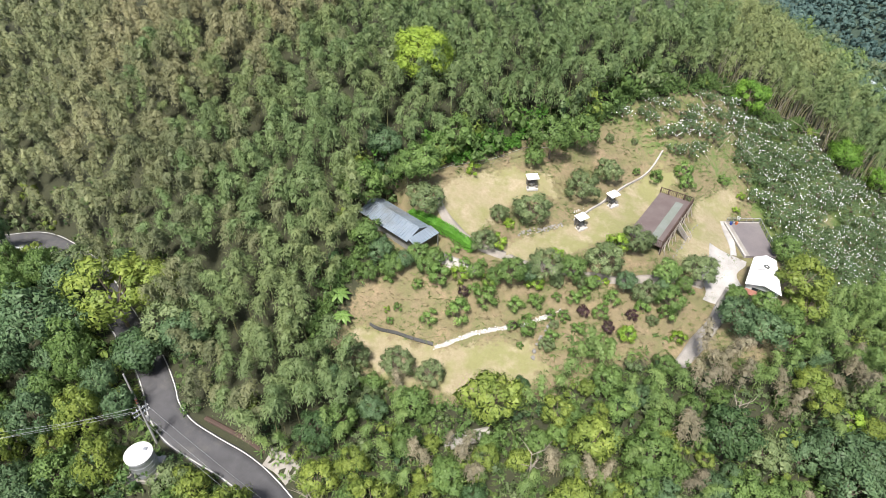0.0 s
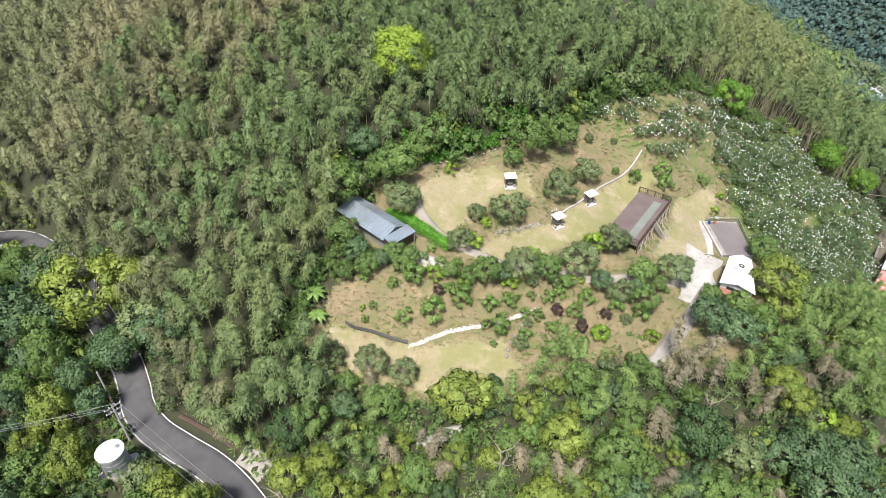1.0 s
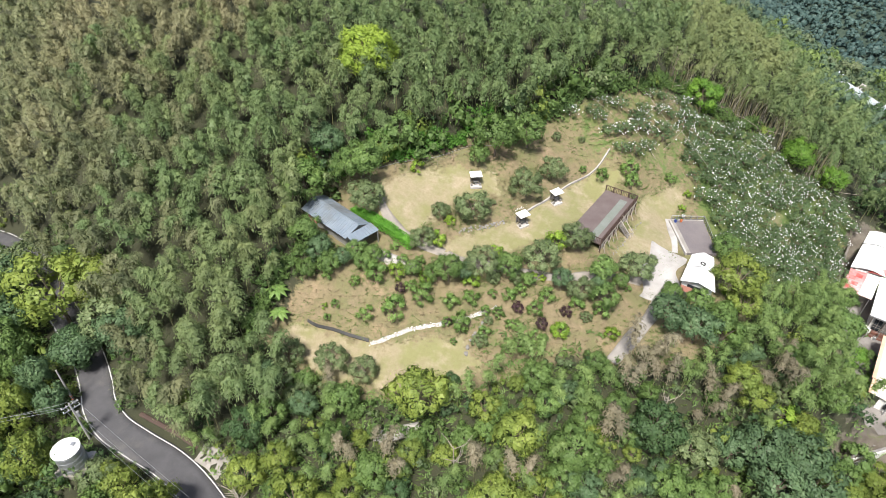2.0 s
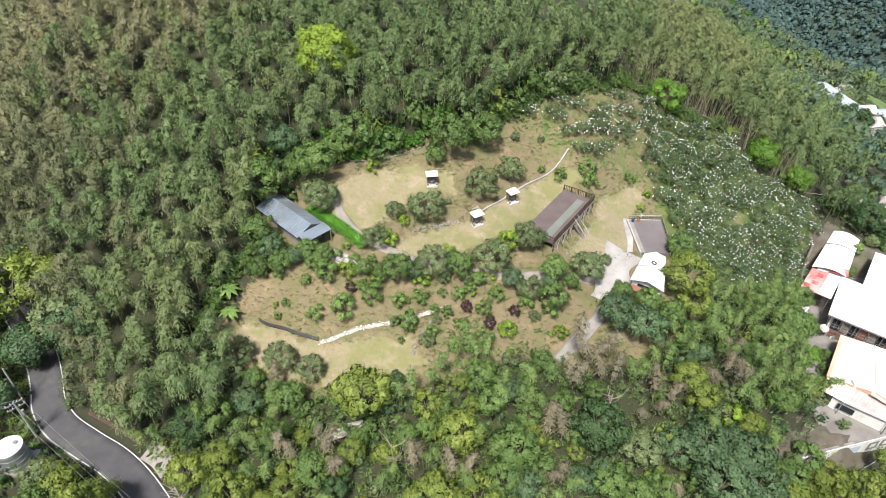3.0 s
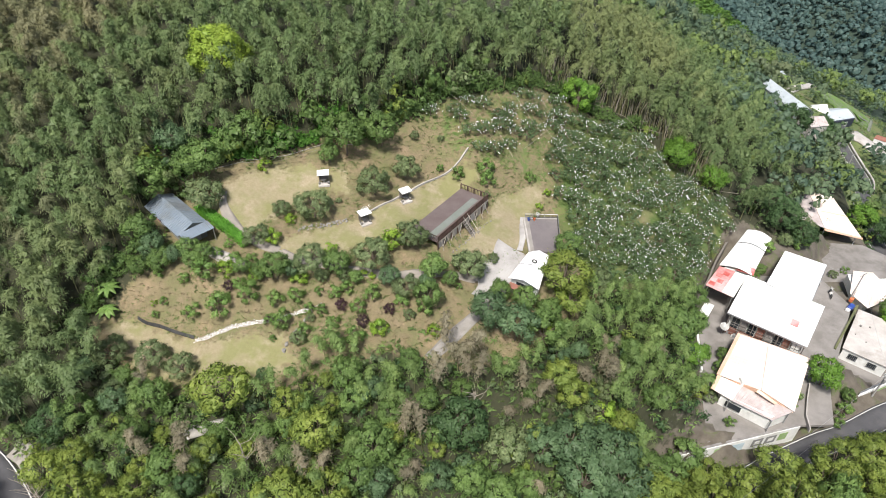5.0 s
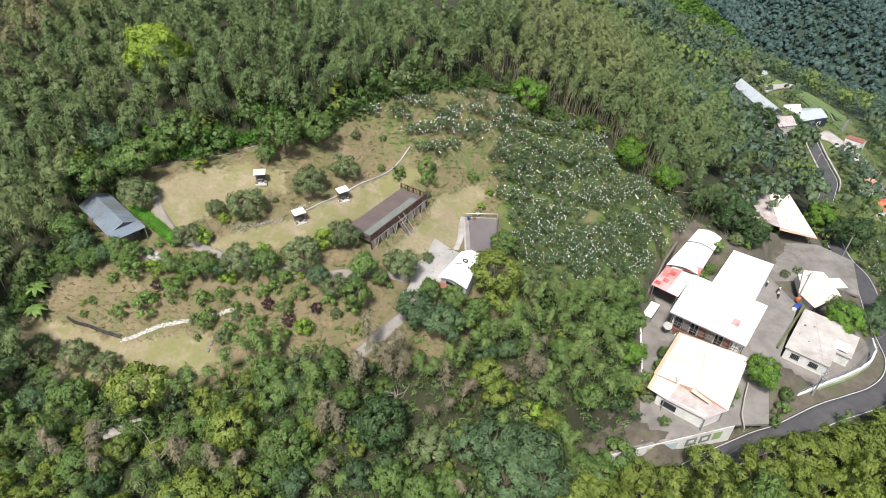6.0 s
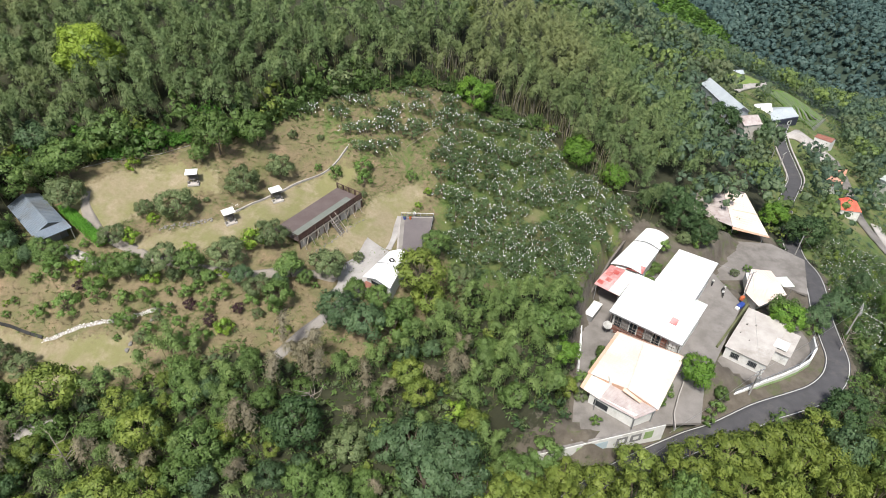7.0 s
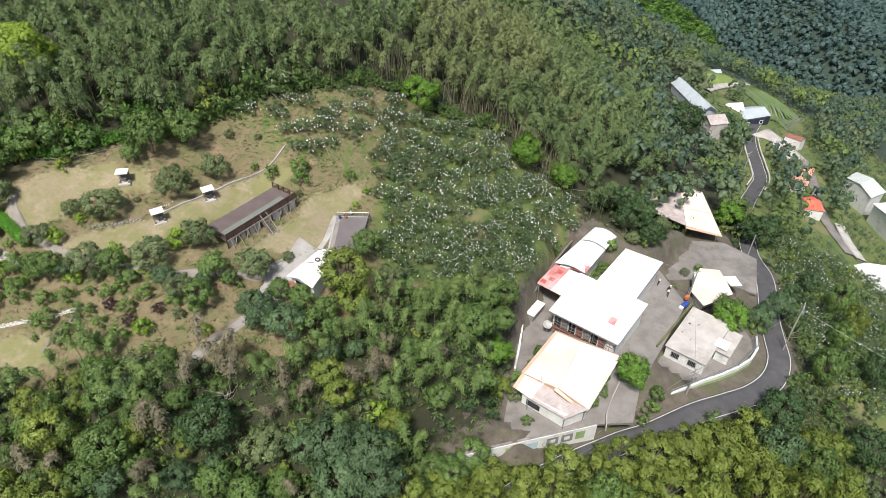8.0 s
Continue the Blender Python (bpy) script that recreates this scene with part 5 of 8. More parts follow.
def orchard():
    """Low fruit trees whose fruit hangs in white paper bags."""
    meshes = []
    for k in range(6):
        rng = np.random.default_rng(70 + k)
        v, face, centres = crown_leaves(rng, 330, 13, 0.15, 0.42, 0.3, 0.55, 0.4, 0.33, 0, 0.5)
        crown = mesh_of("orchard_crown", v + (0, 0, 0.95), blades(len(v) // 3), L_ORCHARD, face)
        limbs = [[(0, 0, -0.15), (0.02, 0, 0.4), (0, 0.03, 0.7)]] + [[(0, 0, 0.4), tuple(c * 0.6 + (0, 0, 0.75)), tuple(c + (0, 0, 0.9))] for c in centres[:7]]
        bm = bmesh.new()
        for _ in range((4, 16, 22, 8, 28, 13)[k]):
            a, d = rng.uniform(0, 6.28), 1.25 * math.sqrt(rng.uniform(0.02, 1))
            p = (d * math.cos(a), d * math.sin(a), 1.32 - 0.36 * d * d + rng.normal(0, 0.07))
            w = rng.uniform(0.042, 0.062)
            m = Matrix.Translation(p) @ Euler(rng.uniform(-0.5, 0.5, 3)).to_matrix().to_4x4() @ Matrix.Diagonal((w, w * 0.8, w * 1.15, 1))
            bmesh.ops.create_cone(bm, cap_ends=True, segments=5, radius1=1.0, radius2=0.45, depth=1.9, matrix=m)
        bags = bpy.data.meshes.new("bagged_fruit")
        bm.to_mesh(bags)
        bm.free()
        bags.materials.append(BAG)
        meshes.append((crown, woody(limbs, 0.06, BARK, "orchard_trunk"), bags))
    x, y, rng = scatter(24, 95, 76, 127, 2.95, 41, 0.4)
    keep = (inside(ORCHARD, x, y) > 0.6) & clear_of_named(x, y, 0.8)
    sparse = (x < 52) & (y < 107)
    keep &= ~(sparse & (rng.uniform(0, 1, x.size) < 0.45))
    u, w, more = scatter(132, 176, 72, 134, 3.6, 42, 0.4)
    east = (inside(EAST_SLOPE, u, w) > 1.5) & (along(ROAD_EAST, u, w)[0] > 5) & clear_of_named(u, w, 0.9) & (more.uniform(0, 1, u.size) < 0.8)
    for px, py in zip(np.r_[x[keep], u[east]], np.r_[y[keep], w[east]]):
        k = int(rng.integers(6))
        crown, trunk, bags = meshes[k]
        root = thing("fruit_tree", float(px), float(py), float(land(px, py)) - 0.03, float(rng.uniform(0, 360)), "low grey-green fruit tree hung with white paper bags", "fruit tree", "orchard of bagged fruit")
        r = float(rng.uniform(1.4, 2.1))
        root.scale = (r * 1.12, r * 1.12, r * 0.9)
        share("trunk", trunk, root)
        share("crown", crown, root)
        tagged(share("bagged_fruit", bags, root, label="white paper fruit bags"), kind="stuff")


def grow_far():
    rng = np.random.default_rng(11)
    sets = [low_bush(rng, 70, 8, 0.18, 1.3, lobe=0.4, fill=0.7, rag=0.6) for _ in range(5)]
    x, y, rng = scatter(70, 400, 118, 460, 5.8, 12)
    keep = (x > 40 + 0.42 * (y - 100)) & (x < 60 + 0.78 * y) & (wood_kind(x, y) * (y < 190) * (x < 150) != 1) & free_of(x, y, 4, 2)
    keep |= (y > 172) & (x > 62 + 0.2 * (y - 172)) & (x < 60 + 0.78 * y) & free_of(x, y, 4, 2) & (wood_kind(x, y) * (y < 190) * (x < 150) != 1)
    keep |= (x > 105) & (x < 140) & (y > 122) & (y < 200) & free_of(x, y, 4, 2)
    for cx, cy, r in FAR_OPEN:
        keep &= (np.hypot(x - cx, y - cy) > r) & (np.hypot(x - cx + 5, y - cy + 0.9 * r) > 0.9 * r)
    for poly in VALLEY_OPEN:
        keep &= inside(poly, x, y) < -2.5
    keep &= (along(ROAD_EAST, x, y)[0] > 4) & ((inside(EAST_SLOPE, x, y) < 0) | (rng.uniform(0, 1, x.size) < 0.25))
    x, y = x[keep], y[keep]
    size = rng.uniform(1.9, 4.6, len(x))
    rows = np.c_[x, y, land(x, y), rng.uniform(0, 6.28, len(x)), size, size * rng.uniform(0.9, 1.4, len(x)), rng.integers(0, 5, len(x))]
    u, w, _ = scatter(-95, 140, -45, 26, 8.0, 15)
    keep = free_of(u, w, 4, 2)
    u, w = u[keep], w[keep]
    wide = rng.uniform(3.4, 5.2, len(u))
    near = np.c_[u, w, land(u, w), rng.uniform(0, 6.28, len(u)), wide, wide, rng.integers(0, 5, len(u))]
    scrub = [low_bush(rng, 40, 4, 0.26, 0.5) for _ in range(5)]
    u, w, more = scatter(132, 262, 64, 318, 2.9, 16)
    keep = (np.maximum.reduce([inside(EAST_SLOPE, u, w), inside(VALLEY_GREEN, u, w)] + [inside(p, u, w) for p in VALLEY_OPEN]) > 0) & (inside(FAR_LAWN, u, w) < -1) & (inside(TERRACE_FIELD, u, w) < -1)
    keep &= (along(ROAD_EAST, u, w)[0] > 4.2) & (more.uniform(0, 1, u.size) < 0.75)
    for line in (VALLEY_PATH, VALLEY_LANE, VALLEY_YARD):
        keep &= along(line, u, w)[0] > (5.0 if line is VALLEY_YARD else 4.2)
    for cx, cy, r in FAR_HOUSES:
        keep &= np.hypot(u - cx, w - cy) > r
    u, w = u[keep], w[keep]
    wide = more.uniform(0.7, 1.9, len(u))
    rows_low = np.c_[u, w, land(u, w), more.uniform(0, 6.28, len(u)), wide, wide * more.uniform(0.7, 1.2, len(u)), more.integers(0, 5, len(u))]
    pick = more.uniform(0, 1, len(u))
    for lo, hi, mat, lab in ((0, 0.35, L_FAR_HAZED, "green scrub on the valley slope"), (0.35, 0.6, L_OLIVE, "dry olive scrub on the valley slope"), (0.6, 0.8, L_FAR_LIGHT, "yellow-green scrub on the valley slope"), (0.8, 1, L_FAR_DARK_HAZED, "dark scrub on the valley slope")):
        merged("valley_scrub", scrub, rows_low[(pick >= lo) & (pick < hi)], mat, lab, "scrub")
    merged("slope_woods", sets, near, L_GREEN, "green woods on the slope below the road", "woods")
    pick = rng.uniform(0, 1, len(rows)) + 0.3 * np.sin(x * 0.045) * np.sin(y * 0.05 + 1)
    for lo, hi, mat, lab in ((-1, 0.33, L_FAR_DARK_HAZED, "dark green woods on the valley slope"), (0.33, 0.84, L_FAR_HAZED, "mixed green woods on the valley slope"), (0.84, 2, L_FAR_LIGHT, "fresh yellow-green trees on the valley slope")):
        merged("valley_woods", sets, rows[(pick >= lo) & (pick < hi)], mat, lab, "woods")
    x, y, rng = scatter(190, 340, 500, 700, 6.5, 14)
    keep = inside(MEADOW, x, y) > 0
    x, y = x[keep], y[keep]
    tufts = [low_bush(rng, 40, 5, 0.5, 0.0, 0.25, 0.1, 0.8) for _ in range(5)]
    rows = np.c_[x, y, land(x, y) + 2.5, rng.uniform(0, 6.28, len(x)), np.full(len(x), 6.0), np.full(len(x), 3.0), rng.integers(0, 5, len(x))]
    merged("meadow", tufts, rows, L_MEADOW, "bright green meadow on the mountainside", "meadow")
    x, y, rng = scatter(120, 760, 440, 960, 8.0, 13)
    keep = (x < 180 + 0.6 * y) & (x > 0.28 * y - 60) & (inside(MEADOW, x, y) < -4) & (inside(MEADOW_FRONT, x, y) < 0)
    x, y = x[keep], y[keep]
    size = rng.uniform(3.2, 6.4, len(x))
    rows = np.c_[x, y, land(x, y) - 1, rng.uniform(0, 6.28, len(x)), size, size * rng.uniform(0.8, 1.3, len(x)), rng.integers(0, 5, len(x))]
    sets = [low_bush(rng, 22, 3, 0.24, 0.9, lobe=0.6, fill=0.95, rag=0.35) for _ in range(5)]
    # leaf colour carries the blue air in front of the mountain
    merged("mountain_woods", sets, rows, L_MOUNTAIN_HAZED, "dark forest on the far mountainside, its leaves tinted haze blue", "woods")


L_WEED = leafy("weed", (0.12, 0.185, 0.04), (0.175, 0.235, 0.06), (0.10, 0.15, 0.04))
L_STRAW = leafy("straw", (0.25, 0.20, 0.11), (0.30, 0.245, 0.15), (0.20, 0.155, 0.08))
# mountain leaves: atmospheric haze painted in as a blue cast
L_MOUNTAIN_HAZED = leafy("haze_tinted_mountain_leaf", (0.088, 0.153, 0.130), (0.117, 0.189, 0.159), (0.072, 0.130, 0.127), 0.02, 0.005)
# open ground among the far houses: x, y, radius
L_MEADOW = leafy("meadow_leaf", (0.15, 0.30, 0.04), (0.20, 0.34, 0.06), (0.13, 0.24, 0.045), 0.05, 0.012)
VALLEY_PATH = [(168, 240, 0), (176, 252, 0), (184, 263, 0), (193, 275, 0), (202, 286, 0), (210, 298, 0), (217, 308, 0)]
VALLEY_LANE = [(176.5, 136, 0), (177.5, 146, 0), (179.5, 157, 0), (184, 170, 0), (190, 186, 0), (193, 200, 0)]
VALLEY_YARD = [(181, 214, 0), (187, 206, 0), (190, 196, 0)]
TERRACE_FIELD = [(199, 228), (200, 279), (224, 306), (231, 290), (229, 272), (212, 240)]
# houses in the valley: x, y, radius kept free
FAR_HOUSES = [(150.5, 209, 9), (152, 216, 8), (152, 201, 8), (152, 193, 6), (175.5, 230, 8), (184, 231, 10), (180.8, 177.7, 9), (173.8, 158.4, 7), (171, 147, 8), (177, 125, 9), (202, 176, 9), (205, 159, 11), (193, 209.6, 6), (195, 303, 7)]
VALLEY_OPEN = [[(164, 232), (173, 240), (187, 256), (196, 262), (196, 224), (206, 222), (214, 236), (236, 276), (230, 300), (220, 316), (206, 313), (186, 292), (174, 270)],
               [(172, 214), (190, 226), (204, 228), (204, 210), (192, 188), (183, 194), (176, 204)]]
FAR_OPEN = [(200, 246, 15), (152, 206, 14), (176, 222, 14), (194, 226, 14), (186, 183, 8), (174, 154, 9), (176, 142, 8), (196, 150, 12), (130, 120, 12), (117, 112, 9), (113, 120, 9), (119, 116, 9), (205, 255, 18), (215, 300, 14), (160, 180, 5)]
grow_bamboo()
bank_stems()
grow_named()
grow_slope_shrubs()
grow_hamlet()
grow_mixed()
grow_undergrowth()
grow_creepers()
orchard()
grow_ferns()
grow_weeds()
grow_far()


# ---- the clearing ----
def shed():
    """Long shed with a slate-blue gable roof and a porch roof at its end."""
    root = thing("garden_shed", -9.4, 74.9, 2.25, -42.5, "long shed with slate-blue sheet-metal gable roof", "shed")
    # local x: out of the porch end, y: across
    part("wall", a_box(-11.0, -1.9, 0, -0.2, 1.9, 2.75), GREY_PAINT, root)
    bm = bmesh.new()
    for x in (-11.0, -0.35):
        vs = [bm.verts.new((x + dx, y, z)) for dx in (0, 0.15) for y, z in ((-1.9, 2.75), (1.9, 2.75), (0, 3.5))]
        bm.faces.new(vs[:3][::-1]); bm.faces.new(vs[3:])
        for i in range(3):
            bm.faces.new((vs[i], vs[(i + 1) % 3], vs[3 + (i + 1) % 3], vs[3 + i]))
    part("gable", bm, GREY_PAINT, root)
    roof = part("roof", sheet((-11.4, -2.75, 2.6), (0.1, -2.75, 2.6), (0.1, 0, 3.75), (-11.4, 0, 3.75), 22), SLATE_ROOF, root)
    part("roof", sheet((-11.4, 2.3, 2.85), (0.1, 2.3, 2.85), (0.1, 0, 3.75), (-11.4, 0, 3.75), 22), SLATE_ROOF, root)
    part("ridge_cap", a_box(-11.4, -0.15, 3.72, 0.1, 0.15, 3.8, bevel=0.03), SLATE_ROOF, roof)
    part("porch_roof", sheet((2.0, -2.6, 2.6), (2.0, 2.4, 2.6), (0.12, 2.3, 3.1), (0.12, -2.5, 3.05), 9), SLATE_ROOF, root)
    for y in (-2.2, 2.2):
        part("post", a_box(1.8, y - 0.06, 0, 1.92, y + 0.06, 2.5), STEEL, root)
    door = part("door", a_box(-0.2, -0.8, 0, -0.14, 0.8, 2.2), STEEL, root, "grey steel shed door")
    part("handle", a_tube([(-0.1, 0.6, 1.0), (-0.1, 0.6, 1.2)], 0.02), DARK_METAL, door)
    part("side_panel", a_box(-10.8, -1.98, 0.3, -8.6, -1.9, 2.2), RED_ROOF, root, "red side panel")


RAIL_WOOD = surface("red_brown_wood", (0.10, 0.05, 0.04), (0.13, 0.075, 0.062), 1.0, 16, 0.75, vary=0.5)
PALE_WOOD = surface("bleached_wood", (0.40, 0.36, 0.31), (0.29, 0.26, 0.225), 1.0, 14, 0.85, vary=0.5)


def deck():
    """Raised timber deck with a railing, open storage below and a stair."""
    root = thing("viewing_deck", 28.6, 76.6, -0.9, 56.5, "raised brown timber deck with dark wooden railing", "deck")
    L, W, H = 15.2, 5.6, 3.1
    # local x: along the deck, y: towards the lawn above
    part("floor", a_box(0, 0, H - 0.25, L, W, H), DECK, root)
    part("runner", a_box(0.6, 1.0, H + 0.004, L - 1.4, 2.3, H + 0.03), DECK_GREEN, root, "faded green runner mat")
    part("beam", a_box(-0.1, -0.12, H - 0.4, L + 0.1, 0.02, H + 0.02), DARK_WOOD, root)
    for i in range(9):
        x = 0.1 + i * (L - 0.2) / 8
        part("post", a_box(x - 0.09, -0.22, -0.6, x + 0.09, -0.04, H + 1.05, bevel=0.02), DARK_WOOD, root)
    part("rail", a_box(0, -0.18, H + 0.96, L, -0.06, H + 1.06), DARK_WOOD, root)
    for i in range(8):
        x = 0.22 + i * (L - 0.2) / 8
        for k in range(4):
            part("rail_board", a_box(x, -0.15, H + 0.1 + 0.21 * k, x + (L - 0.2) / 8 - 0.24, -0.11, H + 0.28 + 0.21 * k), RAIL_WOOD, root)
    part("fascia", a_box(0.05, -0.26, H - 0.34, L - 0.05, -0.225, H - 0.04), PALE_WOOD, root, "weathered pale fascia board")
    for x in (0, L):
        part("rail", a_box(x - 0.05, 0, H + 0.95, x + 0.05, W * (1 if x else 0.45), H + 1.05), DARK_WOOD, root)
    pale = a_box(-0.03, -0.03, 0, 0.03, 0.03, 0.95)
    me = bpy.data.meshes.new("baluster")
    pale.to_mesh(me); pale.free(); me.materials.append(DARK_WOOD)
    for i in range(18):
        share("baluster", me, root, pose(L, 0.3 + i * (W - 0.4) / 17, H))
    for i in range(9):
        share("baluster", me, root, pose(0, 0.2 + i * 0.28, H))
    for i in range(1, 5):
        part("post", a_box(L - 0.1, i * W / 4 - 0.1, -0.4, L + 0.08, i * W / 4 + 0.08, H + 1.05), DARK_WOOD, root)
    for i, (a, b, m) in enumerate(((0.3, 1.5, PALE_CONCRETE), (1.6, 2.7, STONE), (2.9, 4.6, GREY_WOOD), (4.8, 6.9, PALE_CONCRETE), (8.5, 9.5, STONE), (9.6, 11.8, PALE_CONCRETE), (12.0, 13.3, GREY_WOOD), (13.4, 14.9, PALE_CONCRETE))):
        part("infill_panel", a_box(a, -0.03, -0.5, b, 0.12, H - 0.42 - 0.12 * (i % 3)), PALE_WOOD if m is GREY_WOOD else m, root)
    part("back_wall", a_box(0.2, W - 0.4, -0.6, L - 0.2, W - 0.1, H - 0.26), CONCRETE, root)
    stair = part("stair", a_box(7.7, -1.75, 0.42, 7.78, -0.2, 0.5), GREY_WOOD, root, "weathered grey wooden stair")
    for k in range(9):
        part("tread", a_box(7.2, -0.2 - 0.28 * (k + 1), H * (8 - k) / 9 - 0.04, 8.3, -0.2 - 0.28 * k, H * (8 - k) / 9 + 0.04), GREY_WOOD, stair)
    for x in (7.12, 8.34):
        part("handrail", a_tube([(x, -0.2, H + 0.85), (x, -2.7, 1.25)], 0.045), PALE_WOOD, stair)
        part("handrail_post", a_tube([(x, -2.6, 0.2), (x, -2.6, 1.3)], 0.045), PALE_WOOD, stair)
    for x in (7.15, 8.3):
        part("stringer", a_slab([(x, -0.15, H - 0.25), (x + 0.07, -0.15, H - 0.25), (x + 0.07, -2.8, 0.05), (x, -2.8, 0.05)], 0.25), GREY_WOOD, stair)
    for i in range(6):
        x = 1.0 + i * 2.4
        part("brace", a_tube([(x, -0.3, 0.6), (x + 0.9, -0.3, H - 0.4)], 0.06), PALE_WOOD, root)
    for i in range(9):
        x = 0.7 + i * 1.62
        if not 6.6 < x < 8.9:
            part("leaning_pole", a_tube([(x + 0.25 * (i % 3), -0.9 - 0.12 * (i % 2), 0.9), (x, -0.3, H + 0.1 - 0.3 * (i % 2))], 0.05), PALE_WOOD, root)


def terrace():
    root = thing("roof_terrace", 44.1, 79.8, -2.2, 0, "grey coated concrete terrace with a pale metal railing", "terrace")
    part("floor", a_slab([(0.05, 0, 0.4), (5.0, -0.1, 0.4), (5.6, 9.4, 0.4), (-0.2, 9.4, 0.4)], 1.4), TERRACE, root)
    part("kerb", a_slab([(-0.22, 9.3, 0.5), (5.75, 9.3, 0.5), (5.75, 9.6, 0.5), (-0.22, 9.6, 0.5)], 1.4), CONCRETE, root)
    part("kerb", a_slab([(-0.2, -0.1, 0.5), (0.1, -0.1, 0.5), (-0.18, 9.4, 0.5), (-0.48, 9.4, 0.5)], 1.4), CONCRETE, root)
    post = a_box(-0.04, -0.04, 0.3, 0.04, 0.04, 1.35)
    me = bpy.data.meshes.new("rail_post")
    post.to_mesh(me); post.free(); me.materials.append(STEEL)
    for i in range(9):
        share("rail_post", me, root, pose(5.06 + 0.6 * i / 8, 0.1 + 9.3 * i / 8, 0))
    for i in range(6):
        share("rail_post", me, root, pose(-0.1 + 5.7 * i / 5, 9.42, 0))
    part("edge_strip", a_slab([(0.1, 0.0, 0.41), (0.75, 0.0, 0.41), (0.5, 9.3, 0.41), (-0.16, 9.3, 0.41)], 0.02), DRIVE, root, "pale grey cement strip")
    for z in (0.7, 1.0, 1.35):
        m = STEEL if z > 1.2 else DARK_METAL
        part("rail", a_tube([(5.06, 0.1, z), (5.66, 9.42, z)], 0.04), m, root)
        part("rail", a_tube([(-0.1, 9.42, z), (5.66, 9.42, z)], 0.05), m, root)


def hut():
    root = thing("hut", 43.2, 71.8, -2.35, 0, "small hut under a white sheet-metal roof beside the terrace", "hut")
    a, b, c, d = (-3.5, -2.1), (0.9, -4.7), (3.3, 3.5), (0.1, 4.3)
    lerp = lambda p, q, s, z: (p[0] + (q[0] - p[0]) * s, p[1] + (q[1] - p[1]) * s, z)
    part("wall", a_slab([lerp(a, c, 0.08, 3.1), lerp(b, d, 0.08, 3.1), lerp(c, a, 0.08, 3.1), lerp(d, b, 0.08, 3.1)], 3.6), WHITE_PAINT, root)
    m1, m2 = lerp(a, b, 0.5, 4.0), lerp(d, c, 0.5, 4.0)
    roof = part("roof", sheet((*a, 3.3), (*d, 3.3), m2, m1, 9), WHITE_ROOF, root)
    part("roof", sheet((*b, 3.3), (*c, 3.3), m2, m1, 9), WHITE_ROOF, root)
    part("joint_strip", a_slab([lerp(a, d, 0.52, 3.38), lerp(a, d, 0.535, 3.38), (0.5 * (m1[0] + m2[0]) + 0.1, 0.5 * (m1[1] + m2[1]) + 0.1, 4.07), (0.5 * (m1[0] + m2[0]), 0.5 * (m1[1] + m2[1]), 4.07)], 0.05), GREY_PAINT, roof)
    ring = bmesh.new()
    pts = [(0.35 * math.cos(i * math.pi / 6), 0.35 * math.sin(i * math.pi / 6), 0) for i in range(13)]
    tube(ring, pts, 0.11)
    tyre = part("tyre", ring, BLACK, None)
    tyre.matrix_basis = pose(43.9, 72.9, 1.66, 0, 10, 0)
    tagged(tyre, "old black tyre lying on the white roof", "tyre")
    part("window", a_slab([(-2.2, -2.1, 2.6), (-0.3, -3.3, 2.6), (-0.33, -3.35, 2.6), (-2.23, -2.15, 2.6)], 1.2), GLASS, root)
    part("awning", a_slab([(-3.1, -1.9, 2.3), (-1.6, -2.8, 2.3), (-2.1, -3.6, 2.0), (-3.6, -2.7, 2.0)], 0.05), BRICK_RED, root, "small red awning")


def gazebo(x, y, turn):
    z = float(land(x, y))
    root = thing("gazebo", x, y, z, turn, "tiny open shelter with a white roof and grey stone table", "shelter", "shelters on the lawn")
    part("base", a_box(-0.95, -0.8, -0.3, 0.95, 0.8, 0.08, bevel=0.04), PALE_CONCRETE, root)
    for px in (-0.75, 0.75):
        for py in (0.15, 0.65):
            part("post", a_box(px - 0.05, py - 0.05, 0.08, px + 0.05, py + 0.05, 2.1), GREY_WOOD, root)
    part("roof", a_slab([(-1.0, -0.75, 2.05), (1.0, -0.75, 2.05), (1.0, 0.75, 2.25), (-1.0, 0.75, 2.25)], 0.1), WHITE_ROOF, root)
    part("back_panel", a_box(-0.75, 0.62, 0.5, 0.75, 0.68, 1.5), GREY_WOOD, root)
    part("tabletop", a_box(-0.45, -0.3, 0.7, 0.45, 0.3, 0.8, bevel=0.03), STONE, root)
    part("table_leg", a_box(-0.15, -0.12, 0.08, 0.15, 0.12, 0.7), STONE, root)
    for px in (-0.75, 0.75):
        part("stool", a_box(px - 0.16, -0.5, 0.08, px + 0.16, -0.2, 0.5, bevel=0.03), STONE, root)


def planter(x, y, z, size, material, label):
    root = thing("planter", x, y, z, 0, label, "planter", "pots on the terrace")
    bm = bmesh.new()
    bmesh.ops.create_cone(bm, cap_ends=True, segments=12, radius1=size * 0.38, radius2=size * 0.5, depth=size, matrix=Matrix.Translation((0, 0, size / 2)))
    part("pot", bm, material, root)
    rng = np.random.default_rng(int(x * 10))
    v, face, _ = crown_leaves(rng, 90, 6, 0.3, heart=0)
    share("leaves", mesh_of("pot_leaves", v * size * 0.55 + (0, 0, size * 1.25), blades(len(v) // 3), L_GREEN, face), root)


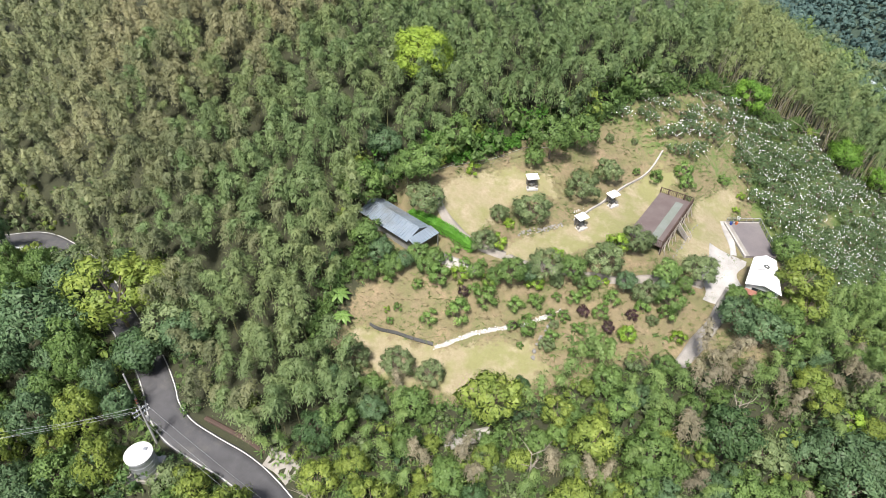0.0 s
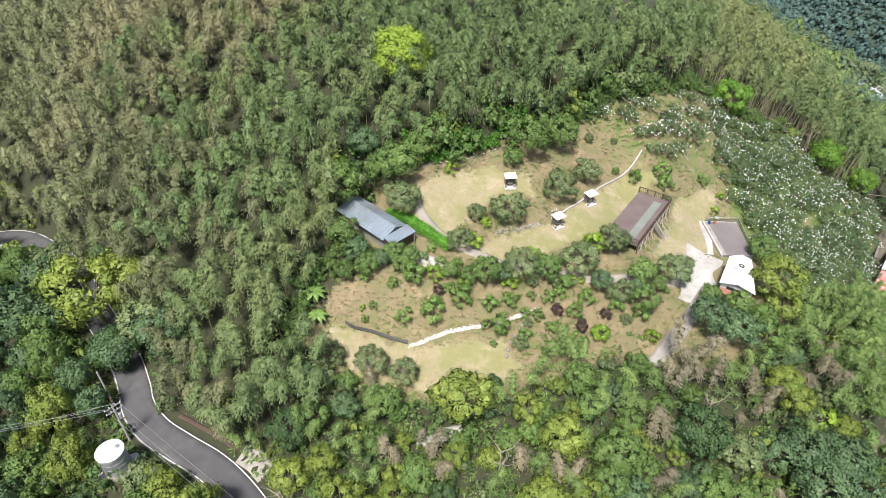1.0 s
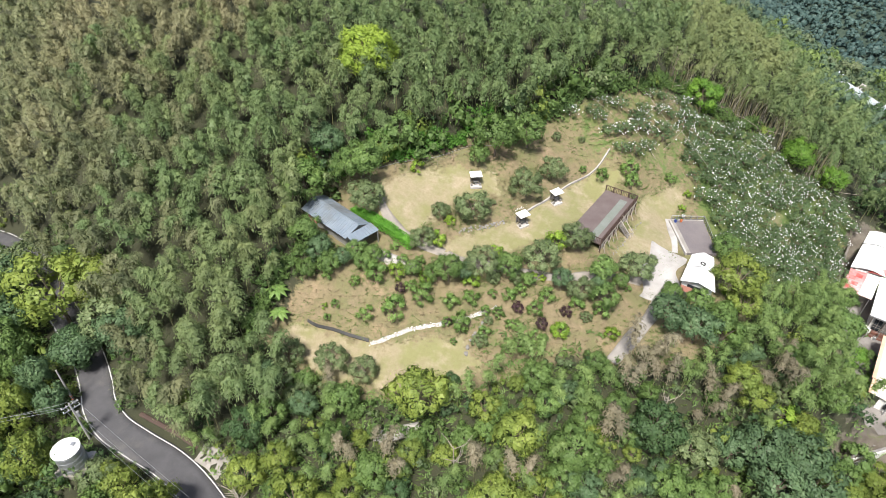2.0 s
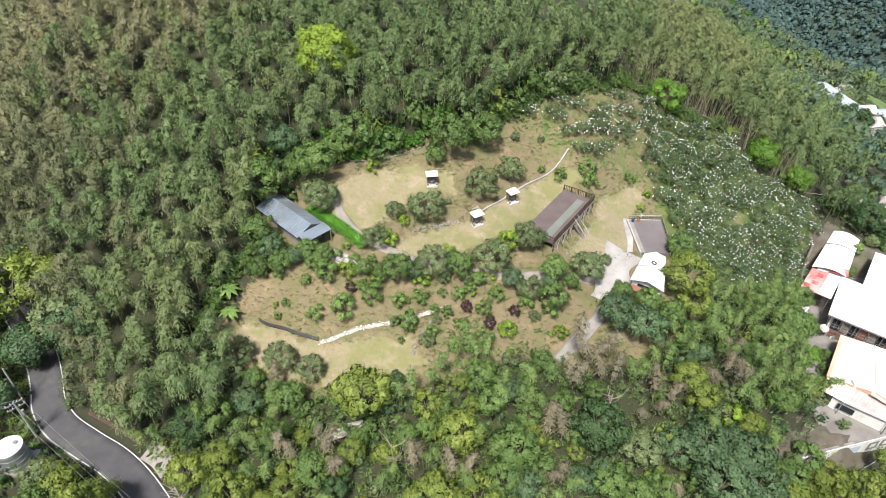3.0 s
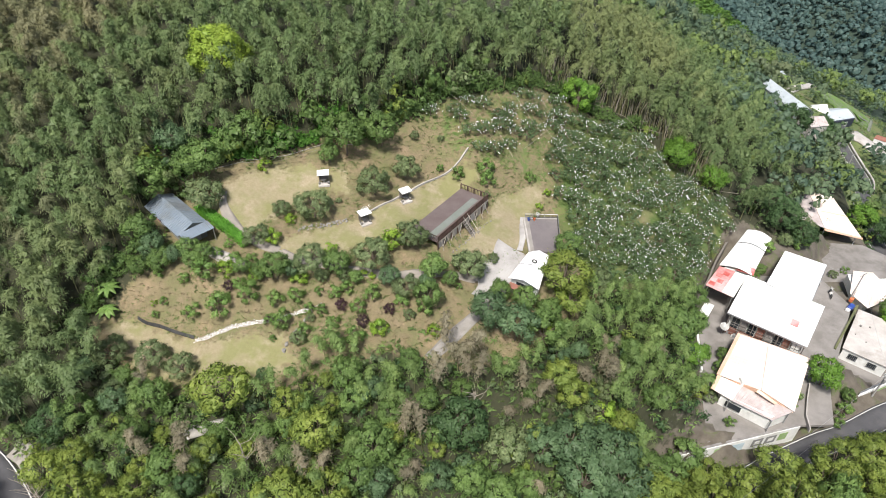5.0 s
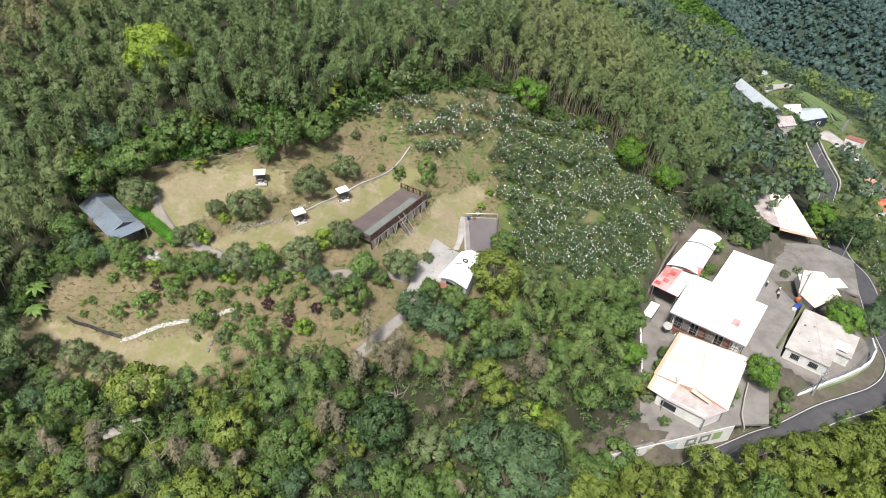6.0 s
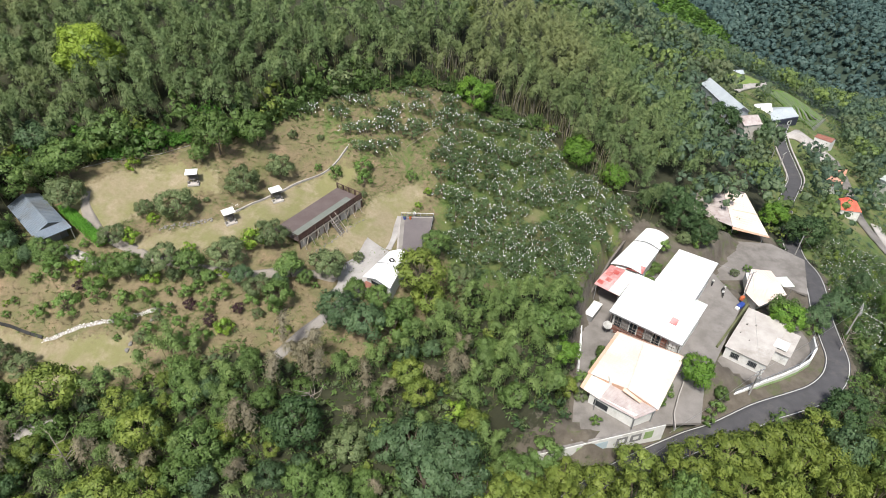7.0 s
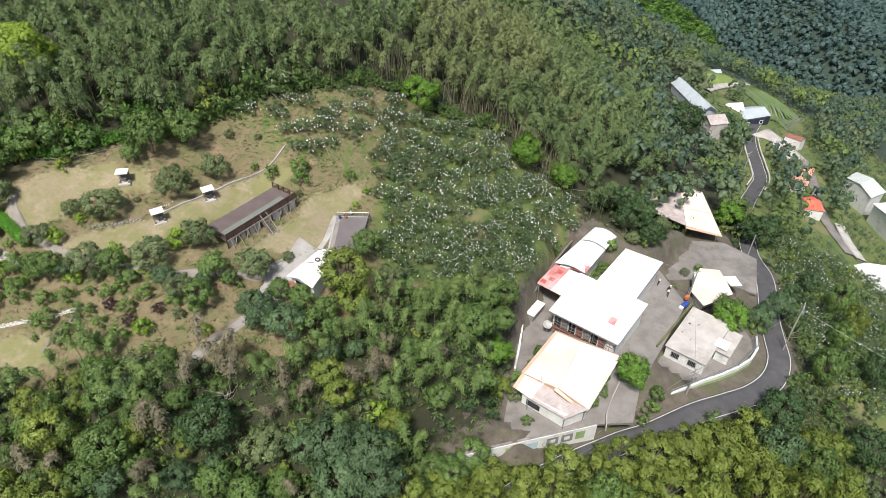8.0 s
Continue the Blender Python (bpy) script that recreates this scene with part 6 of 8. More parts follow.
shed()
deck()
terrace()
planter(44.6, 88.6, -1.8, 0.55, TARP_BLUE, "blue pot with a small plant on the terrace")
planter(45.6, 88.7, -1.8, 0.5, CLOTH_ORANGE, "orange pot with a small plant on the terrace")
planter(46.3, 89.9, -1.7, 0.6, WHITE_PAINT, "white pot at the terrace railing")
hut()
gazebo(8.8, 87.7, 10)
gazebo(22.7, 87.4, 35)
gazebo(16.5, 80.9, 35)
ribbon("apron", [(36.6, 68.6, 0), (37.6, 71.6, 0), (38.4, 74.6, 0), (39.6, 77.6, 0), (41.4, 80.6, 0)], -2.6, 2.9, 0.1, APRON, 0.3, drape=True, label="pale stained concrete apron", wobble=0.45)
ribbon("apron", [(42.6, 80.2, 0), (43.2, 83.0, 0), (43.6, 86.4, 0), (43.8, 89.8, 0)], -0.7, 0.4, 0.13, APRON, 0.3, drape=True, label="narrow concrete strip beside the terrace", wobble=0.1)



# ---- the hamlet ----
def flat(points, z):
    return [(x, y, z) for x, y in points]


def prism(name, points, z0, z1, material, parent, label=""):
    return part(name, a_slab(flat(points, z1), z1 - z0), material, parent, label)


def front_bays(root):
    """The barn's front: brick below, framed window bays above."""
    a, b = Vector((83.9, 82.9, 0)), Vector((93.9, 75.5, 0))
    d = (b - a).normalized()
    o = Vector((d.y, -d.x, 0)) * 0.06
    def plate(s0, s1, z0, z1, m, name, depth, holder):
        p, q = a.lerp(b, s0) + o * depth, a.lerp(b, s1) + o * depth
        return part(name, a_slab([p + Vector((0, 0, z1)), q + Vector((0, 0, z1)), q - o * 0.9 + Vector((0, 0, z1)), p - o * 0.9 + Vector((0, 0, z1))], z1 - z0), m, holder)
    plate(0.0, 1.0, -23.0, -21.2, BRICK_RED, "brick_base", 1.0, root)
    for k in range(8):
        s = 0.03 + k * 0.121
        win = plate(s, s + 0.1, -21.1, -18.6, (GLASS, TILE_OLD, GLASS, BRICK_RED, TILE_OLD, GLASS, BRICK_RED, WHITE_PAINT)[k], "window", 1.0, root)
        plate(s, s + 0.1, -19.9, -19.8, GREY_WOOD, "mullion", 2.0, win)
        plate(s + 0.047, s + 0.053, -21.1, -18.6, GREY_WOOD, "mullion", 2.0, win)


def big_barn():
    root = thing("barn", 0, 0, 0, 0, "long barn with white sheet-metal roofs and a brick front", "barn")
    prism("wall", [(84.0, 83.2), (90.6, 92.4), (101.0, 84.6), (94.2, 75.8)], -23.2, -18.1, WHITE_PAINT, root)
    front_bays(root)
    roof = part("roof", sheet((82.8, 82.8, -17.75), (94.0, 74.55, -17.75), (101.7, 84.85, -17.45), (90.3, 93.5, -17.45), 22), WHITE_ROOF, root)
    part("patch", a_slab([(94.2, 79.2, -17.5), (95.2, 80.6, -17.46), (94.2, 81.4, -17.46), (93.2, 80.0, -17.5)], 0.1), PINK_ROOF, roof, "faded red roof patch")
    part("skylight", a_slab([(95.9, 78.4, -17.52), (101.2, 85.1, -17.36), (98.6, 87.1, -17.36), (93.3, 80.4, -17.52)], 0.06), GREEN_SHEET, roof, "pale green translucent roof strip")
    part("fascia", a_slab([(82.75, 82.75, -17.72), (93.95, 74.5, -17.72), (94.0, 74.58, -17.72), (82.82, 82.85, -17.72)], 0.28), STEEL, roof)
    prism("wing_wall", [(94.4, 92.0), (101.0, 100.8), (106.9, 97.0), (100.2, 87.4)], -23.2, -17.7, WHITE_PAINT, root)
    part("wing_roof", sheet((92.9, 90.75, -17.2), (100.85, 101.35, -17.2), (107.6, 97.15, -17.3), (99.4, 85.7, -17.3), 14), WHITE_ROOF, root)
    part("wing_fascia", a_slab([(99.5, 85.65, -17.28), (107.68, 97.1, -17.28), (107.62, 97.15, -17.28), (99.42, 85.7, -17.28)], 0.25), STEEL, root)
    for i in range(7):
        s = i / 6
        x, y = 83.4 + 10.4 * s, 82.6 - 7.7 * s
        part("post", a_box(x - 0.06, y - 0.06, -23, x + 0.06, y + 0.06, -17.95), GREY_WOOD, root)
    for z in (-22, -21, -20):
        part("rail", a_tube([(83.7, 82.3, z), (92.6, 75.7, z)], 0.05), GREY_WOOD, root)


def long_shed():
    root = thing("curved_roof_shed", 0, 0, 0, 0, "shed with rounded white roof and red lean-to", "shed")
    prism("wall", [(86.3, 95.6), (95.4, 107.4), (98.6, 105.0), (91.6, 94.6)], -21.5, -17.7, WHITE_PAINT, root)
    a0, a1, b0, b1 = Vector((85.5, 96.2, -17.3)), Vector((91.2, 93.4, -17.5)), Vector((95.7, 108.7, -17.3)), Vector((99.9, 105.8, -17.5))
    for s0, s1 in ((0.0, 0.62), (0.645, 1.0)):
        bm = bmesh.new()
        rows = []
        for s in (s0, s1):
            p, q = a0.lerp(b0, s), a1.lerp(b1, s)
            rows.append([bm.verts.new(p.lerp(q, k / 8) + Vector((0, 0, 0.7 * math.sin(math.pi * k / 8) - d))) for d in (0, 0.08) for k in range(9)])
        for k in range(8):
            bm.faces.new((rows[0][k], rows[0][k + 1], rows[1][k + 1], rows[1][k]))
            bm.faces.new((rows[0][9 + k], rows[1][9 + k], rows[1][10 + k], rows[0][10 + k]))
            for r in rows:
                bm.faces.new((r[k], r[k + 1], r[10 + k], r[9 + k]))
        for k in (0, 8):
            bm.faces.new((rows[0][k], rows[1][k], rows[1][9 + k], rows[0][9 + k]))
        bmesh.ops.recalc_face_normals(bm, faces=bm.faces)
        part("roof", bm, WHITE_ROOF, root)
    lean = part("lean_to_roof", sheet((81.5, 91.2, -18.4), (85.75, 87.7, -18.4), (90.25, 93.4, -17.62), (85.6, 96.1, -17.5), 8), PINK_ROOF, root, "faded red and pink lean-to roof")
    part("roof_patch", sheet((84.0, 89.2, -18.34), (85.8, 87.7, -18.34), (90.2, 93.4, -17.56), (88.3, 94.5, -17.5), 4), GREEN_SHEET, lean, "pale green translucent strip")
    for k, (u, w) in enumerate(((0.05, 0.1), (0.3, 0.32), (0.1, 0.55), (0.35, 0.72))):
        p, q, h = Vector((81.5, 91.2, -18.4)), Vector((3.0, -2.47, 0)), Vector((4.1, 4.9, 0.9))
        c = [p + q * (u + i) + h * (w + j) + Vector((0, 0, 0.09)) for i, j in ((0, 0), (0.3, 0), (0.3, 0.16), (0, 0.16))]
        part("roof_patch", a_slab(c, 0.05), RED_ROOF, lean, "rust-red sheet of the lean-to")
    part("red_sheet", a_slab([(88.4, 95.0, -17.45), (91.4, 93.3, -17.45), (92.4, 95.2, -17.2), (90.9, 95.6, -17.0)], 0.06), RED_ROOF, root, "rust-red roof sheet")
    for x, y in ((82.0, 91.1), (85.7, 88.1)):
        part("post", a_box(x - 0.06, y - 0.06, -23, x + 0.06, y + 0.06, -18.5), STEEL, root)
    # a plain box stands in for the long white roof beside the lean-to
    edge_box = thing("lean_to_edge_box", 81.2, 87.2, -23, 55, "long white-lidded box in place of the lean-to's white roof edge", "container")
    part("box", a_box(-2.2, -0.8, 0, 2.2, 0.8, 1.5, bevel=0.05), GREY_PAINT, edge_box)
    part("lid", a_box(-2.3, -0.9, 1.5, 2.3, 0.9, 1.62, bevel=0.04), WHITE_PAINT, edge_box)


def orange_house():
    root = thing("house", 0, 0, 0, 0, "house under a bright cream roof with orange edges", "house")
    prism("wall", [(84.5, 77.8), (93.9, 73.2), (86.9, 62.6), (83.2, 61.0), (76.9, 65.8), (78.8, 70.4)], -23.2, -20.0, WHITE_PAINT, root)
    # the ridge runs from the back hip to the front gable
    r0, r1 = (87.7, 75.4, -18.0), (82.6, 65.0, -18.15)
    w, n, e, f = (77.0, 69.1, -19.25), (83.9, 78.7, -19.05), (94.65, 73.4, -19.4), (87.2, 62.0, -19.55)
    roof = part("roof", sheet(n, w, r1, r0, 13), CREAM_ROOF, root)
    part("roof", sheet(f, e, r0, r1, 16), CREAM_ROOF, root)
    part("hip", a_slab([n, r0, e, (93.9, 74.3, -19.6), (84.6, 79.1, -19.4)], 0.06), ORANGE_TRIM, root, "peach-coloured hip sheet")
    part("ridge_cap", a_tube([r0, r1], 0.11, 6), CREAM_ROOF, roof)
    bm = bmesh.new()
    tri = [bm.verts.new(Vector(p) + o) for o in (Vector((0.1, 0.14, -0.06)), Vector((-0.02, -0.02, -0.06))) for p in ((77.1, 69.0, -19.6), (82.6, 65.05, -18.1), (87.1, 62.1, -19.9))]
    bm.faces.new(tri[:3])
    bm.faces.new(tri[3:][::-1])
    for k in range(3):
        bm.faces.new((tri[k], tri[3 + k], tri[3 + (k + 1) % 3], tri[(k + 1) % 3]))
    bmesh.ops.recalc_face_normals(bm, faces=bm.faces)
    part("front_gable", bm, ORANGE_TRIM, root)
    part("edge_trim", a_slab([(83.8, 78.95, -19.0), (84.2, 78.5, -18.92), (77.3, 68.85, -19.12), (76.85, 69.2, -19.2)], 0.12), ORANGE_TRIM, root)
    part("gable", a_slab([(82.2, 65.3, -18.2), (84.6, 63.2, -18.85), (84.3, 62.9, -19.0), (81.8, 65.0, -18.5)], 0.12), ORANGE_TRIM, root)
    part("porch_roof", sheet((75.4, 66.6, -20.0), (78.05, 64.3, -20.1), (80.4, 66.8, -19.2), (77.05, 69.0, -19.35), 6), CREAM_ROOF, root)
    part("porch_edge", a_slab([(75.3, 66.7, -19.93), (75.75, 66.3, -19.93), (77.5, 68.7, -19.25), (77.0, 69.1, -19.28)], 0.1), ORANGE_TRIM, root)
    part("veranda_roof", sheet((78.1, 64.25, -20.15), (83.3, 60.55, -20.15), (87.1, 62.1, -19.65), (80.5, 66.9, -19.15), 14), PALE_ROOF, root, "weathered pinkish veranda roof")
    tank = part("roof_tank", a_box(80.0, 66.6, -19.4, 81.4, 67.8, -18.1, bevel=0.1), WHITE_PAINT, root, "small white rooftop box")
    part("tank_lid", a_box(80.1, 66.7, -18.1, 81.3, 67.7, -18.0), WHITE_ROOF, tank)
    for x, y in ((83.1, 60.5), (77.6, 64.3), (86.6, 62.2)):
        part("post", a_box(x - 0.07, y - 0.07, -23.2, x + 0.07, y + 0.07, -20.1), STEEL, root)
    part("window", a_slab([(77.6, 65.0, -21.0), (79.6, 63.45, -21.0), (79.56, 63.4, -21.0), (77.56, 64.95, -21.0)], 1.2), GLASS, root)


def concrete_house():
    root = thing("flat_roof_house", 104.8, 79.7, -26.2, -38.0, "white flat-roofed concrete house with two barred windows", "house")
    # local x: along the front from the corner, y: back
    part("wall", a_box(0.25, 0.25, -0.4, 7.5, 13.2, 2.95), WHITE_PAINT, root)
    roof = part("roof", a_box(0, 0, 2.95, 7.75, 13.5, 3.2, bevel=0.04), PALE_CONCRETE, root, "stained bare concrete flat roof")
    part("annex_wall", a_box(7.75, 5.5, -0.4, 10.2, 12.0, 2.6), WHITE_PAINT, root)
    part("annex_roof", a_box(7.76, 5.2, 2.6, 10.4, 12.3, 2.8, bevel=0.03), PALE_CONCRETE, root)
    part("roof_hatch", a_box(7.0, 5.8, 3.2, 9.4, 8.4, 3.3), WHITE_PAINT, root)
    for x, y, s in ((1.2, 8.2, 0.35), (2.7, 9.0, 0.3), (1.0, 5.2, 0.22), (3.0, 4.2, 0.2)):
        part("roof_block", a_box(x, y, 3.2, x + s, y + s, 3.2 + 0.6 * s), STONE, roof)
    for x in (1.4, 4.6):
        win = part("window", a_box(x, 0.2, 1.15, x + 1.5, 0.26, 2.3), GLASS, root)
        for k in range(5):
            part("window_bar", a_box(x + 0.1 + 0.3 * k, 0.1, 1.15, x + 0.14 + 0.3 * k, 0.16, 2.3), STEEL, win)
        part("window_frame", a_box(x - 0.1, 0.14, 1.05, x + 1.6, 0.2, 1.15), GREY_PAINT, win)


def cream_hut():
    root = thing("workshop", 0, 0, 0, 0, "low workshop under a pale cream metal roof", "shed")
    prism("wall", [(115.4, 95.3), (117.2, 102.4), (122.6, 102.4), (122.6, 96.2), (116.2, 93.0)], -26.3, -24.1, WHITE_PAINT, root)
    part("roof", sheet((115.9, 91.5, -23.9), (114.5, 96.0, -23.9), (118.3, 102.7, -23.3), (120.2, 97.6, -23.1), 8), CREAM_ROOF, root)
    part("roof", sheet((122.9, 95.1, -23.7), (115.95, 91.5, -23.88), (120.2, 97.55, -23.1), (122.6, 99.4, -23.2), 8), CREAM_ROOF, root)
    part("roof", sheet((118.3, 102.75, -23.32), (122.5, 102.5, -23.5), (122.6, 99.35, -23.22), (120.2, 97.6, -23.12), 6), CREAM_ROOF, root)
    part("lean_to_roof", sheet((123.7, 98.1, -24.2), (123.0, 101.1, -24.1), (125.8, 101.6, -24.3), (126.3, 98.5, -24.4), 6), GREEN_SHEET, root)
    for x, y in ((126.0, 98.7), (125.6, 101.4)):
        part("post", a_box(x - 0.05, y - 0.05, -28.5, x + 0.05, y + 0.05, -24.4), STEEL, root)


def open_barn():
    root = thing("open_barn", 0, 0, 0, 0, "open-sided barn with a faded cream and grey roof", "barn")
    part("roof", sheet((113.7, 127.2, -25.2), (115.0, 137.2, -25.0), (124.0, 138.6, -24.4), (120.7, 120.4, -24.8), 14), PALE_ROOF, root, "faded grey-pink roof sheets")
    part("roof", sheet((129.4, 135.6, -25.0), (128.5, 117.6, -25.4), (120.75, 120.3, -24.75), (124.05, 138.5, -24.35), 18), CREAM_ROOF, root)
    part("edge", a_slab([(120.6, 120.2, -24.8), (128.6, 117.6, -25.35), (128.5, 117.1, -25.4), (120.5, 119.6, -24.9)], 0.18), ORANGE_TRIM, root)
    part("seam", a_slab([(123.2, 127.6, -24.65), (129.0, 126.2, -25.1), (128.9, 125.9, -25.1), (123.1, 127.3, -24.65)], 0.1), ORANGE_TRIM, root)
    for x, y in ((127.9, 118.6), (121.2, 120.8), (124.0, 137.5), (115.2, 128.0), (128.6, 127.0), (128.9, 134.5)):
        part("post", a_tube([(x, y, -29.2), (x, y, -25.3)], 0.1), STEEL, root)
    part("back_wall", a_slab([(115.4, 136.2, -25.3), (128.6, 135.6, -25.3), (128.6, 135.9, -25.3), (115.4, 136.5, -25.3)], 3.9), TILE_OLD, root)
    part("side_wall", a_slab([(114.6, 127.6, -25.4), (115.6, 136.0, -25.4), (115.9, 136.0, -25.4), (114.9, 127.6, -25.4)], 3.9), TILE_OLD, root)


big_barn()
long_shed()
orange_house()
concrete_house()
cream_hut()
open_barn()
for poly, z, lab in (([(73.0, 58.2), (80.2, 59.3), (88.6, 61.8), (95, 62.2), (98, 70), (104, 79), (112, 91), (110, 98), (108, 106), (101, 108), (92, 100), (84, 97), (78.5, 89), (77, 78)], -22.95, "stained grey concrete yard"),
                     ([(96.5, 64.6), (99.5, 66.0), (103.8, 70.1), (110.3, 73.0), (117.6, 76.2), (120.5, 78.0), (122.6, 80.6), (123.5, 84.5), (122.5, 90), (116.5, 91.5), (104.4, 79.3), (98.5, 70)], -25.97, "concrete forecourt below the retaining wall"),
                     ([(112, 104), (123, 104.5), (131, 100), (135.5, 112), (130, 118), (118, 119)], -27.95, "weathered concrete yard by the open barn")):
    tagged(part("yard", a_slab(flat(poly, z), 0.5), YARD, None), lab, kind="structure")


# ---- edges, walls and small things of the clearing ----
def on(x, y):
    return float(land(x, y))


def hedge():
    root = thing("hedge", -11.2, 81.6, on(-11.2, 81.6), 0, "clipped bright green hedge beside the shed", "hedge")
    rng = np.random.default_rng(90)
    line = glide([(-11.2, 81.6, 0), (-8.4, 79.0, 0), (-6.1, 76.9, 0), (-3.4, 74.9, 0), (-0.9, 73.3, 0)], 0.2)
    c, up = [], []
    for x, y, _ in line:
        z = on(x, y)
        for _ in range(64):
            a, h = rng.uniform(-1, 1), rng.uniform(0.1, 1.4)
            side = rng.uniform(0, 1) < 0.5
            o = math.copysign(0.72, a) if side else a * 0.75
            c.append((x + 0.66 * o + rng.normal(0, 0.08), y + 0.75 * o + rng.normal(0, 0.08), z + (h if side else 1.42 + rng.normal(0, 0.07))))
            up.append((0.66 * o * (1.5 if side else 0.2), 0.75 * o * (1.5 if side else 0.2), 0.4 if side else 1))
    c, up = np.array(c), np.array(up) + rng.normal(0, 0.2, (len(c), 3))
    v = leaf_quads(rng, c, rng.normal(size=c.shape), up, rng.uniform(0.16, 0.3, len(c)), rng.uniform(0.12, 0.2, len(c)))
    root.matrix_basis = Matrix()
    share("foliage", mesh_of("hedge_foliage", v, blades(len(c)), L_HEDGE), root)
    bm = bmesh.new()
    tube(bm, [(x, y, on(x, y) + 0.7) for x, y, _ in line[::4]], 0.6, 8)
    part("stem", bm, L_HEDGE, root)


def rock_mesh(name, seed, material):
    bm = bmesh.new()
    bmesh.ops.create_icosphere(bm, subdivisions=1, radius=0.5)
    rng = np.random.default_rng(seed)
    for v in bm.verts:
        v.co *= 1 + rng.uniform(-0.22, 0.22)
        v.co.z *= 0.7
    me = bpy.data.meshes.new(name)
    bm.to_mesh(me)
    bm.free()
    me.materials.append(material)
    return me


def stone_row(name, line, step, size, material, label, seed, rows=1, category="stone edging"):
    root = thing(name, 0, 0, 0, 0, label, category)
    rng = np.random.default_rng(seed)
    rocks = [rock_mesh("stone", seed * 10 + k, material) for k in range(4)]
    for x, y, _ in glide([(a, b, 0) for a, b in line], step):
        for r in range(rows):
            px, py = x + rng.normal(0, 0.16), y + rng.normal(0, 0.1) + 0.3 * r
            s = size * rng.uniform(0.7, 1.3)
            share("stone", rocks[int(rng.integers(4))], root, pose(px, py, on(px, py) + 0.12 * s, 0, 0, float(rng.uniform(0, 360))) @ Matrix.Diagonal((s * 1.3, s, s, 1)))


def kerb_wall():
    line = glide([(15.6, 82.3, 0), (18.4, 84.8, 0), (21.9, 88.2, 0), (26.6, 93.3, 0), (31.0, 96.6, 0), (33.5, 99.5, 0)], 1.0)
    root = thing("kerb_wall", 0, 0, 0, 0, "low concrete kerb along the foot of the bank", "kerb")
    for a, b in zip(line[:-1], line[1:]):
        d = Vector((b[0] - a[0], b[1] - a[1], 0)).normalized()
        n = Vector((-d.y, d.x, 0)) * 0.14
        za, zb = on(a[0], a[1]), on(b[0], b[1])
        bm = bmesh.new()
        p = [Vector((a[0], a[1], za + 0.28)) + n, Vector((a[0], a[1], za + 0.28)) - n, Vector((b[0], b[1], zb + 0.28)) - d * 0.02 - n, Vector((b[0], b[1], zb + 0.28)) - d * 0.02 + n]
        part("kerb_block", slab(bm, p, 0.5), CONCRETE, root)
    rng = np.random.default_rng(95)
    c = []
    for x, y, _ in glide([(16.2, 83.4, 0), (21.2, 88.0, 0)], 0.15):
        c.append((x - 0.35 + rng.normal(0, 0.15), y + 0.4 + rng.normal(0, 0.15), on(x, y) + 0.4 + rng.normal(0, 0.1)))
    c = np.repeat(np.array(c), 4, 0) + rng.normal(0, 0.12, (4 * len(c), 3))
    v = leaf_quads(rng, c, rng.normal(size=c.shape), np.tile((0, 0, 1.0), (len(c), 1)) + rng.normal(0, 0.3, c.shape), np.full(len(c), 0.13), np.full(len(c), 0.1))
    bed = thing("flower_bed", 0, 0, 0, 0, "row of small white flowers behind the kerb", "flowers")
    ob = share("blossom", mesh_of("blossom", v[: len(v) // 12 * 3], blades(len(v) // 12), BAG), bed)
    tagged(ob, kind="stuff")
    tagged(share("leaf", mesh_of("flower_leaf", v[len(v) // 12 * 3:] - (0, 0, 0.1), blades(len(v) // 3 - len(v) // 12), L_GREEN), bed), kind="stuff")


def drain():
    pts = glide([(-16.3, 63.8, 0), (-14.5, 62.9, 0), (-12.3, 62.2, 0), (-9.5, 61.2, 0), (-6.6, 60.4, 0)], 0.8)
    root = thing("drain_edge", 0, 0, 0, 0, "black plastic edging sheet at the foot of the bank", "edging")
    for a, b in zip(pts[:-1], pts[1:]):
        part("edging_board", a_slab([(a[0], a[1] + 0.28, on(a[0], a[1]) + 0.5), (a[0], a[1] - 0.05, on(a[0], a[1]) + 0.18), (b[0] - 0.03, b[1] - 0.05, on(b[0], b[1]) + 0.18), (b[0] - 0.03, b[1] + 0.28, on(b[0], b[1]) + 0.5)], 0.12), BLACK, root)


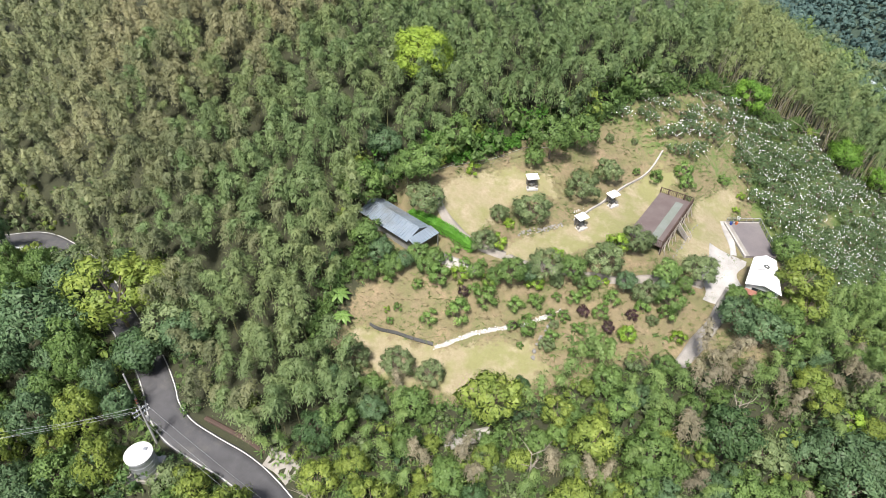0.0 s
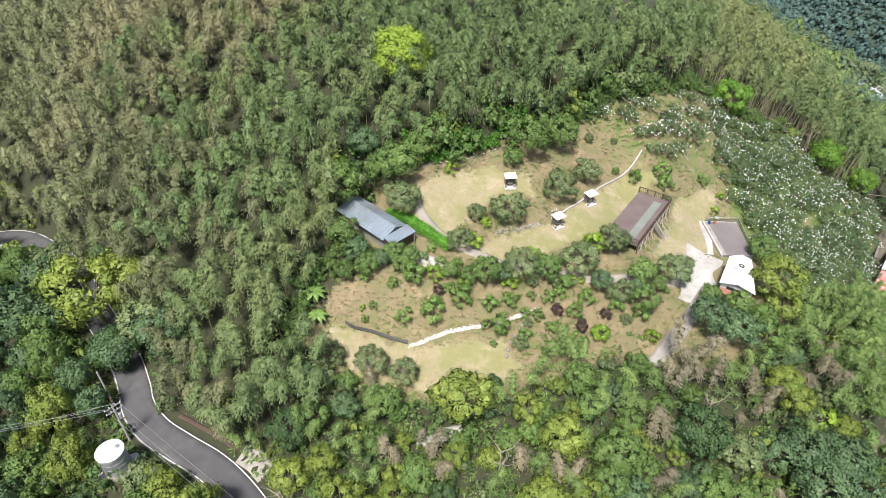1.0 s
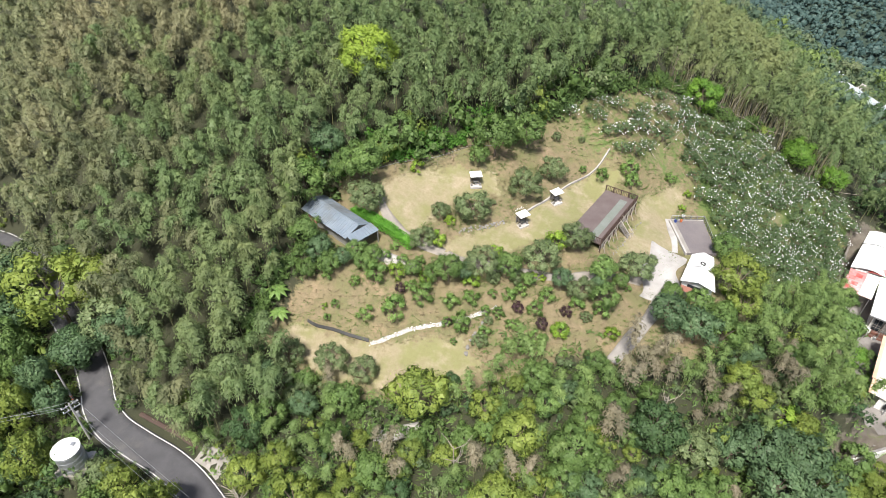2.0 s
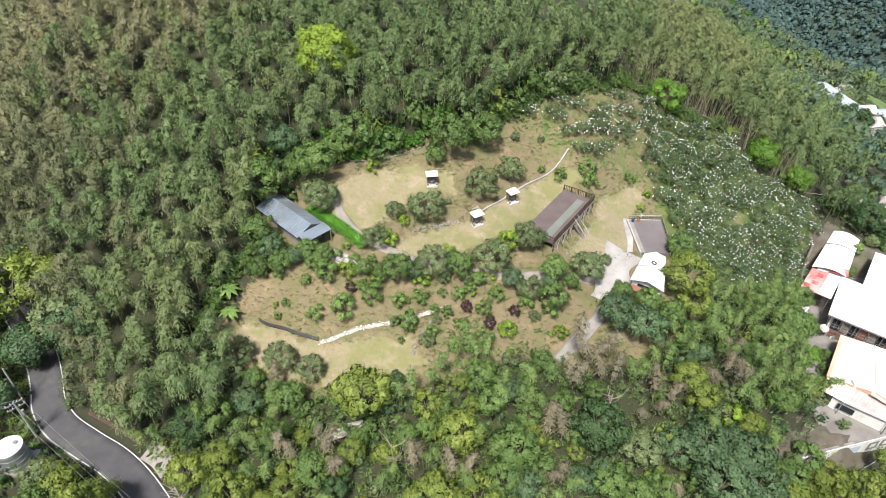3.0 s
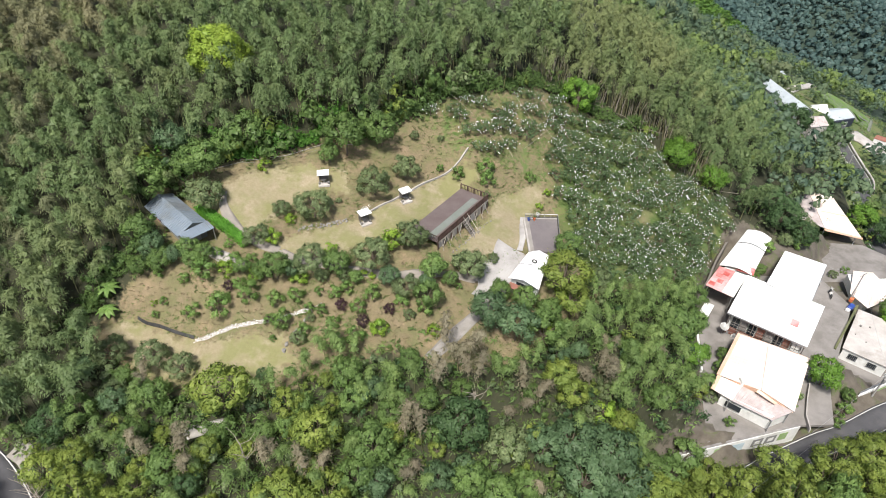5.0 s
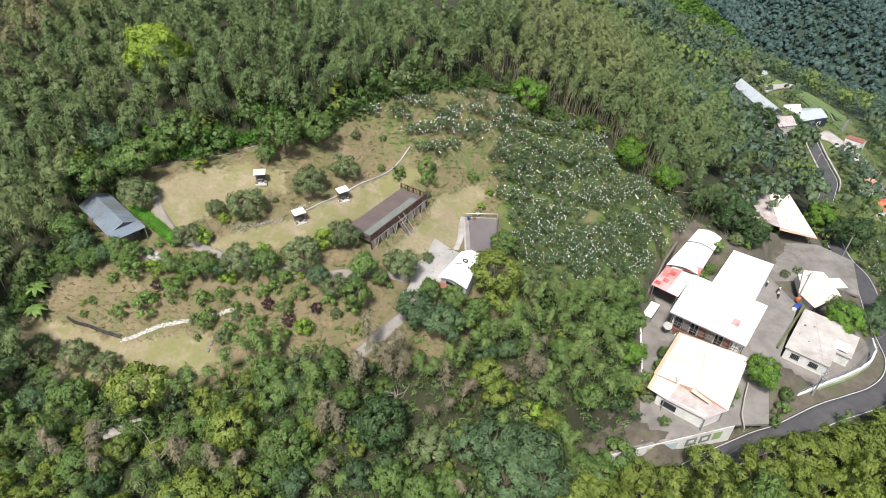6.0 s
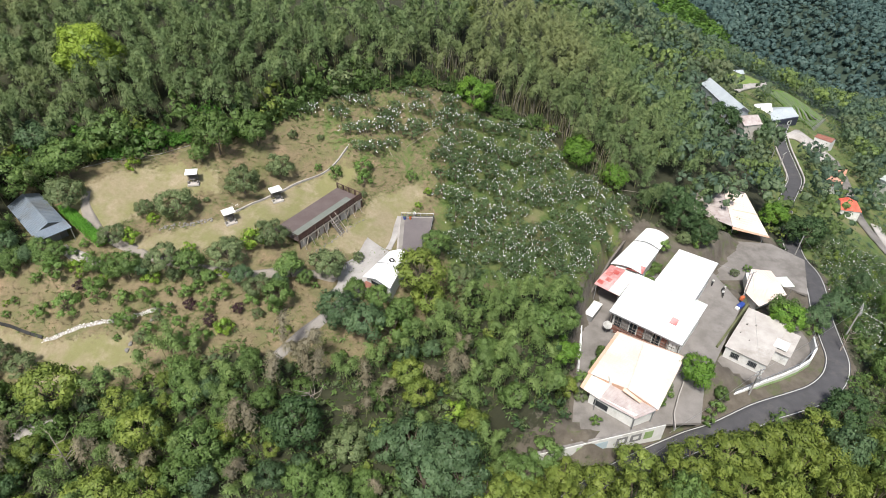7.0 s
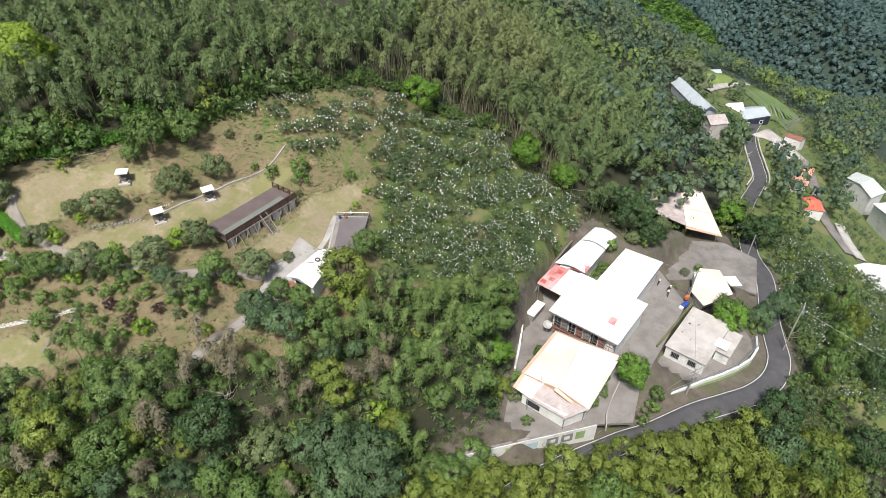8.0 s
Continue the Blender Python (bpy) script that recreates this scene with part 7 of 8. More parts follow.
def trellis():
    """Poles and wires strung over the orchard and the bank."""
    rng = np.random.default_rng(97)
    root = thing("orchard_trellis", 0, 0, 0, 0, "weathered bamboo poles strung over the fruit trees", "trellis")
    for k in range(26):
        x, y = (rng.uniform(28, 60), rng.uniform(96, 120)) if k % 2 else (rng.uniform(40, 90), rng.uniform(80, 122))
        if inside(ORCHARD, x, y) < 3:
            continue
        a = math.radians(rng.choice([-42, 48]) + rng.normal(0, 9))
        l = rng.uniform(2.5, 6)
        q = [(x + s * l * math.cos(a), y + s * l * math.sin(a)) for s in (-1, -0.3, 0.3, 1)]
        part("pole", a_tube([(*p, on(*p) + 2.0 + 0.1 * i) for i, p in enumerate(q)], 0.028, 4), DEAD_WOOD, root)
    fence = thing("bean_trellis", 0, 0, 0, 0, "thin pole trellis along the bank behind the lawn", "trellis")
    for x, y in ((-4.7, 87.4), (-2.6, 88.0), (0.1, 88.8), (2.2, 89.8), (4.9, 91.4), (7.9, 93.0)):
        part("upright", a_tube([(x, y, on(x, y) - 0.2), (x, y, on(x, y) + 1.7)], 0.022, 4), GREY_WOOD, fence)
    for h in (1.0, 1.6):
        part("rail", a_tube([(x, y, on(x, y) + h) for x, y in ((-4.7, 87.4), (0.1, 88.8), (4.9, 91.4), (7.9, 93.0))], 0.022, 4), GREY_WOOD, fence)
    pipe = part("water_pipe", a_tube([(x, y, on(x, y) + 0.12) for x, y in ((-13.5, 85.6), (-8.5, 86.6), (-4.5, 88.6), (2, 91.4), (8, 94.6), (13, 95.6))], 0.035, 5), POLE, None)
    tagged(pipe, "pale water pipe lying along the bank", "pipe")


def palms():
    """Big-leaved plants at the edge of the bamboo."""
    rng = np.random.default_rng(99)
    for i, (x, y, r) in enumerate(((-21.0, 66.5, 2.0), (-20.2, 63.5, 1.7), (-21.8, 69.5, 1.6))):
        root = thing("banana_plant", x, y, on(x, y) - 0.05, 0, "banana plant with broad bright green leaves", "plant", "banana plants")
        part("stem", a_tube([(0, 0, 0), (0.05, 0, 1.1), (0.05, 0.05, 1.8)], 0.14, 6, 0.07), L_HEDGE, root)
        for k in range(9):
            a = k * 0.7 + rng.uniform(0, 0.4)
            bm = bmesh.new()
            d, s = Vector((math.cos(a), math.sin(a), 0)), Vector((-math.sin(a), math.cos(a), 0))
            rows = []
            for j in range(5):
                u = j / 4
                p = d * (r * u) + Vector((0, 0, 1.7 + 1.0 * u - 1.5 * u * u))
                w = 0.38 * math.sin(math.pi * min(0.97, 0.12 + 0.85 * u))
                rows.append([bm.verts.new(p - s * w + Vector((0, 0, -0.1))), bm.verts.new(p), bm.verts.new(p + s * w + Vector((0, 0, -0.1)))])
            for p, q in zip(rows[:-1], rows[1:]):
                bm.faces.new((p[0], p[1], q[1], q[0]))
                bm.faces.new((p[1], p[2], q[2], q[1]))
            part("leaf", bm, L_SHRUB, root)


hedge()
stone_row("white_stone_edging", [(-6.4, 60.1), (-3.9, 60.7), (-0.6, 61.3), (3.4, 61.7), (6.6, 62.2), (10.4, 63.7)], 0.24, 0.19, WHITE_STONE, "line of whitewashed stones across the slope", 5, 2)
ribbon("slope_path", [(-6.4, 60.2, 0), (-3.9, 60.8, 0), (-0.6, 61.4, 0), (3.4, 61.8, 0), (6.6, 62.3, 0), (10.4, 63.8, 0), (12.0, 64.6, 0)], -0.26, 0.26, 0.05, CONCRETE, 0.2, 0.4, True, "narrow pale footpath across the slope", wobble=0.09)
stone_row("stone_border", [(31.0, 76.6), (33.5, 80.2), (35.6, 83.4), (37.6, 86.2)], 0.42, 0.24, STONE, "border of grey stones below the deck", 6)
stone_row("stepping_stones", [(7.5, 57.6), (8.3, 59.4), (9.5, 61.4), (10.6, 63.2)], 0.7, 0.6, STONE, "flat stepping stones climbing the slope", 7, 1, "stepping stones")
stone_row("rubble", [(6.5, 77.6), (10.5, 79.2), (13.5, 80.6)], 0.55, 0.4, STONE, "loose grey rubble on the bank", 8, 3, "rubble")
kerb_wall()
drain()
trellis()
palms()
ribbon("garden_track", GARDEN_TRACK, -0.75, 0.75, 0.03, GRAVEL, 0.2, drape=True, label="grey gravel garden track", wobble=0.15)
ribbon("shed_path", [(-8.0, 73.6, 0), (-6.6, 72.4, 0), (-4.6, 71.4, 0), (-2.2, 70.6, 0), (0.0, 70.2, 0)], -0.8, 0.8, 0.04, CONCRETE, 0.2, drape=True, label="short concrete path from the shed", wobble=0.15)
ribbon("lower_path", [(-4.5, 46.2, 0), (-3, 46.6, 0), (-1, 47.2, 0), (1.5, 47.6, 0)], -0.9, 0.9, 0.05, CONCRETE, 0.2, drape=True, label="short stretch of concrete path in the woods")


# ---- the west road ----
def water_tank():
    x, y = -42.6, 42.2
    z = -9.2
    root = thing("water_tank", x, y, z, 0, "round steel water tank with a pale domed lid", "tank")
    part("pad", a_box(-1.9, -1.9, -1.2, 1.9, 1.9, 0.1), CONCRETE, root)
    bm = bmesh.new()
    bmesh.ops.create_cone(bm, cap_ends=True, segments=40, radius1=1.65, radius2=1.65, depth=3.3, matrix=Matrix.Translation((0, 0, 1.75)))
    part("shell", bm, STEEL, root)
    for h in (0.7, 1.5, 2.3, 3.1):
        part("band", a_tube([(1.66 * math.cos(i * math.pi / 16), 1.66 * math.sin(i * math.pi / 16), h) for i in range(33)], 0.04, 4), STEEL, root)
    bm = bmesh.new()
    bmesh.ops.create_cone(bm, cap_ends=True, segments=40, radius1=1.72, radius2=0.25, depth=0.4, matrix=Matrix.Translation((0, 0, 3.6)))
    lid = part("lid", bm, WHITE_PAINT, root, "pale domed lid")
    part("hatch", a_box(0.5, 0.3, 3.6, 1.0, 0.8, 3.75, bevel=0.03), STEEL, lid)


def utility_pole(x, y, z, tall, turn, arms=2, striped=False, cans=0):
    root = thing("utility_pole", x, y, z, turn, "grey concrete utility pole with steel crossarms" if arms else "plain grey concrete pole with a striped foot", "pole", "utility poles")
    part("shaft", a_tube([(0, 0, -0.6), (0, 0, tall * 0.5), (0, 0, tall)], 0.17, 10, 0.11), POLE, root)
    if striped:
        for k in range(4):
            part("band", a_tube([(0, 0, 0.5 + 0.3 * k), (0, 0, 0.65 + 0.3 * k)], 0.18, 10), CLOTH_ORANGE if k % 2 else BLACK, root)
    for k in range(arms):
        h = tall - 0.3 - 0.8 * k
        arm = part("crossarm", a_box(-1.1, -0.06, h - 0.05, 1.1, 0.06, h + 0.06), STEEL, root)
        for o in (-1.0, -0.4, 0.4, 1.0):
            part("insulator", a_tube([(o, 0, h + 0.05), (o, 0, h + 0.32)], 0.06, 6, 0.04), WHITE_PAINT, arm)
    for k in range(cans):
        part("transformer", a_tube([(0.3 - 0.6 * k, -0.32, tall - 2.6), (0.3 - 0.6 * k, -0.32, tall - 1.7)], 0.22, 10), GREY_PAINT, root)
    return root


def wire(points, label="thin overhead cable between poles"):
    a, b = (Vector(p) for p in points)
    sag = 0.02 * (b - a).length
    line = [a.lerp(b, s / 10) - Vector((0, 0, 4 * sag * (s / 10) * (1 - s / 10))) for s in range(11)]
    ob = part("cable", a_tube(line, 0.018, 4), STEEL, None)
    tagged(ob, label, "cable", "overhead cables")


water_tank()
utility_pole(-48.4, 52.6, -10.4, 7.0, 20, 0, True)
utility_pole(-43.9, 47.3, -11.1, 7.6, 50, 2, False, 1)
for o, h in ((-0.6, 7.5), (0.0, 6.8), (0.6, 7.5)):
    wire([(-43.9 + o, 47.3 + o, -11.1 + h), (-78 + o, 42 - 2 * o, -15 + h)])
    wire([(-43.9 + o, 47.3 + o, -11.1 + h), (-16 + o, 30 + o, -14 + h)])
ribbon("guard_wall", [(-94, 81.6, -7.9), (-86.5, 83.3, -8), (-80.6, 84.6, -8), (-75.2, 82.0, -8), (-68.9, 76.9, -8.4)], -0.12, 0.12, 0.55, WHITE_PAINT, 1.0, label="low white concrete guard wall at the road bend")
ribbon("road_gutter", [(-38.5, 51.4, -11.0), (-35, 49.9, -11.4), (-31.6, 48.4, -11.8), (-29.0, 46.8, -12.1)], -0.3, 0.3, 0.2, DARK_WOOD, 0.6, label="dark stone gutter wall along the road")
ribbon("road_shoulder", [(-28.5, 46.2, 0), (-26.4, 45.2, 0), (-24.4, 43.4, 0)], -1.4, 1.2, 0.16, DRIVE, 0.4, drape=True, label="bare concrete shoulder beside the road")


def dead_tree(x, y, tall, seed):
    rng = np.random.default_rng(seed)
    root = thing("dead_tree", x, y, on(x, y) - 0.1, 0, "bare grey dead tree with forked branches", "tree")
    part("trunk", a_tube([(0, 0, 0), (0.1, 0.1, tall * 0.5), (0.0, 0.2, tall)], 0.14, 6, 0.04), DEAD_WOOD, root)
    for k in range(9):
        a, h = rng.uniform(0, 6.28), tall * rng.uniform(0.4, 0.95)
        l = rng.uniform(1.0, 2.6)
        p = Vector((0.05, 0.1, h))
        q = p + Vector((math.cos(a) * l * 0.6, math.sin(a) * l * 0.6, l * 0.4))
        r = q + Vector((math.cos(a + 0.5) * l * 0.4, math.sin(a + 0.5) * l * 0.4, l * 0.5))
        part("branch", a_tube([p, q, r], 0.05, 5, 0.015), DEAD_WOOD, root)


dead_tree(-21.5, 39.6, 6.5, 3)
dead_tree(-20.3, 38.2, 5.5, 4)
dead_tree(129.0, 82.5, 6.0, 5)
dead_tree(6.0, 41.5, 7.0, 6)
dead_tree(34.5, 51.5, 6.5, 7)


# ---- walls and yards of the hamlet ----
def long_wall(name, line, z_top, z_low, thick, material, label):
    """An upright wall along x, y places; z_top and z_low at both ends."""
    n = len(line) - 1
    root = thing(name, 0, 0, 0, 0, label, "wall")
    for i, (a, b) in enumerate(zip(line[:-1], line[1:])):
        s0, s1 = i / n, (i + 1) / n
        d = Vector((b[0] - a[0], b[1] - a[1], 0)).normalized()
        k = Vector((-d.y, d.x, 0)) * thick
        ta, tb = (z_top[0] + (z_top[1] - z_top[0]) * s for s in (s0, s1))
        la, lb = (z_low[0] + (z_low[1] - z_low[0]) * s for s in (s0, s1))
        bm = bmesh.new()
        pts = [(Vector((a[0], a[1], 0)), ta, la), (Vector((b[0], b[1], 0)) - d * 0.003, tb, lb)]
        vs = [[bm.verts.new(p + o + Vector((0, 0, z))) for o in (Vector(), k) for z in (t, l)] for p, t, l in pts]
        for f in ((0, 1, 3, 2),):
            bm.faces.new([vs[0][j] for j in f])
            bm.faces.new([vs[1][j] for j in f][::-1])
        for j, m in ((0, 1), (1, 3), (3, 2), (2, 0)):
            bm.faces.new((vs[0][j], vs[0][m], vs[1][m], vs[1][j]))
        bmesh.ops.recalc_face_normals(bm, faces=bm.faces)
        part("wall_panel", bm, material, root)
    return root


front = long_wall("front_wall", [(63.0, 53.8), (67.2, 55.0), (71.5, 56.2), (75.8, 57.5), (80.2, 58.7), (84.6, 60.0), (88.9, 61.2)], (-22.4, -22.4), (-26.4, -26.4), 0.3, WHITE_PAINT, "long white garden wall with painted grey squares")
for s, w, m, lab in ((0.52, 2.0, GREY_PAINT, "painted grey square"), (0.66, 2.0, GREY_PAINT, "painted grey square"), (0.8, 1.6, MURAL_GREEN, "painted green square"), (0.13, 3.2, MURAL_GREEN, "painted green hills"), (0.3, 2.4, MURAL_BLUE, "painted pale blue hills")):
    x, y = 71.5 + 17.4 * s, 56.2 + 5.0 * s
    d = Vector((0.961, 0.276, 0))
    a, b = Vector((x, y, -23.1)) + Vector((0.276, -0.961, 0)) * 0.004, Vector((x, y, -23.1)) + d * w + Vector((0.276, -0.961, 0)) * 0.004
    o = Vector((0.276, -0.961, 0)) * 0.03
    bm = bmesh.new()
    slab(bm, [a, b, b + o, a + o], 1.9)
    panel = part("painted_panel", bm, m, front, lab)
    if m is GREY_PAINT:
        bm = bmesh.new()
        slab(bm, [a + d * 0.5 + o + Vector((0, 0, -0.5)), a + d * (w - 0.5) + o + Vector((0, 0, -0.5)), a + d * (w - 0.5) + o * 1.5 + Vector((0, 0, -0.5)), a + d * 0.5 + o * 1.5 + Vector((0, 0, -0.5))], 0.9)
        part("painted_inset", bm, WHITE_PAINT, panel)
part("coping", a_slab([(62.9, 53.9, -22.3), (89.0, 61.35, -22.3), (88.9, 61.75, -22.3), (62.8, 54.3, -22.3)], 0.1), TILE_OLD, front)

bend = long_wall("retaining_wall", [(103.8, 69.9), (107.0, 71.3), (110.3, 72.8), (114.0, 74.2), (117.6, 75.9), (120.6, 77.8), (122.8, 80.4), (123.6, 83.4)], (-25.0, -23.9), (-26.3, -26.4), 0.35, WHITE_PAINT, "curved white retaining wall with faded landscape paintings")
for i in range(2, 7):
    a, b = ((107.0, 71.3), (110.3, 72.8), (114.0, 74.2), (117.6, 75.9), (120.6, 77.8), (122.8, 80.4))[i - 2:i]
    d = Vector((b[0] - a[0], b[1] - a[1], 0)).normalized()
    o = Vector((d.y, -d.x, 0)) * 0.02
    z = -25.55 + 0.05 * i
    part("painted_hills", a_slab([Vector((*a, z)) + o * 0.2, Vector((*b, z)) + o * 0.2, Vector((*b, z)) + o, Vector((*a, z)) + o], 0.8), MURAL_GREEN, bend, "faded green painted hills")
for h in (0.45, 0.9):
    rail = part("pipe_rail", a_tube([(103.8, 70.1, -25.0 + h), (110.3, 73.0, -24.7 + h), (117.6, 76.1, -24.3 + h), (122.6, 80.5, -24.0 + h), (123.5, 84.5, -23.9 + h)], 0.05, 6), STEEL, bend)
for i in range(9):
    s = i / 8
    x, y = 103.8 + 13.8 * s, 70.1 + 6.0 * s
    part("rail_post", a_tube([(x, y, -25.0 + 0.7 * s), (x, y, -24.1 + 0.7 * s)], 0.045, 5), STEEL, bend)
long_wall("yard_wall", [(103.2, 79.0), (106.6, 83.0), (110.0, 87.0), (113.3, 90.9)], (-22.6, -22.6), (-26.3, -26.3), 0.4, surface("mossy_wall", (0.075, 0.085, 0.035), (0.14, 0.14, 0.07), 0.6, 8, 0.95, stain=(0.03, 0.035, 0.018)), "mossy retaining wall between the two yards")
long_wall("lane_wall", [(90.3, 60.6), (90.9, 63.5), (92.6, 67.0), (94.4, 70.2)], (-22.2, -22.2), (-23.1, -23.1), 0.2, CONCRETE, "low concrete wall beside the entrance lane")
long_wall("yard_parapet", [(76.4, 72.6), (77.6, 78.0), (78.6, 83.5), (80.0, 88.4)], (-22.3, -22.3), (-24.0, -24.0), 0.35, WHITE_PAINT, "flaking white parapet at the edge of the yard")
long_wall("slope_wall", [(80.4, 89.6), (83.6, 94.4), (86.6, 99.6), (91.5, 106.8)], (-20.6, -18.6), (-23.2, -21.6), 0.4, GREY_WOOD, "weathered plank wall holding the slope")


def scooter(x, y, turn):
    root = thing("scooter", x, y, -22.95, turn, "small dark parked motor scooter", "scooter", "parked scooters")
    for px in (-0.6, 0.62):
        wheel = part("wheel", a_tube([(px, -0.06, 0.26), (px, 0.06, 0.26)], 0.26, 12), BLACK, root)
        part("rim", a_tube([(px, -0.07, 0.26), (px, 0.07, 0.26)], 0.14, 10), STEEL, wheel)
    part("body", a_box(-0.75, -0.16, 0.4, 0.05, 0.16, 0.72, bevel=0.06), DARK_METAL, root)
    part("seat", a_box(-0.7, -0.14, 0.72, 0.0, 0.14, 0.84, bevel=0.04), BLACK, root)
    part("leg_shield", a_box(0.32, -0.2, 0.35, 0.45, 0.2, 0.95, bevel=0.05), WHITE_PAINT, root)
    part("floorboard", a_box(0.0, -0.16, 0.3, 0.4, 0.16, 0.4), DARK_METAL, root)
    part("handlebar", a_tube([(0.4, -0.32, 1.05), (0.42, 0, 0.98), (0.4, 0.32, 1.05)], 0.025, 5), STEEL, root)


scooter(107.9, 97.0, 60)
scooter(109.6, 95.2, 40)
scooter(108.9, 93.6, 70)
dish = thing("satellite_dish", 82.9, 82.2, -23, 0, "white satellite dish on a steel mast", "dish")
part("mast", a_tube([(0, 0, 0), (0, 0, 2.0)], 0.05), STEEL, dish)
bm = bmesh.new()
rows = [[bm.verts.new((r * math.cos(a), r * math.sin(a), 0.5 * r * r)) for a in (i * math.pi / 12 for i in range(24))] for r in (0.1, 0.5, 0.85)]
for p, q in zip(rows[:-1], rows[1:]):
    for i in range(24):
        bm.faces.new((p[i], p[(i + 1) % 24], q[(i + 1) % 24], q[i]))
bm.faces.new(rows[0])
bmesh.ops.solidify(bm, geom=bm.faces[:], thickness=0.03)
bmesh.ops.transform(bm, matrix=pose(0, 0, 2.05, 25, 0, 0), verts=bm.verts)
part("reflector", bm, WHITE_PAINT, dish)
part("feed_arm", a_tube([(0, -0.3, 2.0), (0, -0.5, 2.8)], 0.02, 5), STEEL, dish)
tarp = thing("tarpaulin", 111.4, 90.4, -22.95, 40, "crumpled blue tarpaulin over stacked goods", "tarpaulin")
part("cover", a_box(-0.9, -0.5, 0, 0.9, 0.5, 0.8, bevel=0.2), TARP_BLUE, tarp)
part("white_sheet", a_box(-1.6, -0.4, 0, -0.92, 0.4, 0.6, bevel=0.12), WHITE_PAINT, tarp, "white plastic sheet")
banner = thing("banner", 112.2, 92.2, -22.95, 40, "faded orange cloth hung on a post", "banner")
part("post", a_tube([(0, 0, 0), (0, 0, 3.4)], 0.05), POLE, banner)
part("cloth", a_box(-0.5, -0.4, 0.3, 0.5, 0.3, 1.2, bevel=0.12), CLOTH_ORANGE, banner)
utility_pole(113.6, 94.2, -26.0, 9.0, 30, 1)
utility_pole(106.8, 70.6, -26.0, 7.0, 25, 2, False, 2)
utility_pole(131.9, 86.4, -27.3, 9.0, 60, 2, False, 1)
utility_pole(135.2, 115.5, -31.5, 8.0, 60, 0)
utility_pole(163.2, 188.0, -46.5, 10.5, 40, 2)
utility_pole(161.0, 178.0, -44.5, 8.0, 40, 1)
for a, b in (((106.8, 70.6, -19.4), (113.6, 94.2, -17.4)), ((113.6, 94.2, -17.4), (108.2, 98.4, -18.6)), ((106.8, 70.6, -19.4), (131.9, 86.4, -18.7)), ((131.9, 86.4, -18.7), (135.2, 115.5, -23.8)), ((131.9, 86.4, -19.4), (150.0, 70.0, -22)),
             ((106.8, 70.6, -19.2), (88.0, 58.0, -20)), ((89.0, 57.0, -20.0), (60.0, 38.0, -19))):
    wire([a, b])
clutter = thing("scrap_pile", 85.6, 81.6, -23, -38, "heap of grey buckets, boards and boxes under the barn eave", "clutter")
rng = np.random.default_rng(12)
for k in range(12):
    x, y, w, h = rng.uniform(-2.2, 2.2), rng.uniform(-0.6, 0.6), rng.uniform(0.25, 0.6), rng.uniform(0.3, 1.1)
    part("crate", a_box(x - w / 2, y - w / 2, 0, x + w / 2, y + w / 2, h, bevel=0.03), (GREY_PAINT, WHITE_PAINT, GREY_WOOD, STEEL)[k % 4], clutter)


# ---- far houses in the valley ----
def plain_house(name, corners, z_eave, z_ridge, z_ground, wall, roof_m, label, along_first=True, ribs=8, over=0.4):
    """A gabled house on four plan corners; the ridge runs along the first side or across it."""
    root = thing(name, 0, 0, 0, 0, label, "house")
    c = corners if along_first else corners[1:] + corners[:1]
    mid = Vector((sum(p[0] for p in c) / 4, sum(p[1] for p in c) / 4, 0))
    inner = [tuple((Vector((*p, 0)) - mid) * 0.93 + mid)[:2] for p in c]
    part("wall", a_slab(flat(inner, z_eave - 0.1), z_eave - 0.1 - z_ground), wall, root)
    a, b, d, e = (Vector((*p, z_eave)) for p in c)
    m0, m1 = (a + e) / 2, (b + d) / 2
    m0.z = m1.z = z_ridge
    part("roof", sheet(a, b, m1, m0, ribs), roof_m, root)
    part("roof", sheet(e, d, m1, m0, ribs), roof_m, root)
    for p, q, m in ((a, e, m0), (b, d, m1)):
        s = (m - mid) * 0.06
        s.z = 0
        bm = bmesh.new()
        tri = [p - s + (mid - p) * 0.04, q - s + (mid - q) * 0.04, m - s]
        for v in tri[:2]:
            v.z = z_eave - 0.1
        v = [bm.verts.new(t + o) for o in (Vector(), -s * 0.2) for t in tri]
        bm.faces.new(v[:3])
        bm.faces.new(v[3:][::-1])
        for i in range(3):
            bm.faces.new((v[i], v[(i + 1) % 3], v[3 + (i + 1) % 3], v[3 + i]))
        bmesh.ops.recalc_face_normals(bm, faces=bm.faces)
        part("gable", bm, wall, root)
    return root


def add_window(root, p, q, s0, s1, z0, z1):
    a, b = Vector((*p, 0)), Vector((*q, 0))
    d = (b - a).normalized()
    o = Vector((d.y, -d.x, 0)) * 0.05
    w = part("window", a_slab([a.lerp(b, s0) + o + Vector((0, 0, z1)), a.lerp(b, s1) + o + Vector((0, 0, z1)), a.lerp(b, s1) - o + Vector((0, 0, z1)), a.lerp(b, s0) - o + Vector((0, 0, z1))], z1 - z0), WHITE_PAINT, root, "pale window frame")
    o *= 1.3
    part("pane", a_slab([a.lerp(b, s0 + 0.02) + o + Vector((0, 0, z1 - 0.2)), a.lerp(b, s1 - 0.02) + o + Vector((0, 0, z1 - 0.2)), a.lerp(b, s1 - 0.02) + Vector((0, 0, z1 - 0.2)), a.lerp(b, s0 + 0.02) + Vector((0, 0, z1 - 0.2))], z1 - z0 - 0.4), GLASS, w)


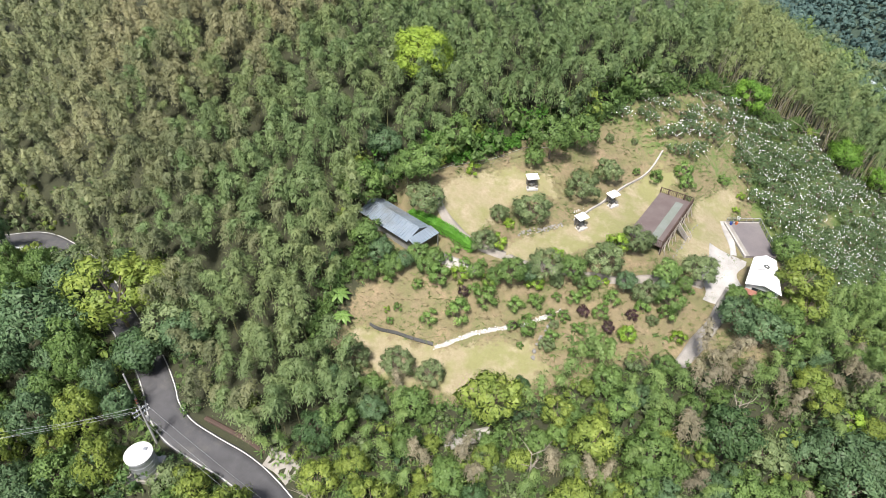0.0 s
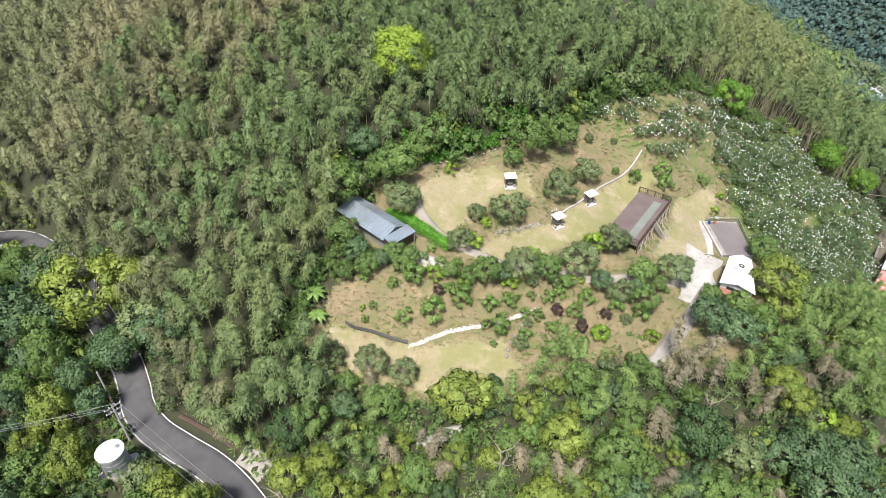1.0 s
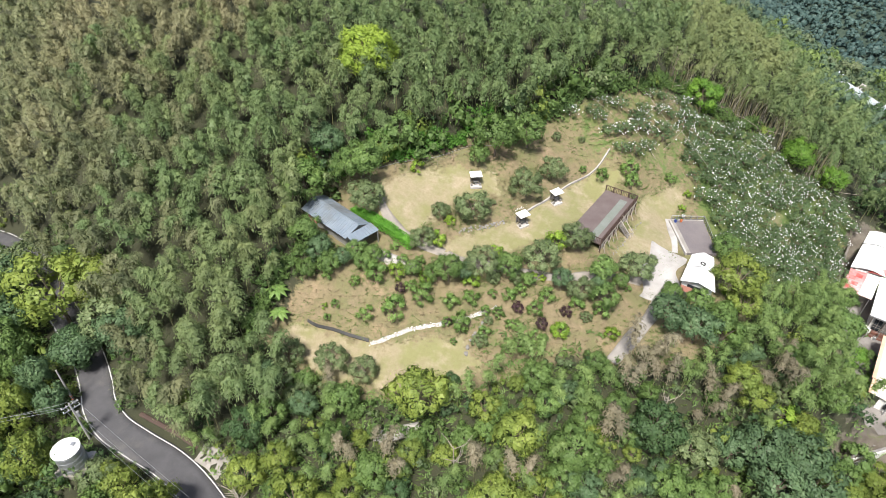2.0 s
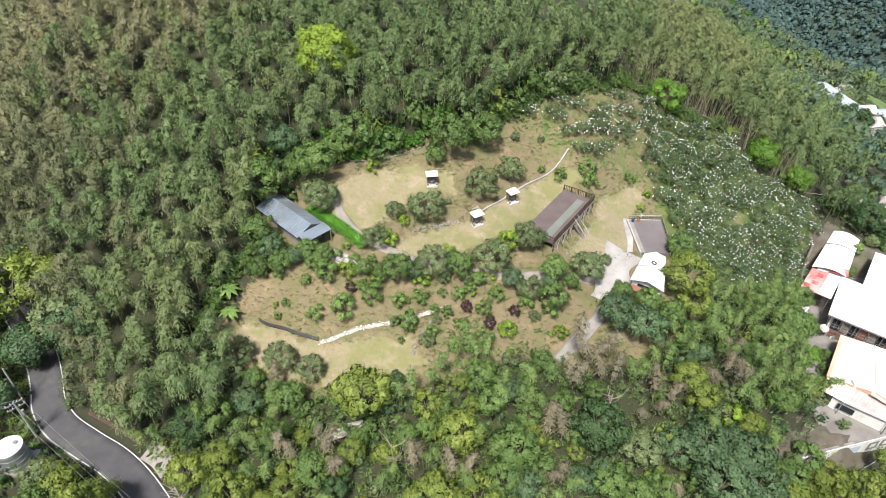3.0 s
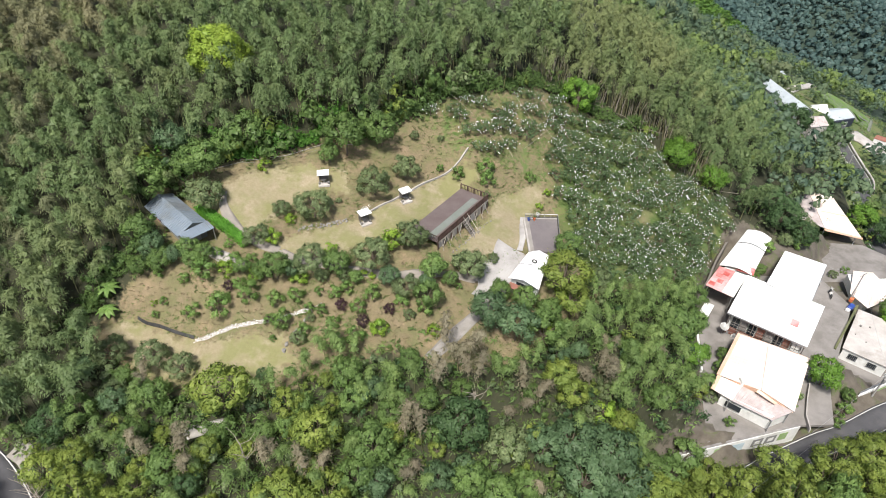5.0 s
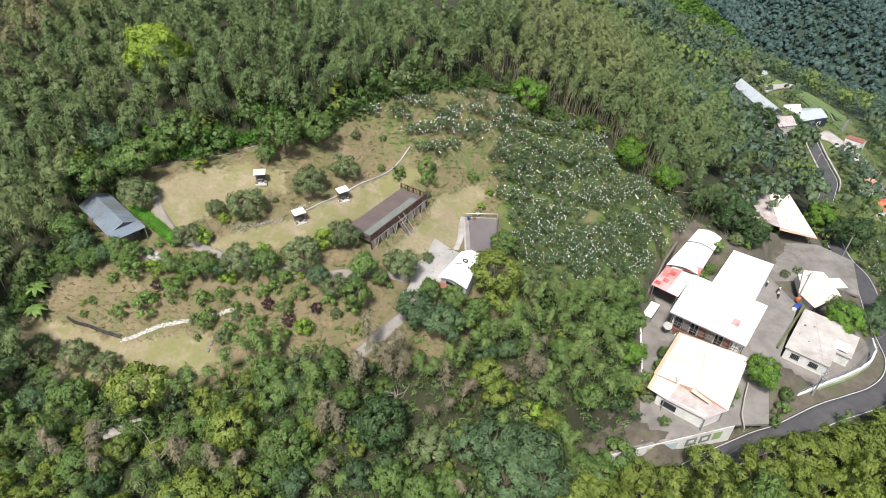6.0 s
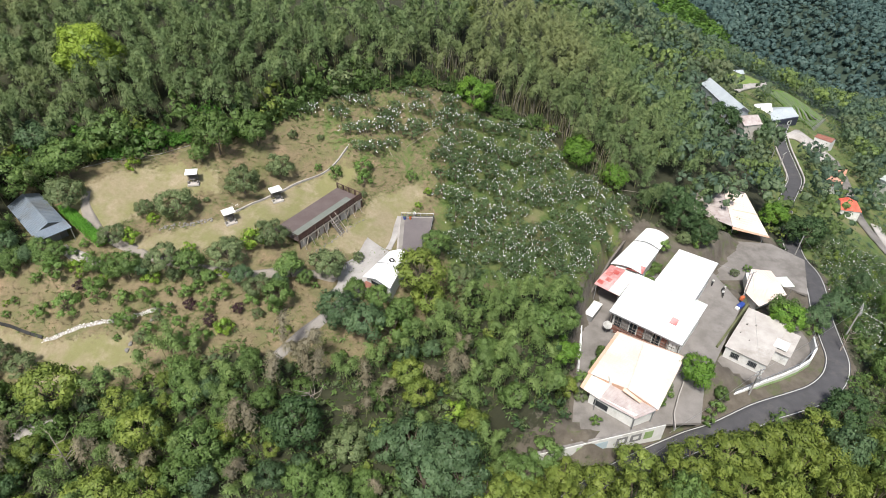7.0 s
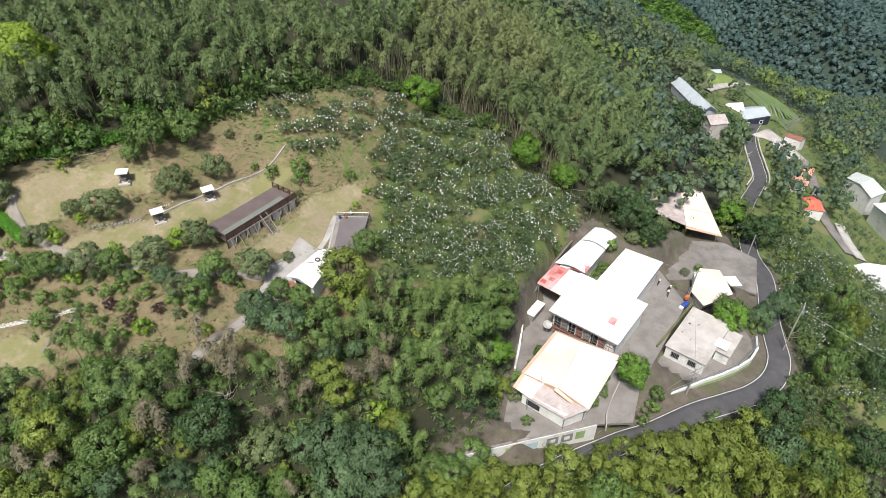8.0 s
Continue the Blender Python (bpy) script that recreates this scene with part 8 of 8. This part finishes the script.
BLUE_ROOF = surface("blue_grey_sheet", (0.33, 0.37, 0.40), (0.40, 0.44, 0.46), 0.3, 4, 0.5)
FADED_ORANGE = surface("faded_orange_tile", (0.50, 0.24, 0.16), (0.56, 0.32, 0.24), 0.4, 4, 0.7)
BRIGHT_RED = surface("bright_red_tile", (0.58, 0.10, 0.06), (0.66, 0.16, 0.10), 0.4, 4, 0.7)
GREEN_GREY = surface("grey_green_sheet", (0.42, 0.46, 0.43), (0.48, 0.52, 0.50), 0.3, 4, 0.6)
plain_house("long_shed", [(145.5, 221.0), (149.0, 196.0), (155.5, 197.5), (151.5, 222.5)], -31.5, -29.4, -42, BLUE_ROOF, BLUE_ROOF, "long blue-grey metal shed on the valley slope")
plain_house("pink_house", [(148.8, 195.6), (155.4, 197.2), (157.2, 190.2), (150.4, 188.4)], -32.4, -30.6, -42, PALE_CONCRETE, PALE_ROOF, "small faded pink house end beside the long shed")
plain_house("white_hall", [(170.8, 224.2), (170.7, 233.7), (180.5, 235.6), (179.9, 227.9)], -45.5, -43.8, -50, WHITE_PAINT, WHITE_ROOF, "low hall with a bright white roof", False)
navy = plain_house("navy_house", [(176.3, 224.0), (192.0, 229.6), (188.8, 238.0), (177.8, 236.0)], -48.2, -46.4, -55.5, WHITE_PAINT, BLUE_ROOF, "house with white roof and navy upper wall", True)
d = Vector((15.7, 5.6, 0)).normalized()
part("upper_wall", a_slab([(177.1, 223.7, -48.3), (191.5, 228.8, -48.3), (191.3, 229.4, -48.3), (176.9, 224.3, -48.3)], 3.4), NAVY_WALL, navy, "navy blue upper wall")
add_window(navy, (177.12, 223.6), (191.52, 228.7), 0.25, 0.36, -50.8, -49.2)
add_window(navy, (177.12, 223.6), (191.52, 228.7), 0.68, 0.79, -50.8, -49.2)
plain_house("orange_roof_house", [(174.0, 171.3), (180.2, 172.2), (187.7, 183.5), (181.0, 184.0)], -45.4, -44.6, -50.5, WHITE_PAINT, FADED_ORANGE, "small house with a faded orange roof", False)
plain_house("red_roof_house", [(170.9, 155.4), (176.7, 154.2), (176.6, 162.5), (172.8, 161.7)], -43.0, -41.8, -48, WHITE_PAINT, BRIGHT_RED, "small house with a bright red tiled roof")
plain_house("old_tile_house", [(167.6, 144.8), (169.8, 141.0), (174.4, 150.7), (168.9, 153.4)], -46.4, -45.4, -50, TILE_OLD, TILE_OLD, "old farmhouse under weathered grey tiles", False)
plain_house("white_roof_building", [(172.2, 120.4), (179.5, 119.0), (185.0, 131.6), (169.6, 130.2)], -45.2, -43.6, -50, CONCRETE, WHITE_ROOF, "long building with pale sheet roof", False)
plain_house("grey_roof_building", [(197.6, 180.7), (203.0, 184.6), (206.4, 172.0), (199.5, 168.2)], -47, -45.6, -56, WHITE_PAINT, GREEN_GREY, "white building with a grey-green roof")
plain_house("white_villa", [(199.0, 166.0), (212.0, 168.0), (212.0, 152.0), (198.5, 151.0)], -47.5, -46.4, -56, WHITE_PAINT, WHITE_ROOF, "white villa with red shutters beside the lane")
plain_house("red_shed", [(189.2, 210.6), (193.6, 206.2), (197.0, 209.0), (192.4, 213.0)], -47.4, -46.6, -52, WHITE_PAINT, BRICK_RED, "small shed with a dull red roof")
plain_house("grey_cabin", [(190.5, 300.0), (199.6, 301.4), (199.0, 306.0), (190.0, 305.0)], -60, -58.8, -68, GREY_PAINT, BLUE_ROOF, "grey cabin beside a mown field")
ribbon("valley_lane", VALLEY_LANE, -1.8, 1.8, 0.5, YARD, 0.5, drape=True, label="grey concrete lane in the valley")
ribbon("valley_path", VALLEY_PATH, -1.6, 1.6, 0.9, PALE_CONCRETE, 0.9, drape=True, label="pale concrete path beside a field", wobble=0.15)
ribbon("white_lane", [(178.5, 134, 0), (180.0, 144, 0), (183.5, 155, 0)], -1.5, 1.5, 0.8, PALE_CONCRETE, 0.6, drape=True, label="pale concrete drive")
ribbon("valley_yard", VALLEY_YARD, -4.6, 5.4, 0.5, PALE_CONCRETE, 0.6, drape=True, label="pale concrete forecourt of the navy house")
for side in (-2.6, 2.6):
    ribbon("guard_rail", [(157.5, 161.5, -40.3), (164, 172, -42.8), (168, 184, -44.6), (171, 196, -45.4), (175, 208, -46.8)], side - 0.18, side + 0.18, 0.8, PALE_CONCRETE, 1.0, label="low pale concrete guard wall along the valley road")
MULCH = surface("pale_mulch_sheet", (0.19, 0.2, 0.17), (0.14, 0.16, 0.12), 0.4, 6, 0.6)
terraces = thing("vegetable_terraces", 0, 0, 0, 0, "rows of vegetable beds under pale sheets on the valley slope", "field")
for k in range(12):
    u = k / 11
    line = glide([(200 + 24 * u, 277 + 28 * u, 0), (200 + 28 * u, 254 + 36 * u, 0), (199 + 30 * u, 230 + 42 * u, 0)], 3.0)
    bed = part("bed", a_tube([(x, y, on(x, y) + 0.35) for x, y, _ in line], 0.42, 6), L_SHRUB, terraces)
    part("mulch_strip", a_tube([(x + 1.2, y - 0.7, on(x + 1.2, y - 0.7) + 0.3) for x, y, _ in line], 0.42, 5), MULCH, bed, "pale plastic mulch strip")
